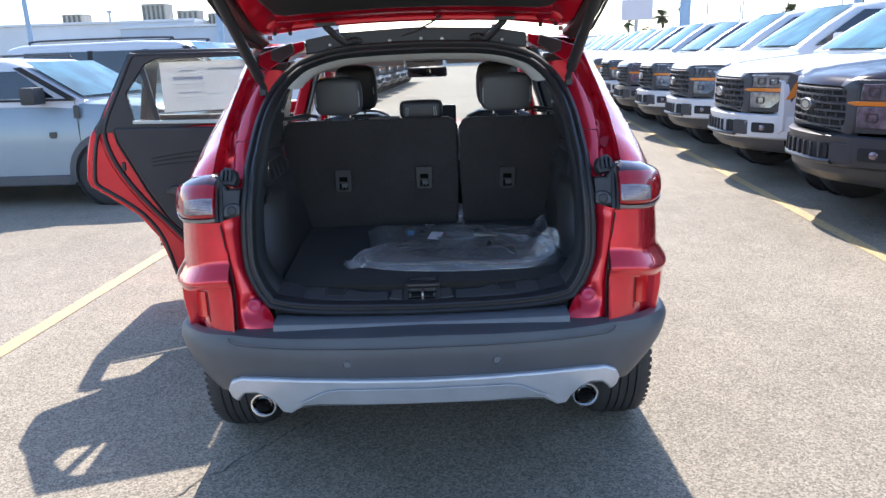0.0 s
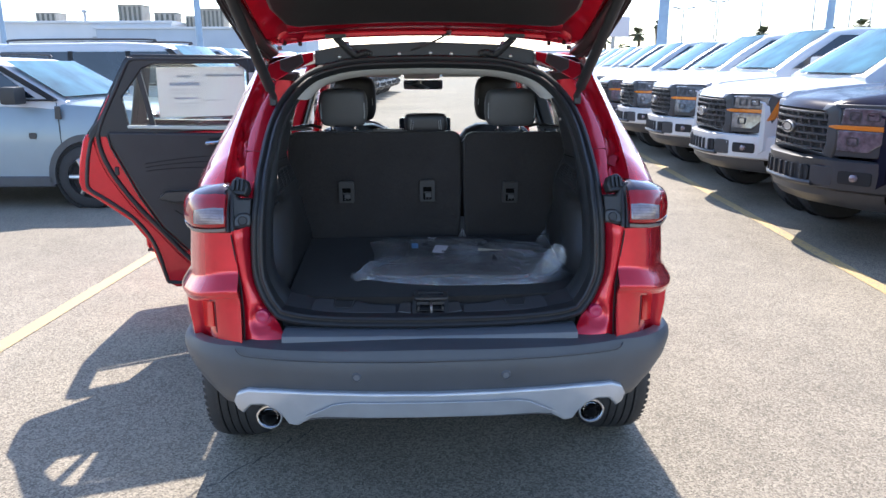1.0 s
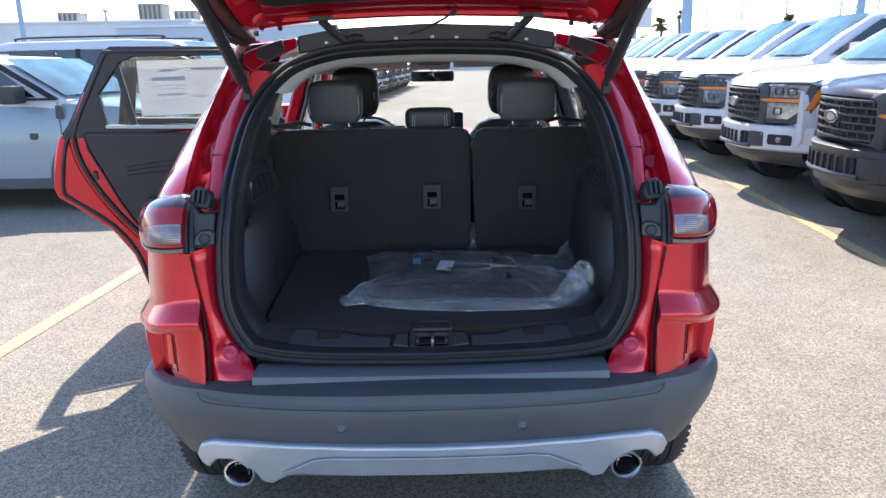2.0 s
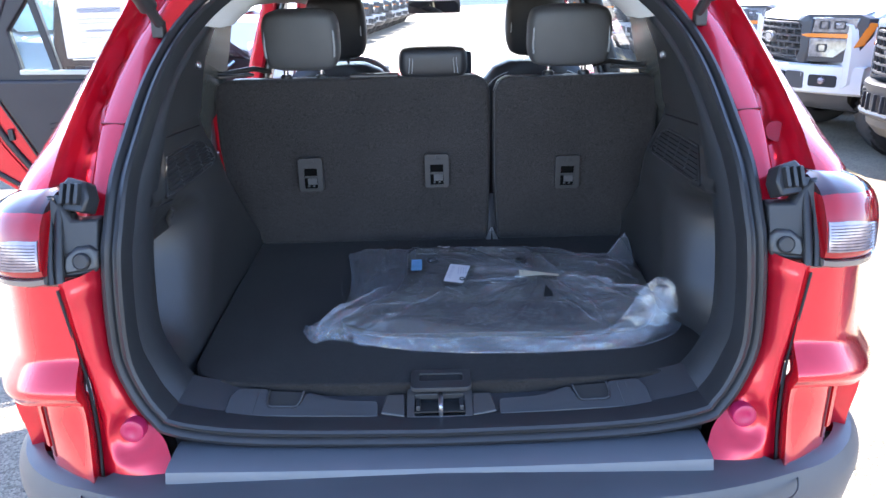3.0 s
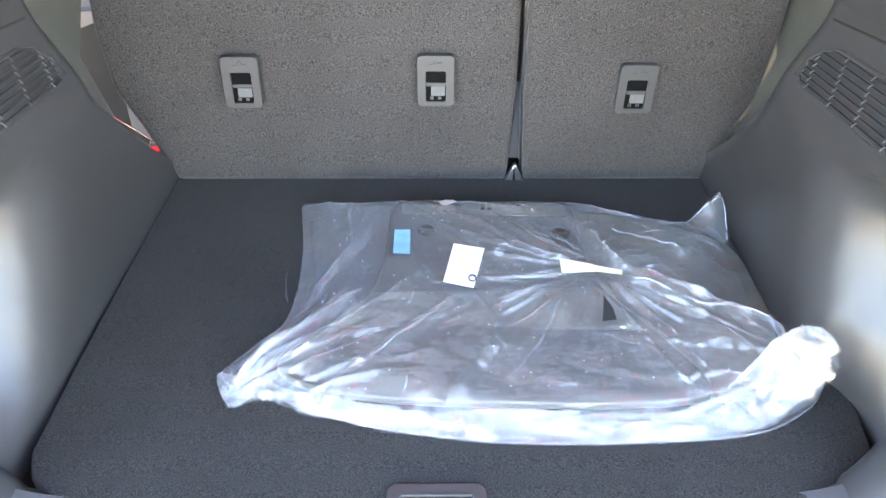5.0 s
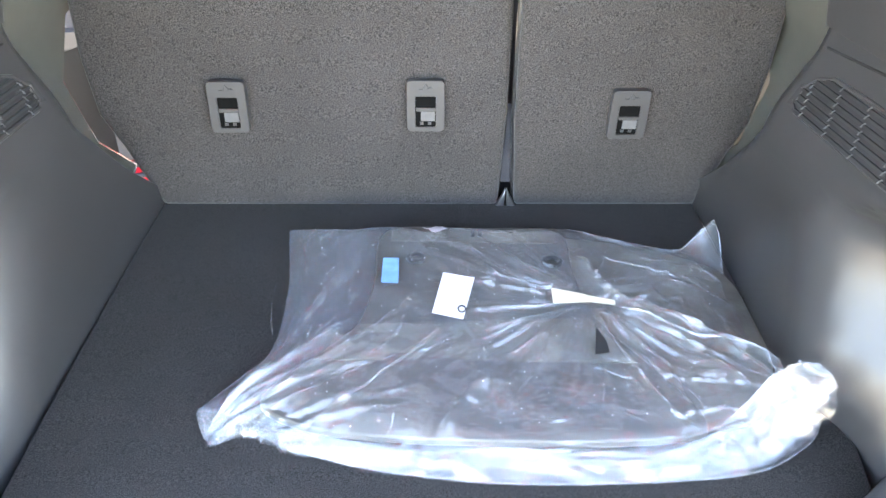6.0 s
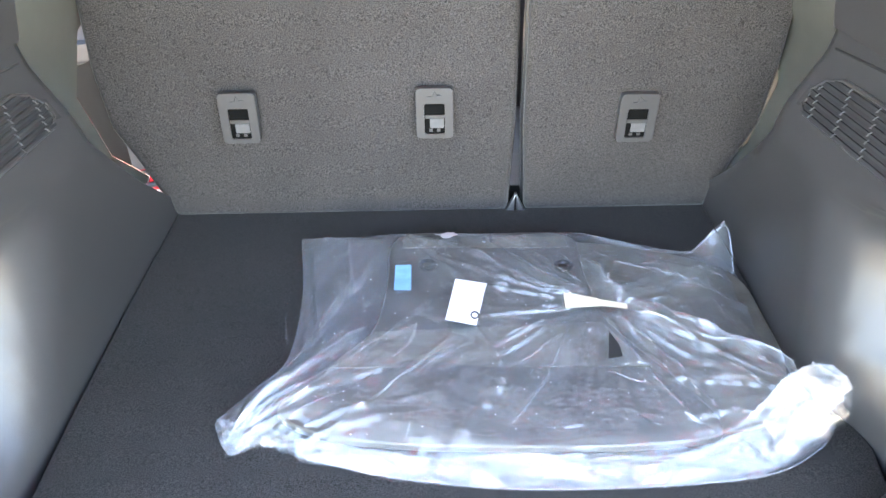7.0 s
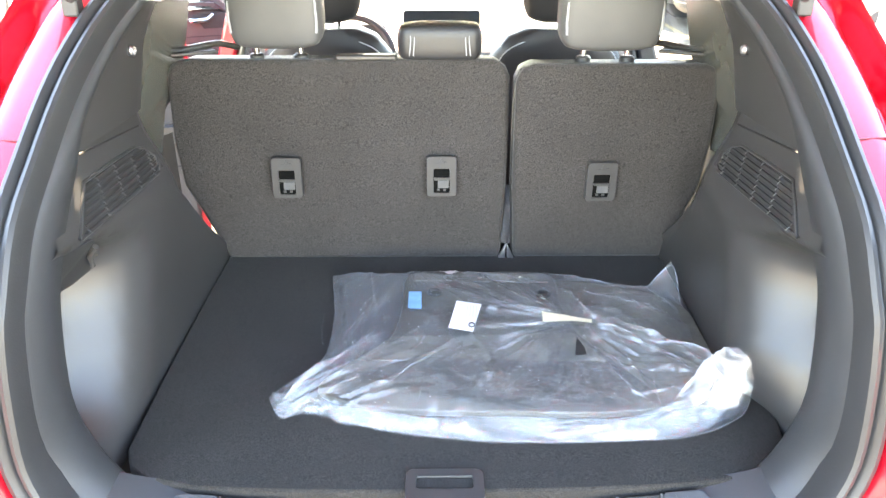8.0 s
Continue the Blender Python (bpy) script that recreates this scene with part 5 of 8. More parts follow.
def rear_back(name, x0b, x1b, x0t, x1t, ytop, label):
    """One section of the folding rear seat, its carpeted back to the load bay."""
    zb, zt, yb = .812, 1.272, .846
    thick = .10

    def P(u, v, w):
        return (u, yb + (ytop - yb) * (v - zb) / (zt - zb) + w - .012 * math.sin(math.pi * (v - zb) / (zt - zb)), v)

    r = .035
    out = [(x0b, zb), (x1b, zb), (x1b + (x1t - x1b) * .52, .93), (x1b + (x1t - x1b) * .88, .995), (x1t, 1.10), (x1t, zt - r), (x1t - r * .3, zt - r * .3), (x1t - r, zt), (x0t + r, zt), (x0t + r * .3, zt - r * .3), (x0t, zt - r),
           (x0t, 1.10), (x0b + (x0t - x0b) * .88, .995), (x0b + (x0t - x0b) * .52, .93)]
    dense = []
    for i in range(len(out)):
        a, b = out[i], out[(i + 1) % len(out)]
        k = max(1, int(math.hypot(b[0] - a[0], b[1] - a[1]) / .06))
        dense += [(a[0] + (b[0] - a[0]) * j / k, a[1] + (b[1] - a[1]) * j / k) for j in range(k)]
    bm = bmesh.new()
    prism(bm, dense, P, 0, .03)
    back = part(name, bm, SEAT_CARPET, suv, label, bevel=.010, segments=3)
    cx = (x0t + x1t) / 2
    bm = bmesh.new()
    grown = [(cx + (u - cx) * .992, v - .004) for u, v in dense]
    prism(bm, grown, P, .025, thick)
    part("seat_cushion", bm, LEATHER, back, "black leather seat front", bevel=.02, segments=3)
    bm = bmesh.new()
    tube(bm, [P(u, v - .006, .030) for u, v in dense + dense[:1]], .004, 6, False)
    part("piping", bm, LEATHER, back)
    return back


left_back = rear_back("rear_seat_back", -.497, .144, -.586, .153, .862, "wide section of the rear seat, dark carpeted back with two release bezels")
right_back = rear_back("rear_seat_back", .176, .528, .163, .592, .798, "narrow section of the rear seat, dark carpeted back with one release bezel")


# belt buckles peeping through the split of the seat
for s in (-1, 1):
    bm = bmesh.new()
    prism(bm, [(.159 + s * .001, .850), (.159 + s * .006, .838), (.159 + s * .022, .806), (.159 + s * .003, .804)], lambda u, v, w: (u, .842 + w, v), 0, .012)
    part("belt_buckle", bm, STEEL, suv, bevel=.002)


def release(parent, x, y, z, tilt):
    m = Matrix.Translation((x, y, z)) @ Matrix.Rotation(radians(tilt), 4, 'X')
    f = lambda u, v, w: m @ Vector((u, w, v))
    bm = bmesh.new()
    prism(bm, rrect(0, 0, .066, .092, .008), f, -.006, .010, (rrect(0, -.010, .036, .056, .003),))
    bz = part("release_bezel", bm, BEZEL, parent, "grey release bezel with a strap slot", bevel=.0025)
    # Plate in front of the carpet; its black paints the slot's shade.
    bm = bmesh.new()
    prism(bm, rrect(0, -.010, .038, .058, .003), f, -.0028, .001)
    part("bezel_well", bm, SLOT_SHADE, bz)
    bm = bmesh.new()
    prism(bm, rrect(.001, -.006, .036, .006, .002), f, -.0058, -.0026)
    part("slot_bar", bm, BEZEL, bz)
    bm = bmesh.new()
    prism(bm, rrect(.004, -.0185, .025, .017, .001), f, -.0050, -.0026)
    part("strap", bm, WEBBING, bz, "pale webbing strap end")
    bm = bmesh.new()
    for k in (-1, 1):
        prism(bm, [(k * .007 - .003, -.034), (k * .007 + .003, -.034), (k * .007 + .003, -.029), (k * .007 - .003, -.029)], f, -.0045, -.0026)
    part("catch", bm, TRIM_DARK, bz)
    bm = bmesh.new()
    for a, b in (((-.012, .031), (-.004, .031)), ((-.004, .031), (-.001, .041)), ((-.001, .041), (.006, .033)), ((.006, .033), (.013, .033)), ((.002, .030), (.010, .036))):
        tube(bm, [f(a[0], a[1], -.0062), f(b[0], b[1], -.0062)], .0009, 5)
    part("seat_symbol", bm, TRIM_DARK, bz)


release(left_back, -.340, .832, 1.018, -2)
release(left_back, .006, .832, 1.021, -2)
release(right_back, .360, .807, 1.016, 6)


def headrest(parent, cx, y, z0, z1, w, depth, posts, base_z, label, lean=0):
    bm = bmesh.new()
    m = pose(0, 0, 0, lean)
    cushion(bm, (cx, y, (z0 + z1) / 2), (w * 1.04, depth, (z1 - z0) * 1.06), m, .80, 12, 3.8)
    hr = part("headrest", bm, REST_GREY, parent, label, smooth=60)
    # shell piping and lower pad line on the rear face
    bm = bmesh.new()
    ring = [(cx - w * .46, y - depth * .40, z0 + .030)]
    for k in range(13):
        a = math.pi * (1 - k / 12)
        ring.append((cx + w * .47 * math.copysign(abs(math.cos(a)) ** .55, math.cos(a)), y - depth * .42, z0 + .055 + (z1 - z0 - .065) * abs(math.sin(a)) ** .6))
    ring.append((cx + w * .46, y - depth * .40, z0 + .030))
    tube(bm, ring, .0028, 6, False)
    part("piping", bm, STITCH, hr)
    for px in posts:
        bm = bmesh.new()
        tube(bm, [(px, y, z0 + .02), (px, y, base_z - .02)], .0065, 12)
        part("post", bm, CHROME, hr, "chrome headrest post")
        bm = bmesh.new()
        lathe(bm, [(.016, -.004), (.016, .004), (.011, .008), (.001, .008)], Matrix.Translation((px, y, base_z)), 16)
        part("post_guide", bm, TRIM, hr)


headrest(left_back, -.347, .905, 1.297, 1.445, .195, .105, (-.397, -.301), 1.272, "dark grey leather rear headrest on two chrome posts", 6)
headrest(right_back, .362, .868, 1.297, 1.443, .210, .105, (.311, .405), 1.272, "dark grey leather rear headrest on two chrome posts", 6)
# low centre headrest
bm = bmesh.new()
cushion(bm, (.003, .915, 1.305), (.185, .11, .078), None, .7, 10, 4)
chr_ = part("centre_headrest", bm, LEATHER, left_back, "low black leather centre headrest with grey stitching", smooth=60)
for u in (-.062, -.054, .054, .062):
    bm = bmesh.new()
    tube(bm, [(.003 + u * 1.05, .8595, 1.280), (.003 + u, .8585, 1.31), (.003 + u, .872, 1.338), (.003 + u, .915, 1.3445)], .0013, 5)
    part("stitch_line", bm, STITCH, chr_)
bm = bmesh.new()
box(bm, (-.155, .875, 1.276), (.13, .035, .012))
part("armrest_edge", bm, TRIM, left_back, bevel=.004)


def front_seat(x, label):
    bm = bmesh.new()
    rows = []
    for z, hw, y in ((.62, .23, 1.98), (.80, .255, 1.92), (1.0, .25, 1.87), (1.14, .22, 1.83), (1.20, .17, 1.82), (1.225, .11, 1.825)):
        ring = []
        for k in range(20):
            a = 2 * math.pi * k / 20
            ca, sa = math.cos(a), math.sin(a)
            ring.append((x + hw * math.copysign(abs(ca) ** .6, ca), y + .09 * math.copysign(abs(sa) ** .6, sa), z))
        rows.append(ring)
    loft(bm, rows, closed=True, caps=True)
    back = part("front_seat", bm, LEATHER, suv, label, smooth=60)
    bm = bmesh.new()
    tube(bm, spline([(x - .225, 1.795, .95), (x - .20, 1.755, 1.12), (x - .12, 1.742, 1.185), (x, 1.738, 1.195), (x + .12, 1.742, 1.185), (x + .20, 1.755, 1.12), (x + .225, 1.795, .95)], 5), .0022, 5)
    part("stitching", bm, STITCH, back)
    bm = bmesh.new()
    cushion(bm, (x, 2.25, .60), (.52, .52, .18), None, .3)
    part("seat_base", bm, LEATHER, back, smooth=60)
    bm = bmesh.new()
    cushion(bm, (x, 1.845, 1.362), (.235, .12, .25), pose(0, 0, 0, 8), .85, 12, 3.2)
    hr = part("headrest", bm, LEATHER, back, "tall black leather front headrest", smooth=60)
    bm = bmesh.new()
    ring = [(x + .10 * math.copysign(abs(math.cos(a)) ** .6, math.cos(a)), 1.792 + .02 * math.sin(a), 1.33 + .105 * abs(math.sin(a)) ** .7) for a in [math.pi * k / 12 for k in range(13)]]
    tube(bm, ring, .0026, 5, False)
    part("piping", bm, STITCH, hr)
    for px in (-.04, .04):
        bm = bmesh.new()
        tube(bm, [(x + px, 1.84, 1.27), (x + px, 1.835, 1.20)], .006, 10)
        part("post", bm, CHROME, hr)


front_seat(-.375, "black leather driver seat with grey stitching")
front_seat(.405, "black leather passenger seat with grey stitching")


def build_cabin():
    # dashboard
    bm = bmesh.new()
    prism(bm, [(2.58, .70), (2.55, .95), (2.60, 1.035), (2.75, 1.055), (3.18, 1.035), (3.22, .70)], lambda u, v, w: (w, u, v), -.74, .74)
    dash = part("dashboard", bm, TRIM_DARK, suv, "dark moulded dashboard", bevel=.03, segments=3)
    bm = bmesh.new()
    prism(bm, rrect(.02, 1.135, .34, .135, .015), lambda u, v, w: (u, 2.60 + w, v), 0, .02)
    scr = part("display", bm, SCREEN, dash, "wide landscape touch screen", bevel=.004)
    bm = bmesh.new()
    prism(bm, rrect(-.38, 1.085, .30, .11, .02), lambda u, v, w: (u, 2.62 + w, v), 0, .10)
    part("instrument_hood", bm, TRIM_DARK, dash, bevel=.015)
    # steering wheel
    bm = bmesh.new()
    m = pose(-.375, 2.44, 1.02, 68, 0, 0)
    tube(bm, [m @ Vector((.185 * math.cos(a), .180 * math.sin(a), 0)) for a in [2 * math.pi * k / 36 for k in range(37)]], .016, 10, False)
    sw = part("steering_wheel", bm, LEATHER, suv, "black leather steering wheel")
    bm = bmesh.new()
    cushion(bm, m @ Vector((0, 0, -.02)), (.14, .11, .05), pose(0, 0, 0, 68), .4, 5)
    part("hub", bm, TRIM_DARK, sw)
    for a in (0, 180, 270):
        bm = bmesh.new()
        tube(bm, [m @ Vector((.05 * math.cos(radians(a)), .05 * math.sin(radians(a)), -.01)), m @ Vector((.18 * math.cos(radians(a)), .175 * math.sin(radians(a)), 0))], .013, 8)
        part("spoke", bm, TRIM_DARK, sw)
    bm = bmesh.new()
    tube(bm, [m @ Vector((0, 0, -.02)), (-.375, 2.64, .94)], .03, 10)
    part("column", bm, TRIM_DARK, sw)
    # interior mirror
    bm = bmesh.new()
    cushion(bm, (.010, 2.557, 1.418), (.255, .035, .062), pose(0, 0, 0, 0, 0, -8), .4, 6)
    mir = part("interior_mirror", bm, TRIM_DARK, suv, "frameless black interior mirror", smooth=60)
    bm = bmesh.new()
    mm = pose(.010, 2.557, 1.418, 6, 0, -10)
    prism(bm, rrect(0, 0, .238, .050, .02), lambda u, v, w: mm @ Vector((u, -.0185 + w, v)), -.002, .002)
    part("mirror_glass", bm, MIRROR, mir)
    bm = bmesh.new()
    tube(bm, [(.01, 2.565, 1.44), (.01, 2.60, 1.475), (.01, 2.63, 1.49)], .010, 8)
    part("mirror_stem", bm, TRIM_DARK, mir)
    # cabin floor, tunnel and lower walls keep daylight out from below
    bm = bmesh.new()
    loft(bm, [[(-.80, y, z) for y, z in ((.85, .60), (1.2, .36), (3.2, .36))], [(.80, y, z) for y, z in ((.85, .60), (1.2, .36), (3.2, .36))]])
    part("cabin_floor", bm, CARPET, suv)
    # Unseen near-black sheets, added under the boot and at its sides against daylight.
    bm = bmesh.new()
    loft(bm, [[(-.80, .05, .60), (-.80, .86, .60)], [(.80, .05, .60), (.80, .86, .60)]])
    part("boot_pan", bm, SHADE_SOOT, suv)
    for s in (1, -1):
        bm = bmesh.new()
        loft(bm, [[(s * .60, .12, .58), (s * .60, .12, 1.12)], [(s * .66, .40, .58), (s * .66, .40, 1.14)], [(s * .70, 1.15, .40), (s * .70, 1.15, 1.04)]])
        part("inner_wall", bm, SHADE_SOOT, suv)
    bm = bmesh.new()
    cushion(bm, (0, 1.30, .66), (1.24, .50, .20), None, .3)
    part("rear_seat_base", bm, LEATHER, suv, "black leather rear seat cushion", smooth=60)
    bm = bmesh.new()
    prism(bm, rrect(0, .70, .22, .36, .03), lambda u, v, w: (u, w, v), 1.75, 2.6)
    part("centre_console", bm, TRIM_DARK, suv, bevel=.02)
    bm = bmesh.new()
    loft(bm, [[(.76, 1.2, .50), (.76, 3.1, .50)], [(.80, 1.2, 1.06), (.80, 3.1, 1.06)]])
    part("right_door_trim", bm, TRIM_DARK, suv)


build_cabin()


# ---------------------------------------------------------------- red SUV: open left doors
def open_door(name, hinge, angle, length, rear, label):
    m = Matrix.Translation((hinge[0], hinge[1], 0)) @ Matrix.Rotation(radians(angle), 4, 'Z')

    def D(u, v, w):
        """u along the door from its hinges, v height, w towards the cabin side."""
        q = m @ Vector((w - .16 * max(0, v - 1.10) ** 1.1 * 0, -u, 0))
        return Vector((q.x, q.y, v))

    L = length
    if rear:
        outline = [(0, .33), (.05, .30), (.55, .29), (.61, .33), (.63, .42), (.67, .56), (.76, .70), (.90, .82), (.985, .885), (.998, .93), (.980, 1.05), (.953, 1.153), (.930, 1.195), (.893, 1.240), (.705, 1.580), (.66, 1.605), (.1, 1.60), (.03, 1.58), (0, 1.2)]
        window = [(.075, 1.20), (.075, 1.52), (.12, 1.555), (.56, 1.555), (.62, 1.53), (.735, 1.38), (.715, 1.225), (.40, 1.205)]
    else:
        outline = [(0, .33), (.05, .30), (1.05, .29), (1.08, .34), (1.10, .9), (1.10, 1.15), (1.02, 1.58), (.98, 1.60), (.72, 1.585), (.40, 1.40), (.10, 1.16), (0, 1.10)]
        window = [(.20, 1.17), (.46, 1.375), (.74, 1.535), (.94, 1.545), (1.0, 1.20), (.6, 1.18)]
    belt = 1.19 if rear else 1.13
    low = [(u, v) for u, v in outline if v <= belt + .02]
    if rear:
        low = [q for q in low[:-1] if q[1] < belt] + [(.932, belt), (0, belt)]
    else:
        low = [(0, .33), (.05, .30), (1.05, .29), (1.08, .34), (1.10, .9), (1.10, belt), (0, 1.10)]
    bm = bmesh.new()
    prism(bm, low, D, -.035, .035)
    door = part(name, bm, RED, suv, label, bevel=.012, segments=3)
    high = [(u, v) for u, v in outline if v > belt - .04]
    if rear:
        high = [(0, belt), (.932, belt)] + [(u, v) for u, v in outline if v > belt + .01]
    else:
        high = [(0, 1.10), (1.10, belt)] + [(u, v) for u, v in outline if v > belt + .005 and u > .05]
    bm = bmesh.new()
    prism(bm, high, D, -.03, .03, (window,))
    part("upper_frame", bm, RUBBER, door, "gloss black upper door frame", bevel=.008)
    # inner black frame round the glass
    bm = bmesh.new()
    inner = [(u + (.5 - u) * .06, v + (1.38 - v) * .08) for u, v in outline if v > 1.14]
    lowest = min(v for u, v in inner)
    inner = [(inner[0][0], lowest)] + inner if inner[0][1] > lowest + .01 else inner
    prism(bm, inner, D, .034, .048, (window,))
    part("window_frame", bm, TRIM_DARK, door, "matt black window surround", bevel=.004)
    bm = bmesh.new()
    prism(bm, [(u, v) for u, v in window], D, -.004, .002)
    g = part("door_glass", bm, GLASS, door, "clear door glass")
    g.visible_shadow = False
    # rubber seal round the inside edge
    bm = bmesh.new()
    ring = [(u + (.5 - u) * .085, v + (.95 - v) * .045) for u, v in outline]
    tube(bm, [D(p.x, p.y, .040) for p in spline([(u, v, 0) for u, v in ring], 3, True)], .010, 8, False)
    part("weatherstrip", bm, RUBBER, door)
    if rear:
        strip = spline([(.66, 1.575, 0), (.690, 1.560, 0), (.770, 1.405, 0), (.847, 1.255, 0), (.873, 1.150, 0), (.834, .995, 0), (.725, .80, 0), (.567, .59, 0), (.47, .465, 0), (.36, .385, 0), (.05, .375, 0)], 4)
        bm = bmesh.new()
        tube(bm, [D(q.x, q.y, .042) for q in strip], .0125, 8)
        part("door_seal", bm, RUBBER, door, "thick black rubber door seal", smooth=60)
        bm = bmesh.new()
        tube(bm, [D(q.x + .024, q.y - .012, .038) for q in strip[8:-4]], .004, 6)
        part("pressed_edge", bm, RED, door, smooth=60)
        bm = bmesh.new()
        tube(bm, [D(u, v, .046) for u, v in ((.474, .508), (.599, .652), (.699, .838), (.773, 1.014), (.815, 1.112), (.826, 1.190))], .006, 6)
        part("trim_bead", bm, BEZEL, door, smooth=60)
    # moulded trim panel
    if rear:
        trim = [(.03, .40), (.36, .40), (.466, .515), (.591, .659), (.691, .845), (.765, 1.02), (.807, 1.117), (.820, 1.200), (.03, 1.165)]
    else:
        trim = [(.04, .40), (.9, .40), (1.0, .5), (1.0, 1.17), (.10, 1.12), (.04, 1.08)]
    bm = bmesh.new()
    prism(bm, trim, D, .03, .065)
    tp = part("door_trim", bm, mat("soft_brown_black_trim", (0.034, 0.030, 0.031), 0.55, 0, 0, (8, 0.1), (700, 0.2)), door, "moulded soft black door trim", bevel=.012, segments=3)
    k = .76 if rear else .92
    # armrest, pocket line, decorative creases, pale sill strip
    bm = bmesh.new()
    prism(bm, [(.02, .80), (.52 * k / .76, .80), (.60 * k / .76, .83), (.56 * k / .76, .865), (.02, .865)], D, .06, .115)
    part("armrest", bm, TRIM, tp, bevel=.012, segments=3)
    # Near-black lines on the trim face paint the shade of its creases.
    bm = bmesh.new()
    for j, v in enumerate((.96, .99, 1.02)):
        tube(bm, [D(.05 + (.60 * t), v + .03 * math.sin(2.4 * t + j * .35), .0655) for t in [q / 12 for q in range(13)]], .0025, 5)
    part("crease", bm, SHADE_SOOT, tp)
    bm = bmesh.new()
    tube(bm, [D(.06, .70, .066), D(.45 * k / .76, .70, .066), D(.52 * k / .76, .75, .066)], .004, 5)
    part("pocket_edge", bm, SHADE_SOOT, tp)
    bm = bmesh.new()
    a, b = window[0][0], (.72 if rear else .99)
    prism(bm, [(a, 1.185), (b, 1.215), (b, 1.232), (a, 1.205)], D, .036, .058)
    # Rear strip coloured pale for the sun on it; the front one stays dark.
    part("sill_strip", bm, mat("sunlit_rubber_strip", (0.52, 0.55, 0.50), 0.5) if rear else TRIM, door, "window sill strip, sunlit tone on the rear door", bevel=.003)
    bm = bmesh.new()
    tube(bm, [D(.215, 1.150, .072), D(.245, 1.128, .086), D(.325, 1.122, .080)], .012, 8)
    part("inner_handle", bm, CHROME, tp, "chrome inner handle")
    # Dark plate behind the handle: its recess is shaded by colour only.
    bm = bmesh.new()
    prism(bm, [(.10, 1.085), (.26, 1.085), (.31, 1.15), (.10, 1.16)], D, .064, .068)
    part("handle_cup", bm, SHADE_SOOT, tp, bevel=.002)
    # latch on the door's free edge, and outer handle
    bm = bmesh.new()
    c = D(.80 if rear else 1.05, .985 if rear else .95, .036)
    box(bm, c, (.035, .02, .045), Matrix.Rotation(radians(angle), 4, 'Z'))
    part("latch", bm, TRIM_DARK, door, bevel=.003)
    bm = bmesh.new()
    tube(bm, spline([D(L - .32, 1.03, -.037), D(L - .28, 1.035, -.06), D(L - .16, 1.04, -.06), D(L - .12, 1.04, -.037)], 4), .012, 8)
    part("outer_handle", bm, RED, door)
    if rear:
        # divider bar before the fixed quarter light
        bm = bmesh.new()
        prism(bm, [(.575, 1.20), (.60, 1.20), (.655, 1.52), (.63, 1.535)], D, -.01, .04)
        part("window_divider", bm, TRIM_DARK, door, bevel=.004)
        # price sheets taped inside the glass
        bm = bmesh.new()
        prism(bm, [(.085, 1.268), (.555, 1.264), (.550, 1.535), (.085, 1.538)], D, -.010, -.009)
        sheet = part("window_sticker", bm, SHEET, door, "large printed white sales sheet on the glass", smooth=0)
        for u0, u1, v0, v1, mt in ((.10, .30, 1.485, 1.498, PAPER_GREY), (.37, .45, 1.480, 1.492, PAPER_GREY), (.33, .49, 1.435, 1.455, PAPER_VIOLET), (.34, .47, 1.362, 1.372, PAPER_VIOLET),
                                   (.33, .50, 1.41, 1.414, PAPER_GREY), (.22, .31, 1.352, 1.358, PAPER_GREY), (.33, .50, 1.395, 1.398, PAPER_GREY), (.33, .48, 1.338, 1.341, PAPER_GREY), (.33, .50, 1.322, 1.325, PAPER_GREY)):
            bm = bmesh.new()
            prism(bm, [(u0, v0), (u1, v0), (u1, v1), (u0, v1)], D, -.0085, -.0078)
            part("print_bar", bm, mt, sheet, smooth=0)
        bm = bmesh.new()
        prism(bm, [(.008, 1.285), (.064, 1.285), (.064, 1.505), (.008, 1.505)], D, .049, .050)
        part("window_sticker", bm, SHEET, door, "small printed white sheet", smooth=0)
    else:
        # door mirror
        bm = bmesh.new()
        cushion(bm, D(.02, 1.16, -.14), (.20, .12, .15), Matrix.Rotation(radians(angle), 4, 'Z'), .4, 6)
        mr = part("door_mirror", bm, RED, door, smooth=60)
        bm = bmesh.new()
        tube(bm, [D(.04, 1.10, -.03), D(.03, 1.12, -.12)], .02, 8)
        part("mirror_arm", bm, TRIM_DARK, mr)
    return door


open_door("rear_door", (-.925, 2.02), -74, 1.0, True, "open red rear side door with black trim and a sales sheet in the window")
open_door("front_door", (-.925, 3.10), -66, 1.1, False, "open red front side door")

# ---------------------------------------------------------------- floor mats in a clear bag on the load floor
def bag_point(u, v, h):
    return Vector((u, v, floor_z(v) + h))


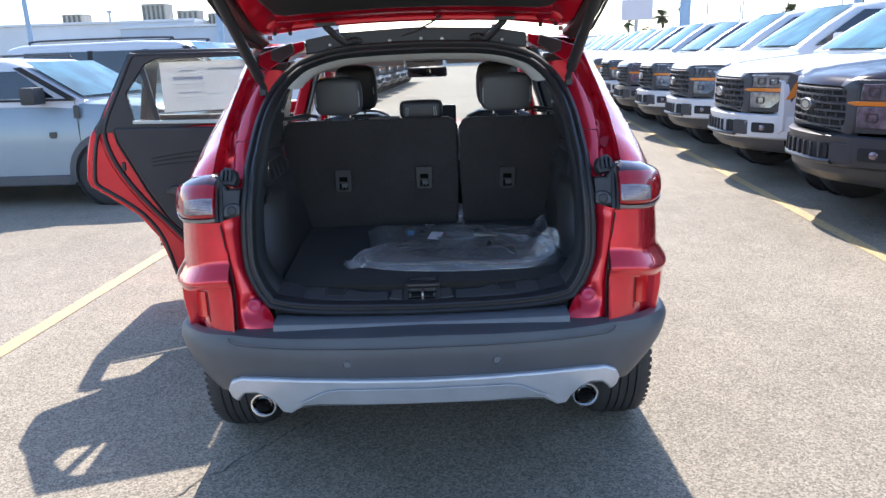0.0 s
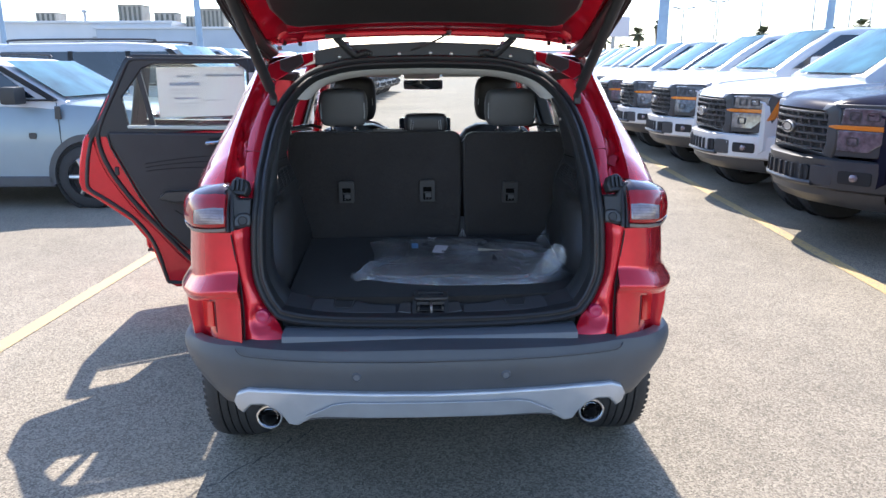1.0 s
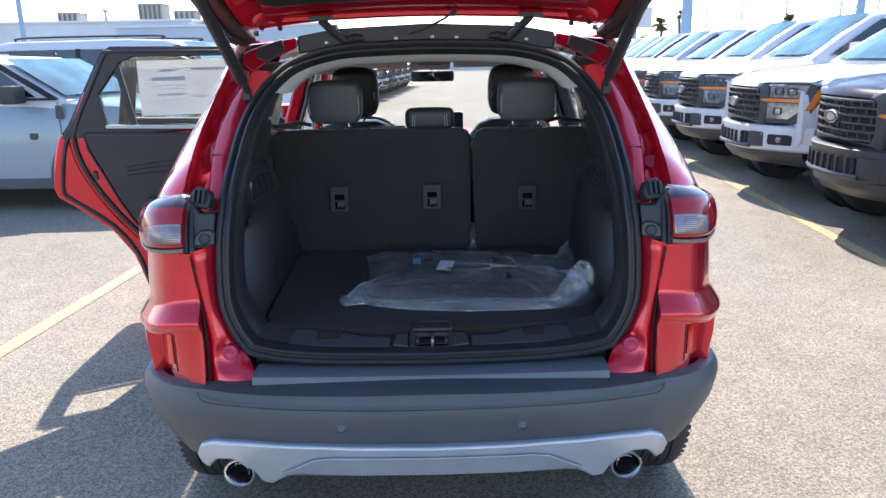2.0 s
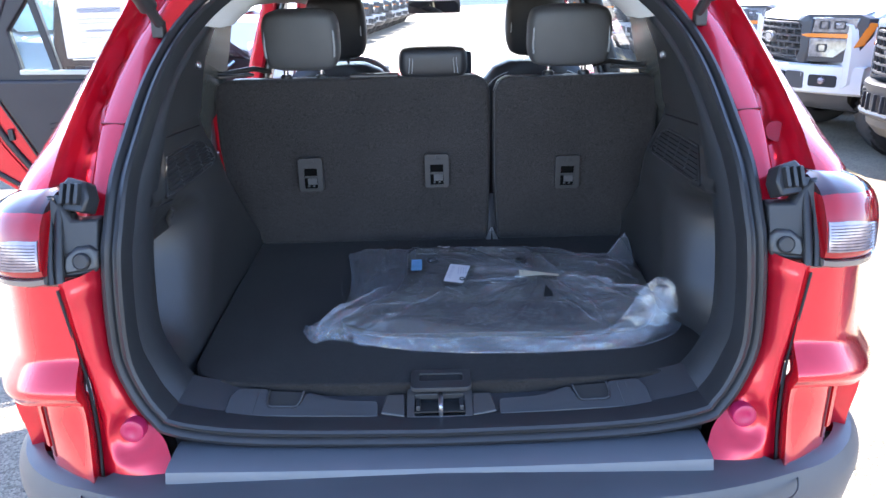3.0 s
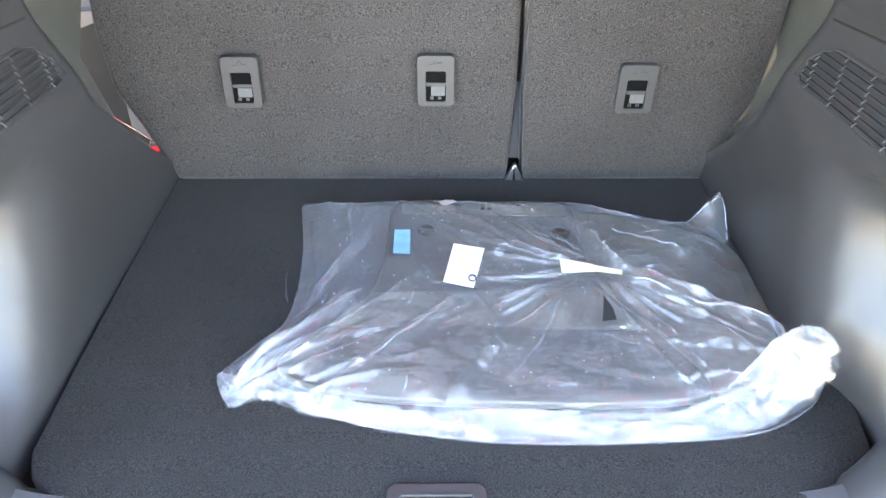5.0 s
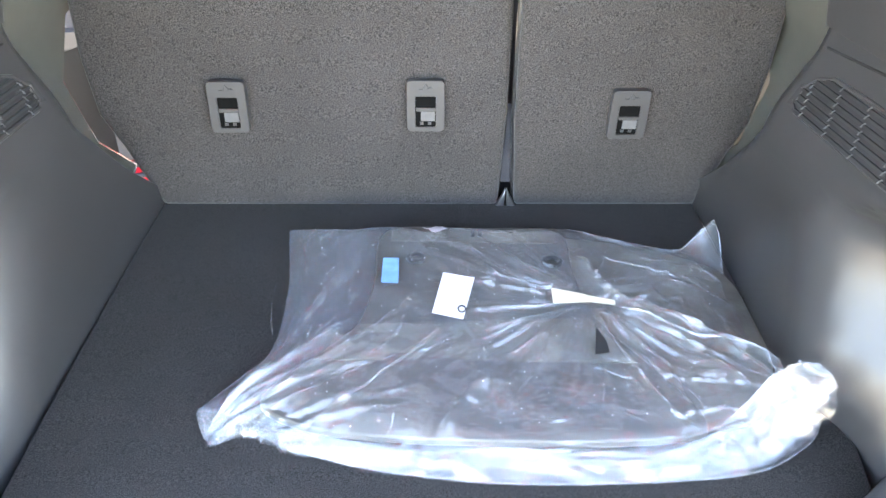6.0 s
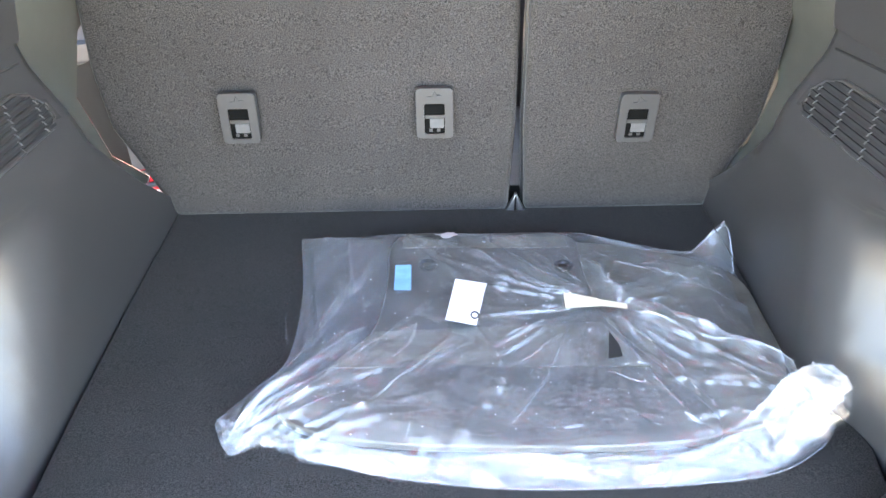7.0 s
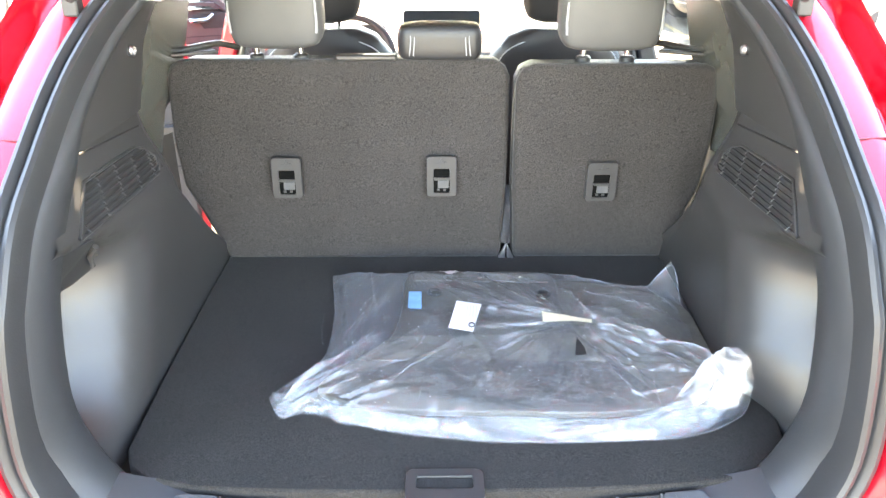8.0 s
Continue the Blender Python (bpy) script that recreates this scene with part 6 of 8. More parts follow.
def build_mats():
    shapes = (
        ("floor_mat", [(-.062, .718), (.09, .722), (.238, .712), (.245, .60), (.262, .47), (.345, .33), (.365, .275), (.33, .252), (.12, .238), (-.10, .262), (-.19, .292), (-.205, .325), (-.16, .38), (-.095, .452), (-.075, .56)],
         .012, .024, MAT_RUBBER, "black ribbed rubber floor mat inside a clear bag"),
        ("floor_mat", [(.16, .700), (.30, .705), (.44, .655), (.505, .60), (.51, .50), (.50, .40), (.46, .31), (.40, .28), (.24, .272), (.20, .35), (.18, .5)],
         .001, .010, MAT_PALE, "grey-black floor mat under another in a clear bag"),
    )
    for name, outline, h0, h1, m, label in shapes:
        bm = bmesh.new()
        dense = [(p.x, p.y) for p in spline([(u, v, 0) for u, v in outline], 4, True)]
        prism(bm, dense, lambda u, v, w: bag_point(u, v, w + .006 * math.sin(u * 14) * math.sin(v * 9)), h0, h1)
        tag = single(name, bm, m, label, "floor mat", group="floor mats in the bag", bevel=.003)
    # anchor eyelets and the paler heel field of the upper mat
    top = bpy.data.objects["floor_mat"]
    bm = bmesh.new()
    prism(bm, [(-.088, .455), (.25, .470), (.262, .442), (.30, .375), (-.15, .385)], lambda u, v, w: bag_point(u, v, w + .006 * math.sin(u * 14) * math.sin(v * 9)), .0245, .0265)
    part("heel_pad", bm, MAT_PALE, top, "paler worn-look heel pad", bevel=.001)
    bm = bmesh.new()
    prism(bm, [(-.052, .712), (.232, .706), (.234, .672), (-.054, .680)], lambda u, v, w: bag_point(u, v, w + .006 * math.sin(u * 14) * math.sin(v * 9)), .0245, .0262)
    part("front_band", bm, MAT_PALE, top, bevel=.001)
    for u, v in ((-.01, .625), (.215, .615)):
        bm = bmesh.new()
        lathe(bm, [(.016, .022), (.016, .027), (.012, .029), (.009, .027), (.009, .022)], Matrix.Translation(bag_point(u, v, .004)), 20)
        part("eyelet", bm, RUBBER, top)
    for k in range(2):
        bm = bmesh.new()
        box(bm, bag_point(.088 + .012 * k, .700, .0275), (.006, .016, .003))
        part("slot_mark", bm, RUBBER, top)
    # moulded nubs, in rows
    bm = bmesh.new()
    for i in range(26):
        for j in range(13):
            u, v = -.16 + .018 * i + (.009 if j % 2 else 0), .275 + .014 * j
            if v > .455 or u < -.19 + .9 * max(0, v - .33) or u > .34 - .8 * max(0, v - .29):
                continue
            vs = bmesh.ops.create_cone(bm, cap_ends=True, segments=5, radius1=.0010, radius2=.0004, depth=.0014, matrix=Matrix.Translation(bag_point(u, v, .0285 + .006 * math.sin(u * 14) * math.sin(v * 9))))
    tagged(part("nub", bm, BEZEL, top, smooth=0), kind="stuff")


build_mats()

# outline of the bag on the floor, anticlockwise from the back left corner
BAG = [(-.236, .722, 0), (-.237, .742, 0), (-.234, .746, 0), (-.215, .746, 0), (-.129, .748, 0), (-.066, .756, 0), (.10, .752, 0), (.252, .750, 0), (.312, .729, 0), (.444, .676, 0), (.495, .672, 0), (.505, .612, 0), (.500, .526, 0), (.498, .402, 0),
       (.530, .335, 0), (.522, .292, 0), (.480, .245, 0), (.377, .204, 0), (.128, .195, 0), (-.046, .216, 0), (-.149, .246, 0), (-.220, .276, 0), (-.259, .258, 0), (-.286, .297, 0), (-.285, .318, 0),
       (-.246, .375, 0), (-.214, .430, 0), (-.213, .57, 0)]
CREASES = [((-.265, .283), (-.107, .454), .016, .020), ((-.272, .269), (-.075, .690), .010, .011), ((-.146, .252), (.034, .449), .010, .009), ((.013, .229), (.102, .374), .011, .010), ((.102, .374), (.176, .424), .009, .009),
           ((.252, .483), (.332, .243), .013, .011), ((.265, .483), (.330, .38), .012, .010), ((.330, .38), (.345, .25), .010, .010), ((.291, .482), (.492, .345), .018, .014), ((.254, .605), (.300, .51), .016, .014),
           ((.300, .51), (.497, .351), .020, .016), ((-.068, .724), (.081, .532), .008, .007), ((.063, .719), (.239, .527), .008, .007), ((.134, .717), (.249, .534), .008, .007), ((.27, .70), (.36, .665), .012, .010),
           ((.36, .665), (.49, .66), .012, .010), ((.34, .61), (.49, .585), .010, .010), ((.38, .56), (.50, .52), .010, .010), ((-.21, .70), (-.17, .46), .010, .009), ((-.15, .73), (-.12, .52), .010, .009),
           ((.02, .72), (.16, .55), .005, .006), ((-.04, .70), (.05, .60), .005, .006), ((.17, .72), (.24, .60), .005, .006), ((-.20, .30), (-.02, .50), .006, .007), ((-.12, .26), (.06, .46), .005, .006),
           ((.05, .25), (.19, .47), .005, .006), ((.16, .25), (.24, .46), .005, .006), ((.22, .25), (.25, .40), .006, .006), ((.30, .62), (.44, .55), .006, .007), ((.34, .66), (.40, .56), .005, .006), ((.42, .65), (.48, .58), .006, .007),
           ((.33, .47), (.39, .38), .007, .007), ((.27, .36), (.33, .25), .006, .006), ((-.19, .72), (-.22, .52), .006, .006), ((-.10, .72), (-.15, .56), .006, .006), ((.24, .67), (.27, .56), .006, .006),
           ((-.235, .60), (-.215, .44), .008, .008), ((.20, .46), (.08, .25), .006, .008), ((.36, .43), (.42, .30), .009, .008), ((.41, .40), (.46, .31), .009, .008), ((.29, .40), (.36, .28), .008, .008)]



def more_creases():
    """Many small straight creases, most of them pointing at the pinched spots of the film."""
    rnd = random.Random(77)
    spots = ((.25, .50), (-.07, .77), (-.29, .26), (.48, .28), (.49, .67))
    out = []
    for k in range(120):
        u, v = rnd.uniform(-.22, .49), rnd.uniform(.24, .73)
        px, py = min(spots, key=lambda q: math.hypot(q[0] - u, q[1] - v) * rnd.uniform(.6, 1.5))
        a = math.atan2(v - py, u - px) + rnd.gauss(0, .22)
        ln = rnd.uniform(.02, .085)
        out.append(((u, v), (u + math.cos(a) * ln, v + math.sin(a) * ln), rnd.uniform(.003, .008), rnd.uniform(.003, .008)))
    return out


ALL_CREASES = CREASES + more_creases()


def crease_height(u, v):
    h = 0.0
    for (ax, ay), (bx, by), amp, wid in ALL_CREASES:
        if not (min(ax, bx) - .03 < u < max(ax, bx) + .03 and min(ay, by) - .03 < v < max(ay, by) + .03):
            continue
        dx, dy = bx - ax, by - ay
        l2 = dx * dx + dy * dy
        t = ((u - ax) * dx + (v - ay) * dy) / l2
        if t < -.05 or t > 1.05:
            continue
        t = min(max(t, 0), 1)
        side = ((u - ax) * dy - (v - ay) * dx) / math.sqrt(l2)
        d = math.hypot(u - ax - t * dx, v - ay - t * dy) / (wid * (1.25 if side > 0 else .55))
        if d < 1:
            h += .62 * amp * (1 - d) * min(1, 4 * min(t + .06, 1.06 - t))
    return h


def pleat(phase):
    """Straight-sided fold: 0 at the foot, 1 on the ridge."""
    return 1 - abs(2 * (phase - math.floor(phase)) - 1)


def crumple(u, v):
    """Flat facets between straight creases that run in a few directions, as stiff film takes them."""
    wu = .075 * noise.noise(Vector((u * 3.2, v * 3.2, 2.2)))
    wv = .075 * noise.noise(Vector((u * 3.2, v * 3.2, 7.9)))
    h = 0.0
    for k, (angle, freq, amp) in enumerate(((28, 11, .0060), (118, 8, .0045), (62, 17, .0032), (-34, 22, .0026))):
        c, s = math.cos(radians(angle)), math.sin(radians(angle))
        where = noise.noise(Vector((u * 5.5 + 11 * k, v * 5.5 - 7 * k, 3.0 + k)))
        h += amp * pleat(((u + wu) * c + (v + wv) * s) * freq + .35 * k) * ease(where, -.12, .30)
    return h


def sharp(n, width=3.0):
    return max(0, 1 - abs(n) * width) ** 1.5


def pull_folds(u, v, px, py, seed, reach):
    """Tension folds that run out from a pinched spot."""
    du, dv = u - px, v - py
    rho = math.hypot(du, dv)
    q = math.atan2(dv, du)
    n = noise.noise(Vector((math.cos(q) * 5.5, math.sin(q) * 5.5, seed + rho * 1.2)))
    return max(0, 1 - abs(n) * 4.5) * ease(rho, .01, .06) * (1 - ease(rho, reach * .4, reach))


def film_height(u, v, edge):
    n1 = noise.noise(Vector((u * 7 - v * 3, v * 5, 1.3)))
    h = .004 + .026 * ease(edge, 0, .20) + .006 * n1 * ease(edge, 0, .12)
    h += (crumple(u, v) + .006 * pull_folds(u, v, .25, .50, 2.0, .30) + .005 * pull_folds(u, v, -.07, .76, 5.0, .36) + .006 * pull_folds(u, v, -.29, .26, 8.0, .34)
          + .005 * pull_folds(u, v, .48, .28, 3.0, .30)) * ease(edge, 0, .08)
    h += crease_height(u, v) * ease(edge, .0, .05)
    h += .074 * max(0, 1 - math.hypot(u - .490, v - .666) / .050) ** 1.3
    h += .030 * max(0, 1 - math.hypot(u - .44, v - .30) / .12)
    return h


def build_bag():
    bag = thing("plastic_bag", "clear crumpled polythene bag with floor mats on the load floor", "plastic bag", at=(.12, .45, floor_z(.45)))
    ring = spline(BAG, 15, True)
    c = Vector((.12, .47, 0))
    rows = []
    for k in range(111):
        f = 1 - .985 * (k / 110)
        row = []
        for p in ring:
            wob = 1 + .010 * noise.noise(Vector((p.x * 30, p.y * 30, 3.3))) * f
            u, v = c.x + (p.x - c.x) * f * wob, c.y + (p.y - c.y) * f * wob
            row.append(bag_point(u, v, film_height(u, v, 1 - f)))
        rows.append(row)
    bm = bmesh.new()
    r = loft(bm, rows, closed=True)
    bm.faces.new(r[-1])
    tree = BVHTree.FromBMesh(bm)
    part("upper_film", bm, FILM, bag, "clear wrinkled upper film", smooth=9)

    def on_film(u, v, lift=.0012):
        hit = tree.ray_cast(Vector((u, v, 1.2)), Vector((0, 0, -1)))
        return (hit[0] if hit[0] else bag_point(u, v, .004)) + Vector((0, 0, lift))

    bm = bmesh.new()
    rows = [[bag_point(c.x + (p.x - c.x) * f, c.y + (p.y - c.y) * f, .001) for p in ring] for f in (1, .6, .2)]
    r = loft(bm, rows, closed=True)
    part("lower_film", bm, FILM, bag, "clear lower film")

    # doubled film along the folds: ribbons added to put in their bright streaks
    rnd = random.Random(21)

    def fold(pts, w, m=FILM_FOLD, side=-1):
        line = spline([(u, v, 0) for u, v in pts], 12)
        ph = rnd.uniform(0, 50)
        rows = []
        for i, p in enumerate(line):
            s = i / (len(line) - 1)
            ww = w * (.25 + .75 * math.sin(math.pi * min(1, s * .9 + .08))) * max(.12, .75 + 1.3 * noise.noise(Vector((p.x * 30, p.y * 30, ph))))
            q = line[min(i + 1, len(line) - 1)] - line[max(i - 1, 0)]
            n = Vector((-q.y, q.x, 0)).normalized() * side
            if n.y > 0 and side == -1:
                n = -n
            rows.append([on_film(p.x, p.y), on_film(p.x + n.x * ww * .5, p.y + n.y * ww * .5, .0022), on_film(p.x + n.x * ww, p.y + n.y * ww)])
        b = bmesh.new()
        loft(b, rows)
        part("fold", b, m, bag, smooth=20)

    for (a, b, amp, wid) in CREASES:
        k = rnd.uniform(-.008, .008)
        mid = ((a[0] + b[0]) / 2 + k, (a[1] + b[1]) / 2 - k)
        fold([a, mid, b], wid * rnd.uniform(.25, .5))
    fold([(-.272, .270), (-.225, .335), (-.165, .405), (-.105, .455)], .014)
    fold([(-.255, .262), (-.205, .318), (-.140, .385), (-.085, .430)], .010)
    fold([(-.262, .285), (-.215, .350), (-.160, .420), (-.120, .470)], .006)
    fold([(-.262, .275), (-.215, .330), (-.160, .395), (-.115, .440)], .007, FILM_WHITE)
    fold([(-.086, .690), (-.12, .58), (-.165, .47), (-.20, .42)], .012)
    fold([(.262, .478), (.31, .41), (.345, .33), (.36, .27)], .016)
    fold([(.30, .470), (.37, .405), (.44, .355), (.49, .335)], .012)
    fold([(.30, .500), (.38, .44), (.46, .38), (.50, .352)], .007, FILM_WHITE)
    for n in range(34):
        # short crinkles
        u, v = rnd.uniform(-.2, .47), rnd.uniform(.26, .70)
        if u < -.05 and v < .36:
            continue
        a = rnd.uniform(-1.1, 1.1) + (1.2 if u < .1 else -.7)
        l = rnd.uniform(.018, .05)
        fold([(u - math.cos(a) * l, v - math.sin(a) * l), (u + .004, v), (u + math.cos(a) * l, v + math.sin(a) * l)], rnd.uniform(.0025, .007))

    # welded rim round the outside
    bm = bmesh.new()
    rim = [bag_point(p.x, p.y, .005 + (.074 * max(0, 1 - math.hypot(p.x - .490, p.y - .666) / .050) ** 1.3)) for p in ring]
    tube(bm, rim + rim[:1], .0011, 5, False)
    part("welded_rim", bm, FILM_FOLD, bag)

    # folded open end, in front: a doubled, crumpled band with a ragged upper edge, standing up at its right end
    rnd = random.Random(8)
    lower = spline([(-.262, .256, 0), (-.222, .274, 0), (-.170, .250, 0), (-.106, .232, 0), (-.049, .216, 0), (.019, .208, 0), (.114, .201, 0), (.223, .200, 0), (.361, .206, 0), (.430, .224, 0), (.470, .230, 0), (.494, .236, 0)], 5)
    upper = spline([(-.284, .300, 0), (-.232, .292, 0), (-.177, .267, 0), (-.119, .256, 0), (-.077, .245, 0), (.010, .230, 0), (.089, .236, 0), (.224, .226, 0), (.330, .234, 0), (.385, .262, 0), (.425, .275, 0), (.452, .268, 0)], 5)
    n = len(lower)
    grid = []
    i = 0.0
    while i < n - 1:
        grid.append(i)
        i += rnd.choice((.5, .8, 1.1, 1.5, 2.0)) * (.8 if i > n * .72 else 1)
    grid.append(n - 1.001)
    rows = []
    for g in grid:
        k0 = int(g)
        a, b = lower[k0].lerp(lower[k0 + 1], g - k0), upper[k0].lerp(upper[k0 + 1], g - k0)
        e = g / (n - 1)
        stand = ease(e, .74, 1)
        row = []
        for k, t in enumerate((0, .22, .48, .74, .94, 1.0)):
            p = a + (b - a) * t
            h = .002 + (.013 + .034 * stand) * math.sin(math.pi * .5 * min(1, t * 1.2)) + stand * (.085 * e - .012 * t)
            if 0 < k < 4:
                h += rnd.uniform(-.009, .011)
                p = p + Vector((rnd.uniform(-.009, .009), rnd.uniform(-.004, .004), 0))
            elif k >= 4:
                h += .004 + .005 * noise.noise(Vector((p.x * 25, 3.0, 1.0)))
                p = p + (b - a).normalized() * (.004 * noise.noise(Vector((p.x * 40, 9.0, 2.0))))
            row.append(bag_point(p.x, p.y, max(.002, h)))
        rows.append(row)
    bm = bmesh.new()
    loft(bm, rows)
    for f in list(bm.faces):
        bmesh.ops.triangulate(bm, faces=[f], quad_method='FIXED' if rnd.random() < .5 else 'ALTERNATE')
    part("folded_end", bm, FILM_BAND, bag, "crinkled folded end of the bag with a ragged edge", smooth=0)
    # second, inner layer of the same end
    bm = bmesh.new()
    loft(bm, [[Vector(q) + Vector((rnd.uniform(-.010, .010), rnd.uniform(-.003, .003), -.002 - .5 * max(0, q[2] - floor_z(q[1]) - .004) * rnd.random())) for q in r[:5]] for r in rows])
    bmesh.ops.triangulate(bm, faces=bm.faces[:], quad_method='ALTERNATE')
    part("folded_end", bm, FILM_BAND, bag, "inner layer of the folded end", smooth=0)
    # pleats that cross the band from its seam to the floor edge
    for k in range(26):
        j = rnd.randrange(1, len(rows) - 4)
        up, dn = Vector(rows[j][4]), Vector(rows[j + rnd.choice((-1, 1, 2, 3))][rnd.choice((0, 1))])
        w = rnd.uniform(.0015, .0045)
        mid = (up + dn) / 2 + Vector((0, -.002, .006))
        bm = bmesh.new()
        loft(bm, [[q + Vector((-ww, 0, .0015)), q + Vector((0, -.001, .0045)), q + Vector((ww, 0, .0015))] for q, ww in ((up, w), (mid, w * .8), (dn, w * .3))])
        part("pleat", bm, FILM_FOLD, bag, smooth=0)
    bm = bmesh.new()
    tops = spline([r[-1] for r in rows], 6)
    seam = []
    for p in tops:
        p = p + Vector((0, rnd.uniform(-.0016, .0016), rnd.uniform(-.001, .002)))
        seam.append([p + Vector((0, -.0022 - rnd.uniform(0, .0025), -.001)), p + Vector((0, 0, .002)), p + Vector((0, .0015 + rnd.uniform(0, .0020), -.001))])
    loft(bm, seam)
    part("ragged_edge", bm, FILM_WHITE, bag, "white ragged edge", smooth=0)
    # turned-up corner at the end of the band: several layers
    bm = bmesh.new()
    m = int(len(rows) * .80)
    loft(bm, [[Vector(r[k]) + Vector((rnd.uniform(-.002, .002), -.003, .004 + rnd.uniform(-.002, .003))) for k in (1, 2, 3, 4, 5)] for r in rows[m:]])
    bmesh.ops.triangulate(bm, faces=bm.faces[:], quad_method='SHORT_EDGE')
    part("turned_up_corner", bm, FILM_WHITE, bag, "bright turned-up corner of many layers", smooth=0)
    # torn hole and small perforations
    bm = bmesh.new()
    hole = [(.251, .432), (.262, .410), (.262, .388), (.240, .380)]
    bm.faces.new([bm.verts.new(on_film(u, v, .004)) for u, v in hole])
    part("torn_hole", bm, SHADE_SOOT, bag, "dark torn hole")
    bm = bmesh.new()
    for k in range(150):
        u, v = rnd.uniform(-.17, .47), rnd.uniform(.26, .66)
        bmesh.ops.create_cone(bm, cap_ends=True, segments=5, radius1=.0008, radius2=.0004, depth=.0008, matrix=Matrix.Translation(on_film(u, v, .0006)))
    tagged(part("perforation", bm, PAPER_GREY, bag, smooth=0), kind="stuff")

    def sticker(name, pts, h, m, label, parent):
        b = bmesh.new()
        rows = []
        (x0, y0), (x1, y1), (x2, y2), (x3, y3) = pts
        for i in range(7):
            s = i / 6
            row = []
            for j in range(5):
                t = j / 4
                u = (x0 * (1 - s) + x1 * s) * (1 - t) + (x3 * (1 - s) + x2 * s) * t
                v = (y0 * (1 - s) + y1 * s) * (1 - t) + (y3 * (1 - s) + y2 * s) * t
                row.append(on_film(u, v, h) if h < .03 else bag_point(u, v, h))
            rows.append(row)
        loft(b, rows)
        return part(name, b, m, parent, label)

    def lay(pts, h):
        """The quad's corners, lifted clear of the film below it."""
        top = max(on_film(u, v, 0).z - floor_z(v) for u, v in pts)
        return top + h

    quad = [(.016, .462), (.061, .447), (.083, .548), (.034, .562)]
    h = lay(quad, .002)
    h = max(h, .045)
    tag = sticker("label", quad, h, PAPER, "white barcode label", bag)
    # barcode and lines as plain bars, round mark as a plain ring
    for k in range(9):
        v = .542 - .008 * k
        sticker("print_bar", [(.038 - .0016 * k, v), (.046 - .0016 * k, v), (.046 - .0016 * k, v + .004), (.038 - .0016 * k, v + .004)], h + .0012, PAPER_GREY, "", tag)
    for k in range(4):
        sticker("print_bar", [(.050 + .006 * k, .496 + .001 * k), (.0525 + .006 * k, .496), (.056 + .006 * k, .540), (.0535 + .006 * k, .540)], h + .0012, PAPER_GREY, "", tag)
    bm = bmesh.new()
    tube(bm, [bag_point(.060 + .0055 * math.cos(q), .470 + .0075 * math.sin(q), h + .001) for q in [2 * math.pi * k / 16 for k in range(17)]], .0012, 5, False)
    part("round_mark", bm, INK, tag)
    sticker("blue_label", [(-.063, .545), (-.036, .543), (-.037, .612), (-.063, .612)], lay([(-.066, .545), (-.036, .543), (-.037, .612), (-.063, .612)], .001), BLUE_TAG, "small blue label", bag)
    sticker("paper_scrap", [(.000, .708), (.017, .690), (.045, .704), (.031, .730)], .007, PAPER, "small white paper scrap", bag)
    quad = [(.198, .489), (.251, .492), (.250, .512), (.200, .528)]
    h = lay(quad, .002)
    sticker("tape", quad, h, TAPE, "strip of pale yellow tape", bag)
    sticker("tape", [(.248, .493), (.290, .484), (.292, .496), (.248, .510)], h + .0005, TAPE, "", bag)


build_bag()

# ---------------------------------------------------------------- parked pickup trucks
def hull(bm, stations, belly=True):
    """A closed body from cross rings: (x, z0, z1, half width low, half width high, corner)."""
    rings = []
    for x, z0, z1, w0, w1, c in stations:
        zm = z0 + (z1 - z0) * .55
        wm = max(w0, w1) if belly else (w0 + w1) / 2
        right = [(w0 - c, z0), (w0, z0 + c), (wm, zm), (w1 + (wm - w1) * .3, z1 - c * 1.4), (w1 - c * .25, z1 - c * .4), (w1 - c * 1.3, z1)]
        pts = right + [(0, z1 + .01)] + [(-y, z) for y, z in reversed(right)]
        rings.append([(x, y, z) for y, z in pts])
    loft(bm, rings, closed=True, caps=True)


def side_window(bm, pts, hw):
    """A pane standing 6 mm proud of the cab side; hw(z): half width at that height."""
    for s in (1, -1):
        prism(bm, pts, lambda u, v, w: (u, s * (hw(v) + .004 + w), v), 0, .004)


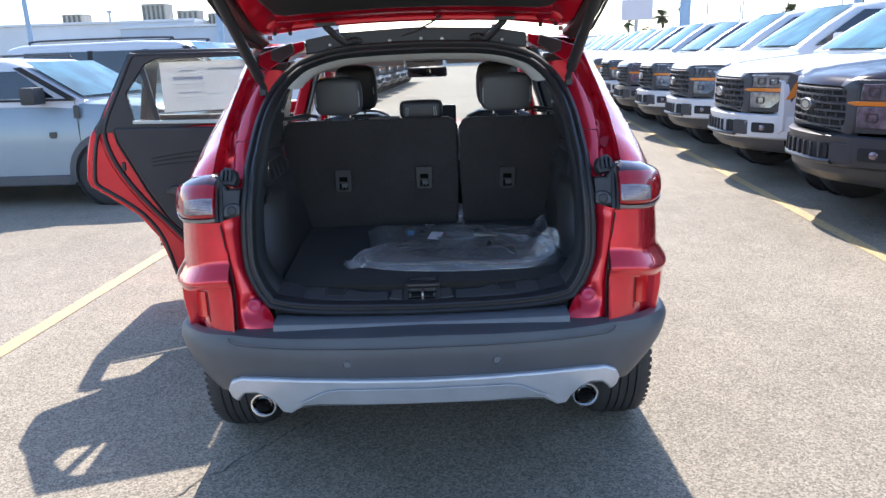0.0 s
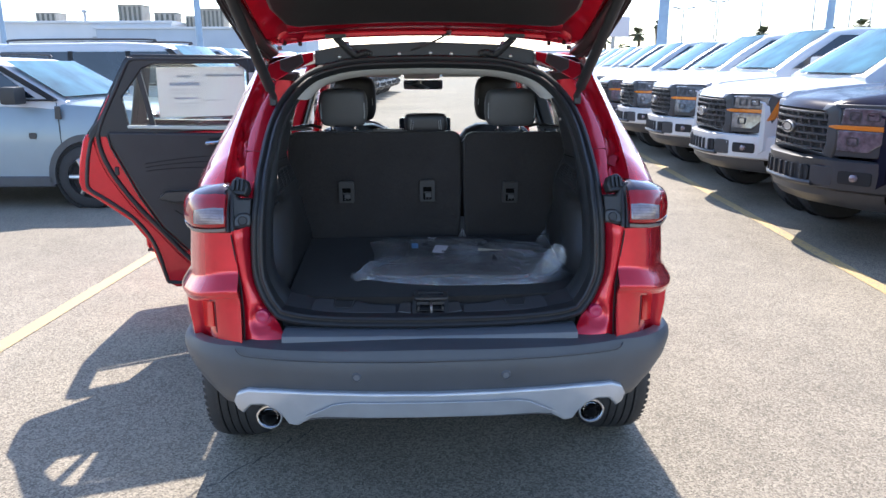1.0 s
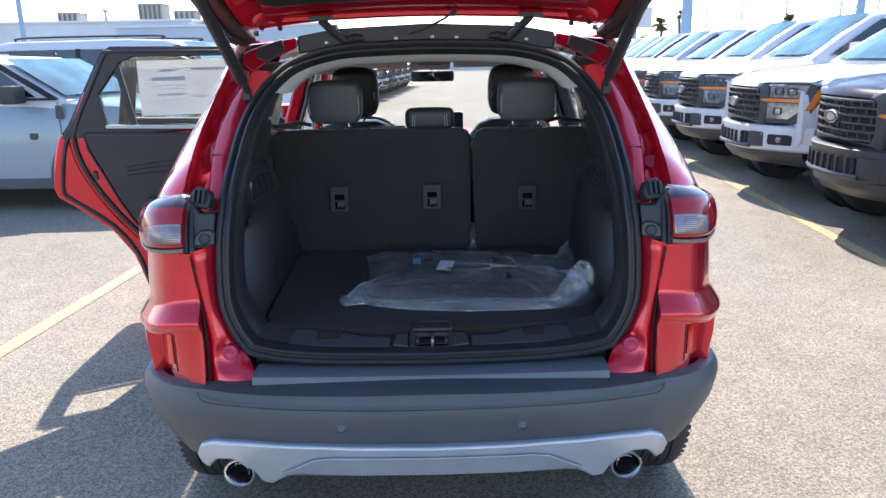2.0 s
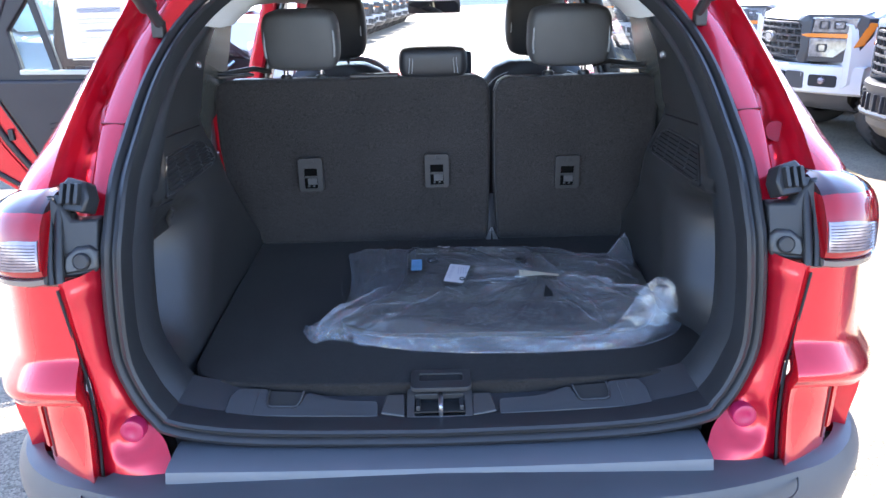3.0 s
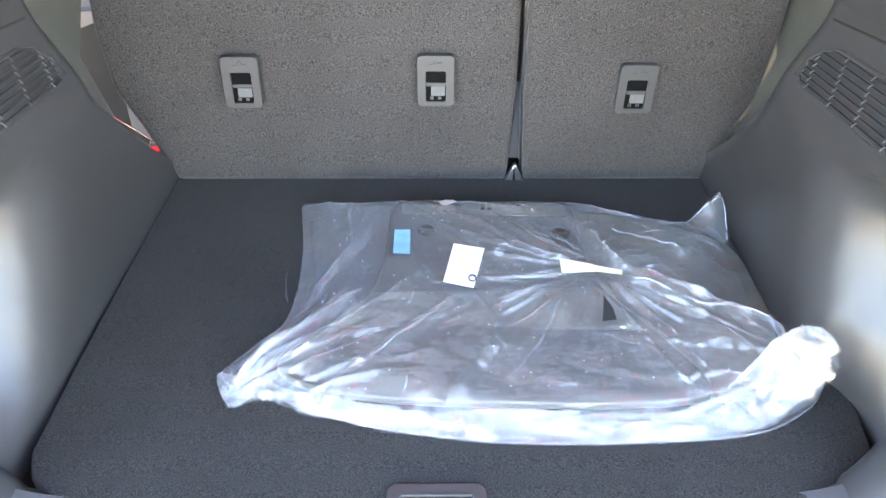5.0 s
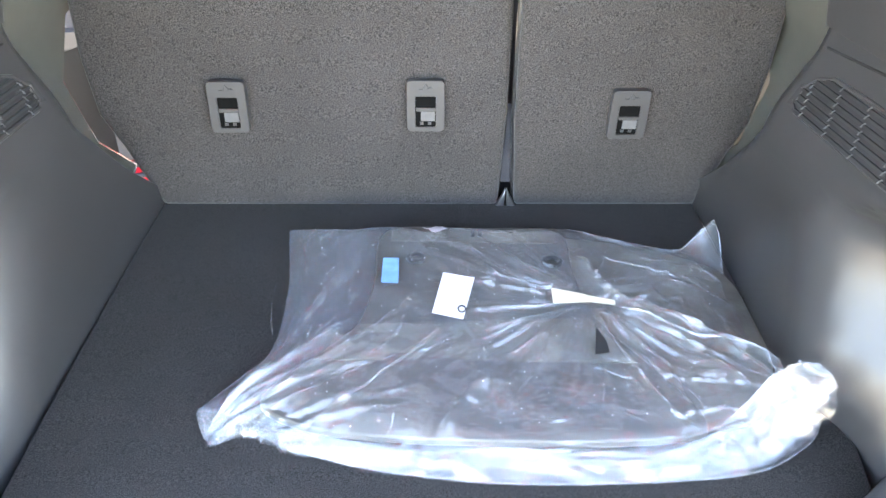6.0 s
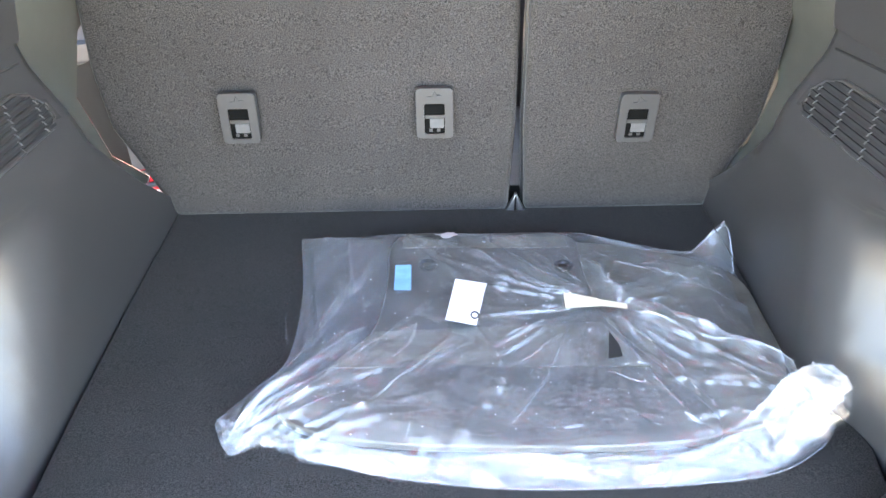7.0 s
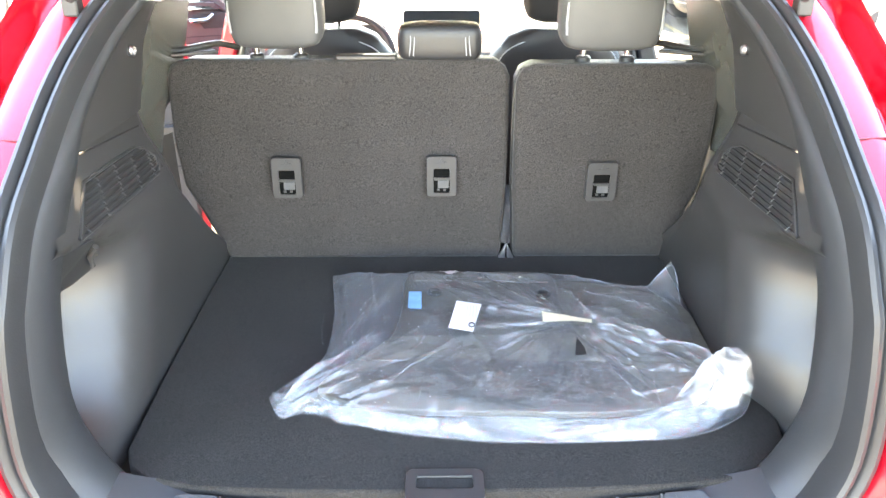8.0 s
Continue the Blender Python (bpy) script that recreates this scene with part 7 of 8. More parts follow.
def car_wheel(parent, x, y, z, r, width, side, rim_mat):
    n = 40
    prof = [(-.5, .66), (-.5, .88), (-.42, .975), (-.25, 1.0), (.25, 1.0), (.42, .975), (.5, .88), (.5, .66)]
    bm = bmesh.new()
    loft(bm, [[(x + rr * r * math.cos(a), y + u * width, z + rr * r * math.sin(a)) for u, rr in prof] for a in [2 * math.pi * j / n for j in range(n)]], wrap=True)
    for j in range(48):
        a = 2 * math.pi * j / 48
        for u0, u1 in ((-.52, -.25), (.25, .52)):
            vs = [bm.verts.new((x + rr * r * math.cos(a + da), y + u * width, z + rr * r * math.sin(a + da))) for da in (.01, .08) for u, rr in ((u0, .97 if u0 < 0 else 1.012), (u1, 1.012 if u0 < 0 else .97))]
            bm.faces.new((vs[0], vs[1], vs[3], vs[2]))
    w = part("wheel", bm, TYRE, parent, "black all-terrain tyre on an alloy wheel")
    m = Matrix.Translation((x, y + side * width * .36, z)) @ Matrix.Rotation(radians(-90 * side), 4, 'X')
    bm = bmesh.new()
    lathe(bm, [(r * .66, -.06), (r * .68, .02), (r * .63, .03), (r * .58, -.05)], m, 32)
    for k in range(6):
        a = 2 * math.pi * k / 6
        tube(bm, [m @ Vector((r * .1 * math.cos(a), r * .1 * math.sin(a), .01)), m @ Vector((r * .62 * math.cos(a), r * .62 * math.sin(a), .012))], [r * .10, r * .075], 8)
    lathe(bm, [(r * .17, -.03), (r * .17, .02), (.001, .025)], m, 16)
    part("rim", bm, rim_mat, w, "alloy rim")
    # Near-black disc closes the rim, painting the shade behind the spokes.
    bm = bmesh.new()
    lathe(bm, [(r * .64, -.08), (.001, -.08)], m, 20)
    part("brake_shadow", bm, SHADE_SOOT, w)


def build_truck(paint, face, bumper_mat, label, at, turn):
    """A full-size pickup, nose at the origin looking to -x."""
    tr = thing("pickup_truck", label, "pickup truck", group="row of parked pickup trucks")
    hwc = lambda z: interp(z, [1.35, 1.644, 1.84], [.955, .876, .842])
    bm = bmesh.new()
    hull(bm, [(.10, .58, 1.14, .93, .90, .05), (.30, .58, 1.22, .99, .95, .06), (.60, .60, 1.27, 1.0, .965, .06), (1.40, .60, 1.34, 1.0, .965, .06), (1.75, .42, 1.38, .985, .955, .05), (3.60, .42, 1.40, .985, .955, .05), (3.70, .42, 1.40, .985, .955, .05), (5.80, .46, 1.40, .985, .955, .05)])
    part("body", bm, paint, tr, "painted pickup body", smooth=40)
    # raised bonnet with shoulder creases
    bm = bmesh.new()
    rows = []
    for x, z, hw in ((.03, 1.165, .80), (.07, 1.215, .83), (.16, 1.245, .86), (.40, 1.285, .88), (.9, 1.325, .885), (1.45, 1.365, .88)):
        rows.append([(x + .06 * abs(u) ** 3, hw * u, z - .035 * abs(u) ** 4 + .022 * ease(abs(u), .52, .62) * (1 - ease(abs(u), .75, .95))) for u in (-1, -.97, -.85, -.72, -.60, -.52, -.3, 0, .3, .52, .60, .72, .85, .97, 1)])
    loft(bm, rows)
    part("bonnet", bm, paint, tr, smooth=40)
    # cab
    bm = bmesh.new()
    hull(bm, [(1.40, 1.28, 1.39, .955, .90, .03), (1.80, 1.30, 1.66, .955, .85, .05), (2.18, 1.30, 1.885, .955, .80, .06), (2.5, 1.30, 1.925, .955, .79, .06), (3.3, 1.30, 1.92, .955, .79, .06), (3.62, 1.30, 1.86, .955, .79, .06), (3.72, 1.30, 1.42, .955, .88, .04)], False)
    part("cab", bm, paint, tr, smooth=40)
    bm = bmesh.new()
    loft(bm, [[(1.46 + .76 * t - .08 * (1 - u * u) - .030, (.76 - .10 * t) * u, 1.395 + .485 * t + .030) for u in (-1, -.6, 0, .6, 1)] for t in (0, .33, .66, 1)])
    part("windscreen", bm, GLASS_CAR, tr, "blue-tinted sloping windscreen", smooth=60)
    for pts in ([(1.60, 1.415), (2.52, 1.40), (2.52, 1.83), (2.24, 1.83)], [(2.60, 1.40), (3.46, 1.40), (3.36, 1.80), (2.60, 1.83)]):
        for s in (1, -1):
            bm = bmesh.new()
            prism(bm, pts, lambda u, v, w: (u, s * (hwc(v) + .006 + w), v), 0, .004)
            part("side_window", bm, GLASS_SIDE, tr, smooth=0)
    for s in (1, -1):
        bm = bmesh.new()
        cushion(bm, (1.86, s * 1.12, 1.44), (.14, .20, .24), None, .4, 4)
        mr = part("door_mirror", bm, paint, tr, smooth=60)
        bm = bmesh.new()
        tube(bm, [(1.88, s * .95, 1.39), (1.87, s * 1.06, 1.38)], .025, 8)
        part("mirror_arm", bm, DARK_GRILLE, mr)
        # shut lines and handle on the cab side
        bm = bmesh.new()
        tube(bm, [(1.62, s * .985, .62), (1.60, s * .992, 1.0), (1.66, s * .972, 1.34)], .004, 5)
        part("shut_line", bm, SHADE_SOOT, tr)
        bm = bmesh.new()
        tube(bm, [(2.56, s * .985, .62), (2.56, s * .992, 1.0), (2.56, s * .965, 1.38)], .004, 5)
        part("shut_line", bm, SHADE_SOOT, tr)
        bm = bmesh.new()
        prism(bm, rrect(2.42, 1.24, .20, .035, .012), lambda u, v, w: (u, s * (.985 + w), v), 0, .03)
        part("door_handle", bm, paint, tr, bevel=.004)
        # wheel arches
        for ax in (.96, 4.62):
            bm = bmesh.new()
            rows = []
            for k in range(17):
                a = radians(-8 + 196 * k / 16)
                rows.append([(ax + .50 * math.cos(a), s * 1.008, .43 + .50 * math.sin(a)), (ax + .45 * math.cos(a), s * 1.012, .43 + .45 * math.sin(a)), (ax + .44 * math.cos(a), s * .99, .43 + .44 * math.sin(a))])
            loft(bm, rows)
            part("arch_lip", bm, paint, tr)
            # Flat near-black disc on the panel: the wheel arch's shade is painted on.
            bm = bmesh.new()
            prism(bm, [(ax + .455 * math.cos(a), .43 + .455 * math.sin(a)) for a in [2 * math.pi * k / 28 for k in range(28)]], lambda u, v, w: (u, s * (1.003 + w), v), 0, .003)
            part("arch_well", bm, SHADE_SOOT, tr, smooth=0)
            car_wheel(tr, ax, s * .92, .41, .41, .28, s, STEEL)
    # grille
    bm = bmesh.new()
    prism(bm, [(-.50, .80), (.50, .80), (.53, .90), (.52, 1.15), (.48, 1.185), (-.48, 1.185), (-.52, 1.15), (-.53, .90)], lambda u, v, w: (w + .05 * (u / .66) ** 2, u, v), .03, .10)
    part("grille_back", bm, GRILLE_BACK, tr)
    bm = bmesh.new()
    prism(bm, [(-.55, .77), (.55, .77), (.58, .90), (.58, 1.16), (.54, 1.215), (-.54, 1.215), (-.58, 1.16), (-.58, .90)], lambda u, v, w: (w + .05 * (u / .66) ** 2 - .02, u, v), .02, .09,
          ([(-.46, .82), (.46, .82), (.49, .90), (.48, 1.12), (.44, 1.155), (-.44, 1.155), (-.48, 1.12), (-.49, .90)],))
    gf = part("grille_frame", bm, face, tr, "grille surround", bevel=.012)
    for j, v in enumerate((.845, .905, .965, 1.025, 1.085, 1.135)):
        bm = bmesh.new()
        rows = []
        for k in range(13):
            u = -.485 + .97 * k / 12
            x = .05 * (u / .66) ** 2
            rows.append([(x + .028, u, v - .012), (x + .006, u, v - .007), (x + .006, u, v + .007), (x + .028, u, v + .012)])
        loft(bm, rows, closed=True, caps=True)
        part("grille_bar", bm, face, gf)
    for k in range(9):
        u = -.42 + .105 * k
        for j in range(5):
            bm = bmesh.new()
            v0 = .845 + .06 * j
            du = .028 if j % 2 else -.028
            x = .05 * (u / .66) ** 2
            tube(bm, [(x + .018, u + du, v0 + .006), (x + .012, u + du, v0 + .054)], .009, 6)
            part("grille_post", bm, face, gf)
    # oval badge, left plain
    bm = bmesh.new()
    ov = [(.115 * math.cos(a), 1.0 + .052 * math.sin(a)) for a in [2 * math.pi * k / 28 for k in range(28)]]
    prism(bm, ov, lambda u, v, w: (w, u, v), -.022, .02)
    bd = part("badge", bm, STEEL, gf, "plain silver oval badge", bevel=.005)
    bm = bmesh.new()
    prism(bm, [(u * .86, 1.0 + (v - 1.0) * .82) for u, v in ov], lambda u, v, w: (w, u, v), -.026, -.020, ([(u * .70, 1.0 + (v - 1.0) * .58) for u, v in ov],))
    part("badge_field", bm, BADGE if bumper_mat is not DARK_GRILLE else DARK_GRILLE, bd)
    for s in (1, -1):
        # headlamp
        f = lambda u, v, w: (.045 + .22 * max(0, (abs(u) - .60)) ** 1.5 * 2.4 + w, s * u, v)
        lamp_outline = [(.53, .80), (.84, .81), (.945, .91), (.975, 1.18), (.91, 1.215), (.53, 1.215)]
        bm = bmesh.new()
        prism(bm, lamp_outline, f, .0, .08)
        hl = part("headlamp", bm, DARK_GRILLE, tr, "dark headlamp housing with an amber bar", bevel=.006)
        for pts in ([(.60, 1.062), (.905, 1.062), (.925, 1.185), (.62, 1.185)], [(.59, .85), (.80, .85), (.885, .94), (.897, 1.012), (.59, 1.012)]):
            bm = bmesh.new()
            prism(bm, pts, f, -.012, .004)
            part("lamp_glass", bm, LAMP_GLASS, hl, bevel=.006)
        bm = bmesh.new()
        prism(bm, [(.50, 1.030), (.57, 1.018), (.905, 1.016), (.912, 1.056), (.57, 1.052), (.50, 1.042)], f, -.018, .004)
        part("amber_bar", bm, AMBER, hl, "amber daylight bar", bevel=.004)
        bm = bmesh.new()
        prism(bm, [(.925, .94), (.945, .96), (.975, 1.14), (.960, 1.15)], lambda u, v, w: (.13 + (u - .925) * 2.2 + w, s * (u + .012), v), -.03, .0)
        part("side_marker", bm, AMBER, hl, bevel=.003)
        for u, v in ((.70, 1.125), (.81, 1.125), (.70, .93)):
            bm = bmesh.new()
            prism(bm, rrect(u, v, .075, .070, .015), f, -.014, -.011, (rrect(u, v, .058, .052, .012),))
            part("projector", bm, BEZEL, hl)
    # bumper, valance, fog lamps
    def bx(u):
        return -.035 + .20 * (abs(u) / 1.0) ** 2.6

    bm = bmesh.new()
    rows = []
    for k in range(25):
        u = -1.0 + 2.0 * k / 24
        notch = .03 * ease(.58 - abs(u), 0, .06)
        rows.append([(bx(u) + .10, u, .78), (bx(u) + .03, u, .785), (bx(u) - .005, u, .770), (bx(u) - .012 + notch, u, .70), (bx(u) - .01 + notch, u, .60), (bx(u) + notch * .5, u, .545), (bx(u) + .03, u, .525), (bx(u) + .15, u, .52)])
    loft(bm, rows)
    bp = part("front_bumper", bm, bumper_mat, tr, "deep front bumper", smooth=40)
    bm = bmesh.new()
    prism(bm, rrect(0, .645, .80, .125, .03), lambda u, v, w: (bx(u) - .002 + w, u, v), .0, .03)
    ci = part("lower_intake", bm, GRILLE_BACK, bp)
    for k in range(7):
        bm = bmesh.new()
        u = -.33 + .11 * k
        box(bm, (bx(u) - .002, u, .645), (.03, .018, .12))
        part("intake_rib", bm, DARK_GRILLE, ci, bevel=.004)
    bm = bmesh.new()
    tube(bm, [(bx(u) - .005, u, .565) for u in (-.45, -.3, -.1, .1, .3, .45)], .022, 8)
    part("intake_lip", bm, DARK_GRILLE, bp)
    for s in (1, -1):
        bm = bmesh.new()
        prism(bm, rrect(s * .52, .64, .18, .15, .02), lambda u, v, w: (bx(u) + w, u, v), -.012, .03)
        part("tow_cover", bm, DARK_GRILLE, bp, bevel=.006)
        bm = bmesh.new()
        prism(bm, rrect(s * .755, .645, .20, .105, .02), lambda u, v, w: (bx(u) - .016 + w, u, v), -.002, .02)
        fg = part("fog_lamp", bm, GRILLE_BACK, bp, "black fog lamp bezel", bevel=.005)
        bm = bmesh.new()
        lathe(bm, [(.030, .01), (.030, -.004), (.022, -.010), (.001, -.012)], look((bx(.755) - .02, s * .755, .645), (bx(.755) - 1, s * .755, .645)), 18)
        part("fog_lens", bm, CLEAR_LENS, fg)
    bm = bmesh.new()
    rows = []
    for k in range(17):
        u = -.90 + 1.80 * k / 16
        rows.append([(bx(u) + .04, u, .53), (bx(u) + .05, u, .47), (bx(u) + .13, u, .39), (bx(u) + .24, u, .37)])
    loft(bm, rows)
    part("valance", bm, DARK_GRILLE, tr, "dark plastic air dam")
    bm = bmesh.new()
    box(bm, (2.9, 0, .44), (5.0, 1.5, .16))
    part("chassis", bm, SHADE_SOOT, tr)
    bm = bmesh.new()
    box(bm, (2.45, -.98, .40), (2.2, .10, .05))
    part("side_step", bm, DARK_GRILLE, tr, bevel=.01)
    # the nose sweeps back towards its corners
    for ob in tr.children_recursive:
        for v in ob.data.vertices:
            if v.co.x < .70 and ob.name.split(".")[0] not in ("wheel", "rim", "brake_shadow"):
                v.co.x += .44 * max(0, abs(v.co.y) - .18) ** 1.6 * (1 - ease(v.co.x, .25, .70))
    tr.matrix_basis = Matrix.Translation(at) @ Matrix.Rotation(radians(turn), 4, 'Z') @ Matrix.Diagonal((1.0, .965, 1.03, 1))
    return tr


def build_trucks():
    spots = []
    y, step, turn = 4.18, 2.205, -3
    for k in range(18):
        spots.append((3.325 + interp(y, [4.18, 6.385, 46], [0, .076, 2.50]), y, G))
        y += step
    scale = Matrix.Diagonal((1.0, .965, 1.03, 1))
    black = build_truck(BLACK_PAINT, DARK_GRILLE, DARK_GRILLE, "black pickup truck with a charcoal grille in a parked row", spots[0], turn)
    white = build_truck(WHITE_PAINT, DARK_GRILLE, WHITE_PAINT, "white pickup truck with a dark mesh grille in a parked row", spots[1], turn)
    grey = build_truck(GREY_PAINT, DARK_GRILLE, GREY_PAINT, "grey pickup truck in a parked row", spots[4], turn)
    kinds = [None, None, white, white, None, white, grey, white, white, grey, white, white, grey, white, white, grey, white, white]
    for k, src in enumerate(kinds):
        if src is not None:
            copy_thing(src, Matrix.Translation(spots[k]) @ Matrix.Rotation(radians(turn + (k % 3 - 1) * .5), 4, 'Z') @ scale)
    # one more behind the first, out of view, for reflections
    copy_thing(grey, Matrix.Translation((3.26, 1.975, G)) @ Matrix.Rotation(radians(turn), 4, 'Z') @ scale)
    # left row beyond the near cars, noses to the lane
    y = 14.2
    for k in range(11):
        src = (white, white, grey, white)[k % 4]
        copy_thing(src, Matrix.Translation((-3.25 + .070 * (y - 6.9), y, G)) @ Matrix.Rotation(radians(177), 4, 'Z'))
        y += 2.55


build_trucks()

# ---------------------------------------------------------------- parked wagons on the left
def build_wagon(name, paint, roof_paint, label, at, turn, dims):
    """An upright estate car, nose at the origin looking to -x. dims: length, half width, height, bonnet height, bonnet length."""
    L, W, Hh, hb, lb = dims
    car = thing(name, label, "car", group="parked cars beside the lane")
    fx, rx, wr = .85, L - .85, .36
    hw = lambda z: interp(z, [hb - .02, (hb - .08 + Hh) / 2, Hh - .085], [W - .04, W - .10, W - .125])
    bm = bmesh.new()
    hull(bm, [(.0, .45, hb - .22, W - .20, W - .22, .05), (.10, .35, hb - .10, W - .06, W - .08, .06), (.45, .30, hb - .02, W, W - .05, .07), (lb, .30, hb + .02, W, W - .05, .06), (L - .35, .30, hb + .06, W, W - .05, .06), (L - .06, .34, hb + .04, W - .05, W - .08, .06), (L, .45, hb, W - .10, W - .12, .05)])
    part("body", bm, paint, car, smooth=40)
    bm = bmesh.new()
    hull(bm, [(lb - .05, hb - .10, hb + .03, W - .04, W - .08, .03), (lb + .30, hb - .08, hb + (Hh - hb) * .45, W - .04, W - .11, .05), (lb + .62, hb - .08, Hh - .10, W - .04, W - .16, .06), (lb + .85, hb - .08, Hh - .03, W - .04, W - .17, .06), (lb + 1.5, hb - .08, Hh, W - .04, W - .17, .06), (L - .45, hb - .08, Hh - .02, W - .04, W - .17, .06), (L - .22, hb - .08, Hh - .07, W - .04, W - .17, .06), (L - .05, hb - .08, hb + .06, W - .05, W - .10, .04)], False)
    part("cabin", bm, roof_paint, car, smooth=40)
    bm = bmesh.new()
    loft(bm, [[(lb - .02 + .66 * t - .05 * (1 - u * u) - .012, (W - .10 - .09 * t) * u, hb + .045 + (Hh - hb - .13) * t + .036) for u in (-1, -.6, 0, .6, 1)] for t in (0, .33, .66, 1)])
    part("windscreen", bm, GLASS_CAR, car, "blue-tinted windscreen", smooth=60)
    x0 = lb + .28
    cuts = ((x0, lb + 1.28), (lb + 1.36, lb + 2.2), (lb + 2.28, L - .42))
    for s in (1, -1):
        for j, (a, b) in enumerate(cuts):
            top = Hh - .15
            pts = [(a, hb + .07), (b, hb + .07), (b - (.10 if j == 2 else 0), top), (a + (.42 if j == 0 else 0), top)]
            bm = bmesh.new()
            prism(bm, pts, lambda u, v, w: (u, s * (hw(v) + .004 + w), v), 0, .006)
            part("side_window", bm, GLASS_SIDE, car, "dark side window", smooth=0)
        for ax in (fx, rx):
            bm = bmesh.new()
            rows = []
            for k in range(17):
                a = radians(-12 + 204 * k / 16)
                rows.append([(ax + .475 * math.cos(a), s * (W + .004), wr + .475 * math.sin(a)), (ax + .47 * math.cos(a), s * (W + .02), wr + .47 * math.sin(a)), (ax + .40 * math.cos(a), s * (W + .02), wr + .40 * math.sin(a)), (ax + .39 * math.cos(a), s * (W - .02), wr + .39 * math.sin(a))])
            loft(bm, rows)
            part("arch_cladding", bm, BUMPER, car, "black plastic wheel arch cladding")
            # Dark disc over the body side paints in the shade round the wheel.
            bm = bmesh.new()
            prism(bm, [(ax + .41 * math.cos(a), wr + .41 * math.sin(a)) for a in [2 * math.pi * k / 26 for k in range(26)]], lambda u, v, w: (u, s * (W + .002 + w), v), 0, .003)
            part("arch_well", bm, SHADE_SOOT, car, smooth=0)
            car_wheel(car, ax, s * (W - .06), wr, wr, .235, s, STEEL)
        bm = bmesh.new()
        prism(bm, [(fx + .42, .24), (rx - .42, .24), (rx - .42, .36), (fx + .42, .36)], lambda u, v, w: (u, s * (W - .04 + w), v), 0, .06)
        part("side_skirt", bm, BUMPER, car, "black plastic side skirt", bevel=.015)
        for xs in (lb + .02, lb + 1.32, lb + 2.24):
            bm = bmesh.new()
            tube(bm, [(xs, s * (W + .001), .38), (xs, s * (W + .003), .7), (xs + .01, s * (W - .02), hb + .02)], .004, 5)
            part("shut_line", bm, SHADE_SOOT, car)
        for xs in (lb + 1.10, lb + 2.05):
            bm = bmesh.new()
            prism(bm, rrect(xs, hb - .10, .20, .032, .01), lambda u, v, w: (u, s * (W + w), v), -.01, .03)
            part("door_handle", bm, paint, car, bevel=.004)
        bm = bmesh.new()
        cushion(bm, (lb + .42, s * (W + .12), hb + .10), (.17, .22, .19), None, .55, 5)
        part("door_mirror", bm, TRIM_DARK if paint is BLUE_PAINT else paint, car, "door mirror", smooth=60)
        bm = bmesh.new()
        prism(bm, [(lb + .02, hb + .045), (lb + .13, hb + .045), (lb + .74, Hh - .115), (lb + .64, Hh - .105)], lambda u, v, w: (u, s * (hw(v) - .004 + w), v), 0, .014)
        part("windscreen_pillar", bm, GRILLE_BACK, car, bevel=.004)
        for xs in (lb + 1.28, lb + 2.20):
            bm = bmesh.new()
            prism(bm, [(xs, hb + .06), (xs + .08, hb + .06), (xs + .08, Hh - .14), (xs, Hh - .14)], lambda u, v, w: (u, s * (hw(v) + w), v), 0, .012)
            part("door_pillar", bm, GRILLE_BACK, car, bevel=.003)
        bm = bmesh.new()
        tube(bm, [(lb + .03, s * (W - .03), hb + .045), (lb + 1.3, s * (W - .03), hb + .05), (L - .45, s * (W - .03), hb + .055)], .012, 6)
        part("belt_moulding", bm, GRILLE_BACK, car)
        bm = bmesh.new()
        prism(bm, [(lb - .02, hb - .16), (lb + .05, hb - .16), (lb + .04, hb - .02), (lb - .02, hb - .02)], lambda u, v, w: (u, s * (W + .001 + w), v), 0, .012)
        part("wing_vent", bm, DARK_GRILLE, car, bevel=.003)
        bm = bmesh.new()
        prism(bm, [(lb + .30, hb - .38), (lb + .36, hb - .38), (lb + .375, hb - .35), (lb + .365, hb - .31), (lb + .29, hb - .31), (lb + .285, hb - .35)], lambda u, v, w: (u, s * (W + .004 + w), v), 0, .006)
        part("side_badge", bm, DARK_GRILLE, car, "small shield badge")
        bm = bmesh.new()
        tube(bm, spline([(lb + .95, s * (W - .20), Hh - .01), (lb + 1.05, s * (W - .20), Hh + .035), (L - .8, s * (W - .20), Hh + .035), (L - .6, s * (W - .20), Hh - .02)], 4), .016, 8)
        part("roof_rail", bm, DARK_GRILLE, car)
        bm = bmesh.new()
        prism(bm, rrect(s * (W - .26), hb - .30, .30, .16, .04), lambda u, v, w: (.03 + .25 * max(0, abs(u) - W + .3) + w, u, v), -.01, .06)
        part("headlamp", bm, LAMP_GLASS, car, bevel=.01)
    bm = bmesh.new()
    prism(bm, rrect(0, hb - .30, 2 * (W - .42), .20, .03), lambda u, v, w: (-.005 + w, u, v), 0, .06)
    part("grille", bm, DARK_GRILLE, car, bevel=.01)
    bm = bmesh.new()
    rows = [[(.10 + .25 * abs(u) ** 4, W * .96 * u, z) for z in (.30, .45, .60)] for u in (-1, -.8, -.4, 0, .4, .8, 1)]
    for r in rows:
        r[0] = (r[0][0] + .05, r[0][1], r[0][2])
    loft(bm, [[(x - .14, y, z) for x, y, z in r] for r in rows])
    part("front_bumper", bm, BUMPER, car)
    bm = bmesh.new()
    box(bm, (L / 2, 0, .34), (L - .8, 2 * W - .5, .14))
    part("underbody", bm, SHADE_SOOT, car)
    car.matrix_basis = Matrix.Translation(at) @ Matrix.Rotation(radians(turn), 4, 'Z')
    return car


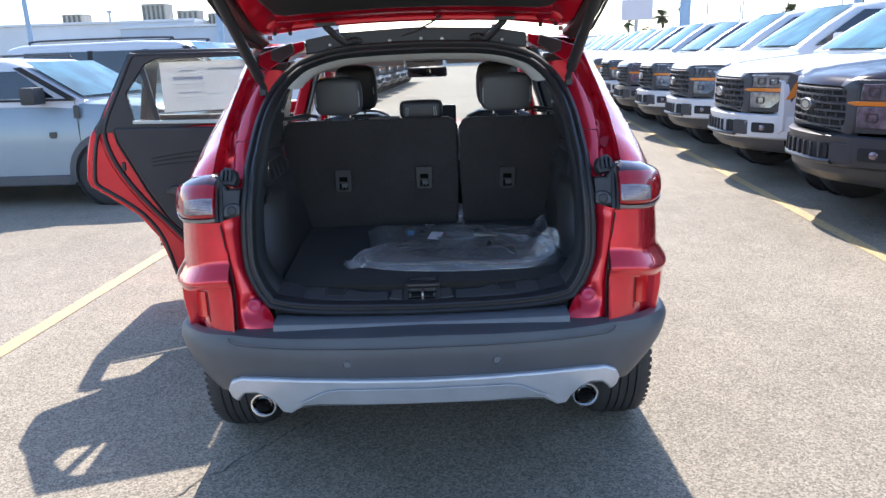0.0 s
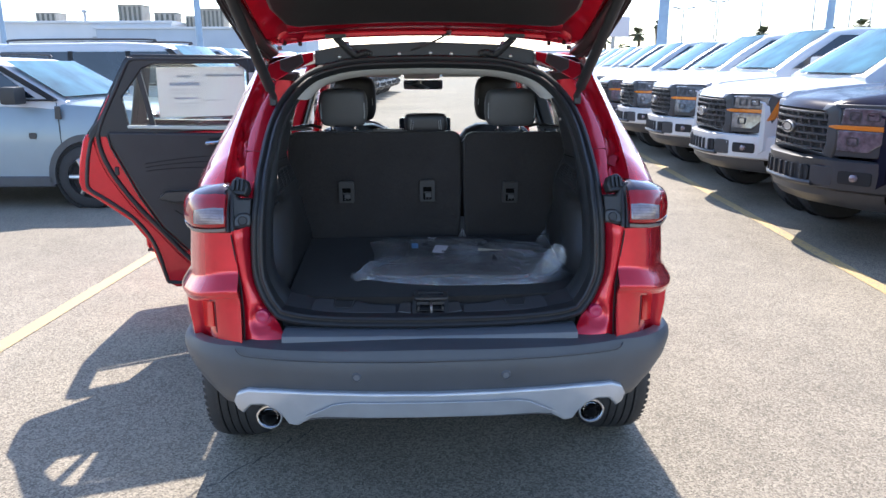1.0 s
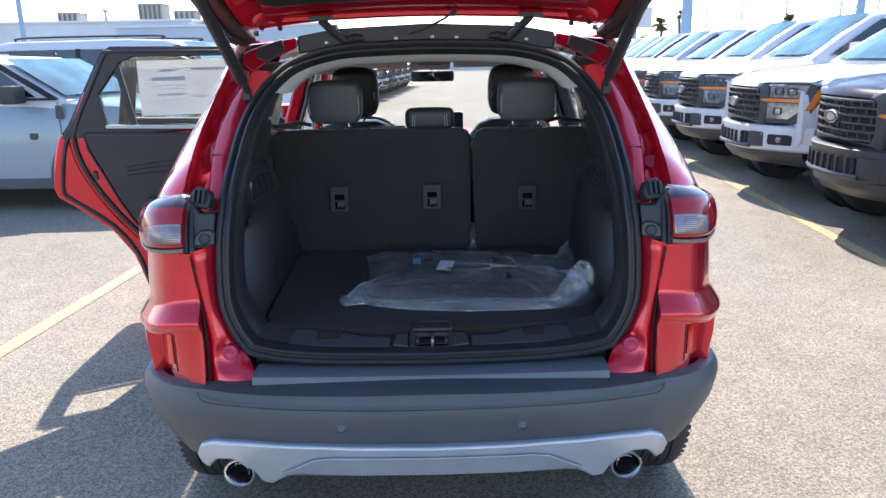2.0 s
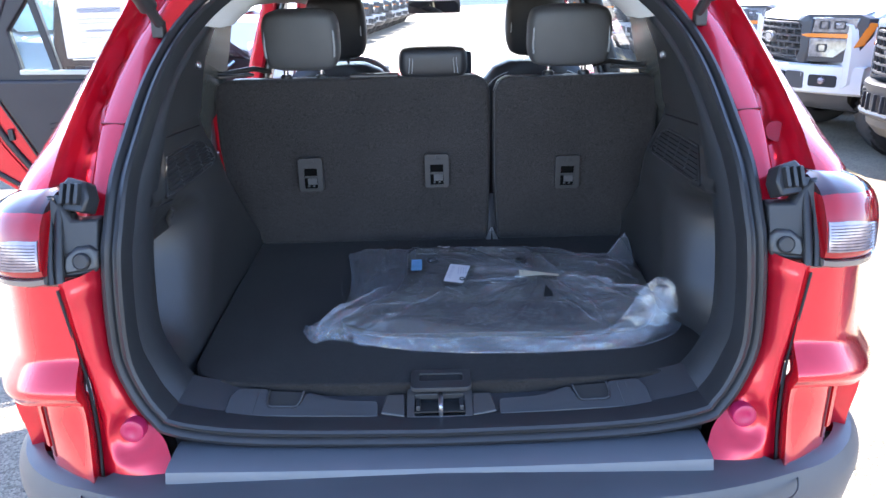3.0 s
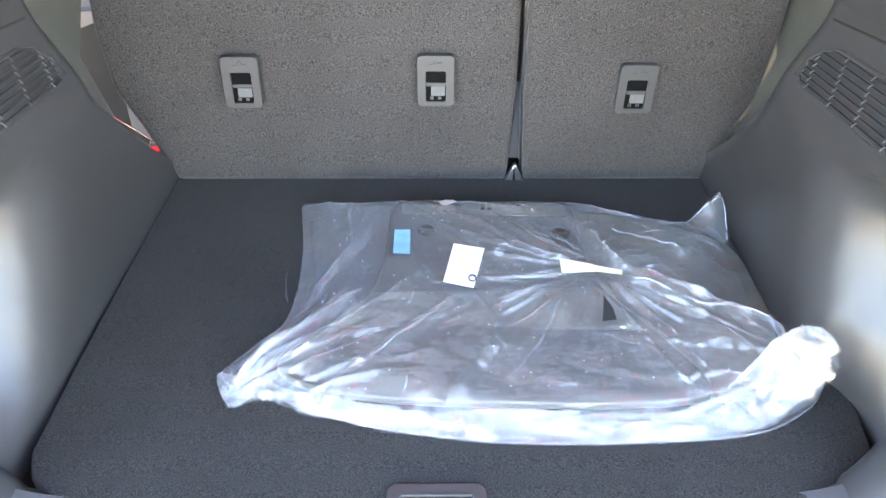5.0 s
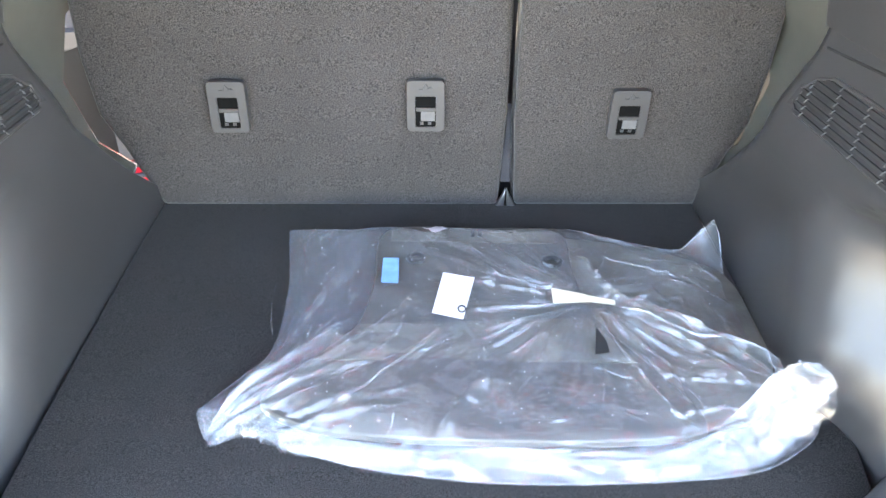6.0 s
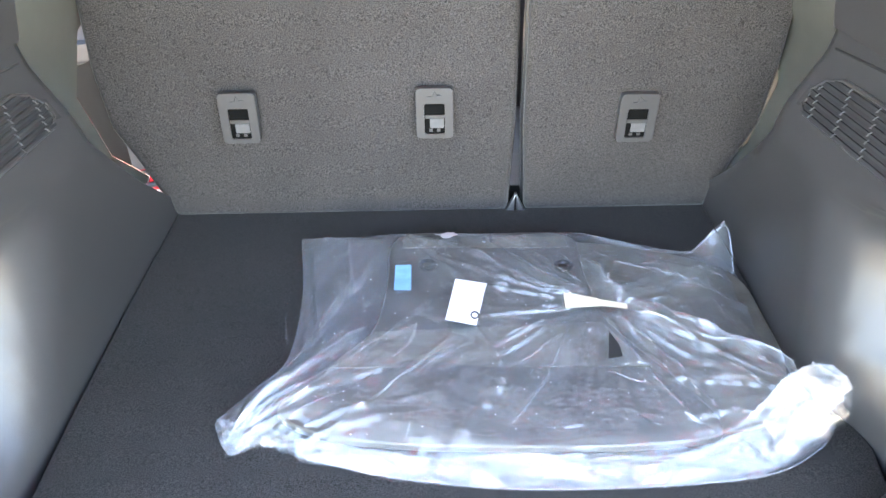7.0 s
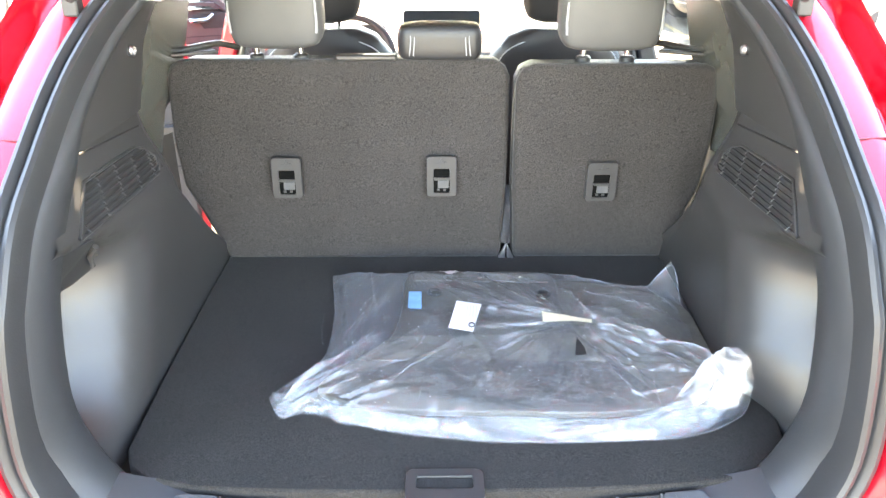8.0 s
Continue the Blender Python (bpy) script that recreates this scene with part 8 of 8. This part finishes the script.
blue_car = build_wagon("compact_suv", BLUE_PAINT, WHITE_PAINT, "pale blue-grey compact SUV with black wheel arch cladding", (-2.82, 6.86, G), 177, (4.39, .935, 1.68, 1.16, 1.12))
white_car = build_wagon("large_suv", WHITE_PAINT, WHITE_PAINT, "large white SUV with dark side windows", (-1.95, 10.4, G), 177, (5.1, 1.0, 1.93, 1.22, 1.25))
red_car = build_wagon("red_suv", RED, RED, "red SUV parked behind the white one", (-2.3, 12.6, G), 177, (4.5, .95, 1.78, 1.18, 1.2))


# ---------------------------------------------------------------- low building and roof plant
def build_backdrop():
    b = thing("dealership_building", "long low pale grey commercial building with a flat roof", "building", at=(-24, 62, G))
    bm = bmesh.new()
    box(bm, (-34, 66, 2.35), (28, 12, 4.9))
    part("wall", bm, WALL_PAINT, b, bevel=.05)
    bm = bmesh.new()
    box(bm, (-17.5, 63.6, 2.15), (17, 8, 4.4))
    part("wall", bm, WALL_BLUE, b, "pale blue-grey block wall", bevel=.05)
    bm = bmesh.new()
    box(bm, (-34, 66, 4.88), (28.3, 12.3, .22))
    part("parapet", bm, WALL_PAINT, b, bevel=.03)
    bm = bmesh.new()
    box(bm, (-17.5, 63.6, 4.40), (17.3, 8.3, .18))
    part("parapet", bm, WALL_PAINT, b, bevel=.03)
    bm = bmesh.new()
    box(bm, (-30, 59.7, 3.35), (5.2, .9, .35))
    part("canopy", bm, HEADLINER, b, bevel=.05)
    for x in (-26.2, -24.5, -12.5):
        bm = bmesh.new()
        box(bm, (x, 59.85, 3.6), (.35, .3, .3))
        part("wall_lamp", bm, POLE_GREY, b, bevel=.04)
    for x in (-22.5, -20.2, -14.8, -11.6):
        bm = bmesh.new()
        box(bm, (x, 59.57, 1.6), (1.2, .12, 1.6))
        part("window", bm, GLASS_SIDE, b)

    def unit(x, y, z, w, d, h, slats):
        u = thing("rooftop_unit", "weathered metal rooftop cooling unit", "air conditioner", group="rooftop cooling units", at=(x, y, z))
        bm = bmesh.new()
        box(bm, (x, y, z + h / 2), (w, d, h))
        part("casing", bm, ROOF_UNIT, u, bevel=.04)
        for k in range(slats):
            bm = bmesh.new()
            box(bm, (x - w / 2 + w * (k + .5) / slats, y - d / 2 - .02, z + h / 2), (w / slats * .45, .05, h * .85))
            part("slat", bm, PILLAR_GREY, u)
        bm = bmesh.new()
        box(bm, (x, y, z + h + .03), (w * 1.05, d * 1.05, .06))
        part("lid", bm, ROOF_UNIT, u)

    unit(-24.0, 63, 4.99, 2.0, 2.0, 1.35, 5)
    unit(-31.5, 64, 4.99, 1.7, 2.0, .8, 4)
    unit(-21.2, 63, 4.48, 1.8, 1.6, 1.25, 4)
    unit(-17.3, 63, 4.48, 2.1, 1.8, 1.55, 6)
    unit(-14.4, 63, 4.48, 1.6, 1.6, 1.35, 6)
    unit(-19.2, 63.5, 4.48, 1.0, 1.2, 1.0, 3)
    pipe = thing("roof_vent_pipe", "thin galvanised roof vent pipe", "vent pipe", at=(-28.2, 63, 4.99))
    bm = bmesh.new()
    tube(bm, [(-28.2, 63, 4.95), (-28.2, 63, 5.9)], .12, 10)
    lathe(bm, [(.24, 0), (.20, .18), (.01, .25)], Matrix.Translation((-28.2, 63, 5.85)), 12)
    part("pipe", bm, POLE_GREY, pipe)

    def lamp_post(x, y, h, r, m, heads, label, arm=1.1):
        p = thing("lamp_post", label, "street lamp", group="car lot lamp posts", at=(x, y, G))
        bm = bmesh.new()
        tube(bm, [(x, y, G), (x, y, G + h * .5), (x, y, G + h)], [r, r * .9, r * .75], 12)
        part("pole", bm, m, p)
        bm = bmesh.new()
        lathe(bm, [(r * 2.2, 0), (r * 2.2, .5), (r * 1.2, .6)], Matrix.Translation((x, y, G)), 14)
        part("base", bm, WALL_PAINT, p)
        for k in range(heads):
            sgn = 1 if k % 2 else -1
            bm = bmesh.new()
            tube(bm, [(x, y, G + h - .1), (x + sgn * arm, y, G + h + .15)], r * .4, 6)
            part("arm", bm, m, p)
            bm = bmesh.new()
            box(bm, (x + sgn * (arm + .35), y, G + h + .14), (.85, .4, .16), pose(0, 0, 0, 0, sgn * -8, 0))
            part("lamp_head", bm, POLE_GREY, p, bevel=.04)

    # near blue posts
    lamp_post(-10.1, 33, 11, .16, POLE, 2, "tall blue-grey steel lamp post on the lot")
    lamp_post(-19.6, 34, 11, .13, POLE, 2, "tall blue-grey steel lamp post on the lot")
    lamp_post(10.6, 29.5, 11, .24, POLE, 2, "tall blue-grey steel lamp post on the lot")
    lamp_post(17.6, 29, 11, .17, POLE, 2, "tall blue-grey steel lamp post on the lot")
    # far slender twin-headed posts
    for x, y, h in ((30.5, 82, 6.6), (35.3, 84, 7.5), (39.5, 82, 8.6), (44.5, 80, 9.8), (51.0, 84, 9.2), (56, 80, 10.5), (41.5, 100, 14), (61, 96, 13)):
        lamp_post(x, y, h + .8, .10, POLE_GREY, 2, "slender far lamp post with two heads", .5)

    def palm(x, y, h, r, seed):
        rnd = random.Random(seed)
        t = thing("palm_tree", "tall fan palm with a shaggy dark crown", "palm tree", group="far palm trees", at=(x, y, G))
        bm = bmesh.new()
        tube(bm, [(x, y, G), (x + .1, y, G + h * .4), (x + rnd.uniform(-.3, .3), y, G + h)], [.24, .19, .15], 8)
        part("trunk", bm, BARK, t)
        bm = bmesh.new()
        for k in range(54):
            a, el = rnd.uniform(0, 2 * math.pi), rnd.uniform(-.9, 1.2)
            ln = r * rnd.uniform(.75, 1.1)
            base = Vector((x, y, G + h))
            d = Vector((math.cos(a) * math.cos(el), math.sin(a) * math.cos(el), math.sin(el)))
            side = Vector((-math.sin(a), math.cos(a), 0))
            tip = base + d * ln
            droop = Vector((0, 0, -.25 * ln))
            for j in range(5):
                f = (j - 2) * .20
                w = side * .06 * r
                e = base + (d + side * f).normalized() * ln + droop * rnd.uniform(.5, 1.2)
                m1 = base + (d + side * f * .6).normalized() * ln * .6
                vs = [bm.verts.new(p) for p in (base, m1 - w, e, m1 + w)]
                bm.faces.new(vs)
        part("crown", bm, FROND, t, smooth=0)

    for i, (x, y, h, r) in enumerate(((24.2, 78, 4.6, 1.2), (27.0, 80, 5.6, .8), (38, 78, 4.6, 1.3), (49, 78, 5.4, 1.4), (46.5, 80, 5.6, 1.0), (57.5, 79, 7.0, 1.4), (60, 80, 5.2, 1.5), (64, 78, 6.5, 1.4), (22.3, 84, 4.2, 1.0))):
        palm(x, y, h, r, i)

    def tree(x, y, h, r, seed):
        rnd = random.Random(seed)
        t = thing("leafy_tree", "far green broadleaf tree", "tree", group="far trees", at=(x, y, G))
        bm = bmesh.new()
        tube(bm, [(x, y, G), (x, y, G + h * .5)], [.25, .16], 8)
        for k in range(6):
            a = rnd.uniform(0, 6.28)
            tube(bm, [(x, y, G + h * .4), (x + .5 * r * math.cos(a), y + .5 * r * math.sin(a), G + h * rnd.uniform(.6, .85))], [.12, .04], 6)
        part("trunk", bm, BARK, t)
        bm = bmesh.new()
        for k in range(900):
            d = Vector((rnd.gauss(0, 1), rnd.gauss(0, 1), rnd.gauss(0, 1))).normalized() * r * rnd.uniform(.3, 1.0) ** .5
            c = Vector((x, y, G + h * .68)) + Vector((d.x, d.y, d.z * .75)) + Vector((0, 0, .25 * r * noise.noise(Vector((d.x, d.y, seed)))))
            e1 = Vector((rnd.uniform(-1, 1), rnd.uniform(-1, 1), rnd.uniform(-1, 1))).normalized() * .16
            e2 = Vector((rnd.uniform(-1, 1), rnd.uniform(-1, 1), rnd.uniform(-1, 1))).normalized() * .12
            bm.faces.new([bm.verts.new(c - e1), bm.verts.new(c + e2), bm.verts.new(c + e1)])
        part("crown", bm, FOLIAGE, t, smooth=0)

    for i, (x, y, h, r) in enumerate(((22.2, 76, 3.6, 1.5), (26.6, 77, 3.4, 1.4), (33, 80, 3.4, 1.5), (40, 82, 3.4, 1.6), (51, 82, 4.4, 2.0), (62, 84, 4.8, 2.0), (68, 82, 4.5, 2.0))):
        tree(x, y, h, r, 40 + i)

    sign = thing("billboard", "grey roadside billboard on a post", "billboard", at=(19.4, 70, G))
    bm = bmesh.new()
    box(bm, (19.4, 70, 4.9), (3.0, .3, 1.9))
    part("panel", bm, PAPER_GREY, sign, bevel=.05)
    bm = bmesh.new()
    tube(bm, [(19.4, 70.2, G), (19.4, 70.2, 4)], .2, 10)
    part("post", bm, POLE_GREY, sign)
    wall = thing("boundary_wall", "long pale block wall at the far edge of the lot", "wall", kind="structure", at=(40, 86, G))
    bm = bmesh.new()
    box(bm, (45, 88, 1.5), (90, .4, 3.0))
    part("wall_face", bm, WALL_PAINT, wall)


build_backdrop()
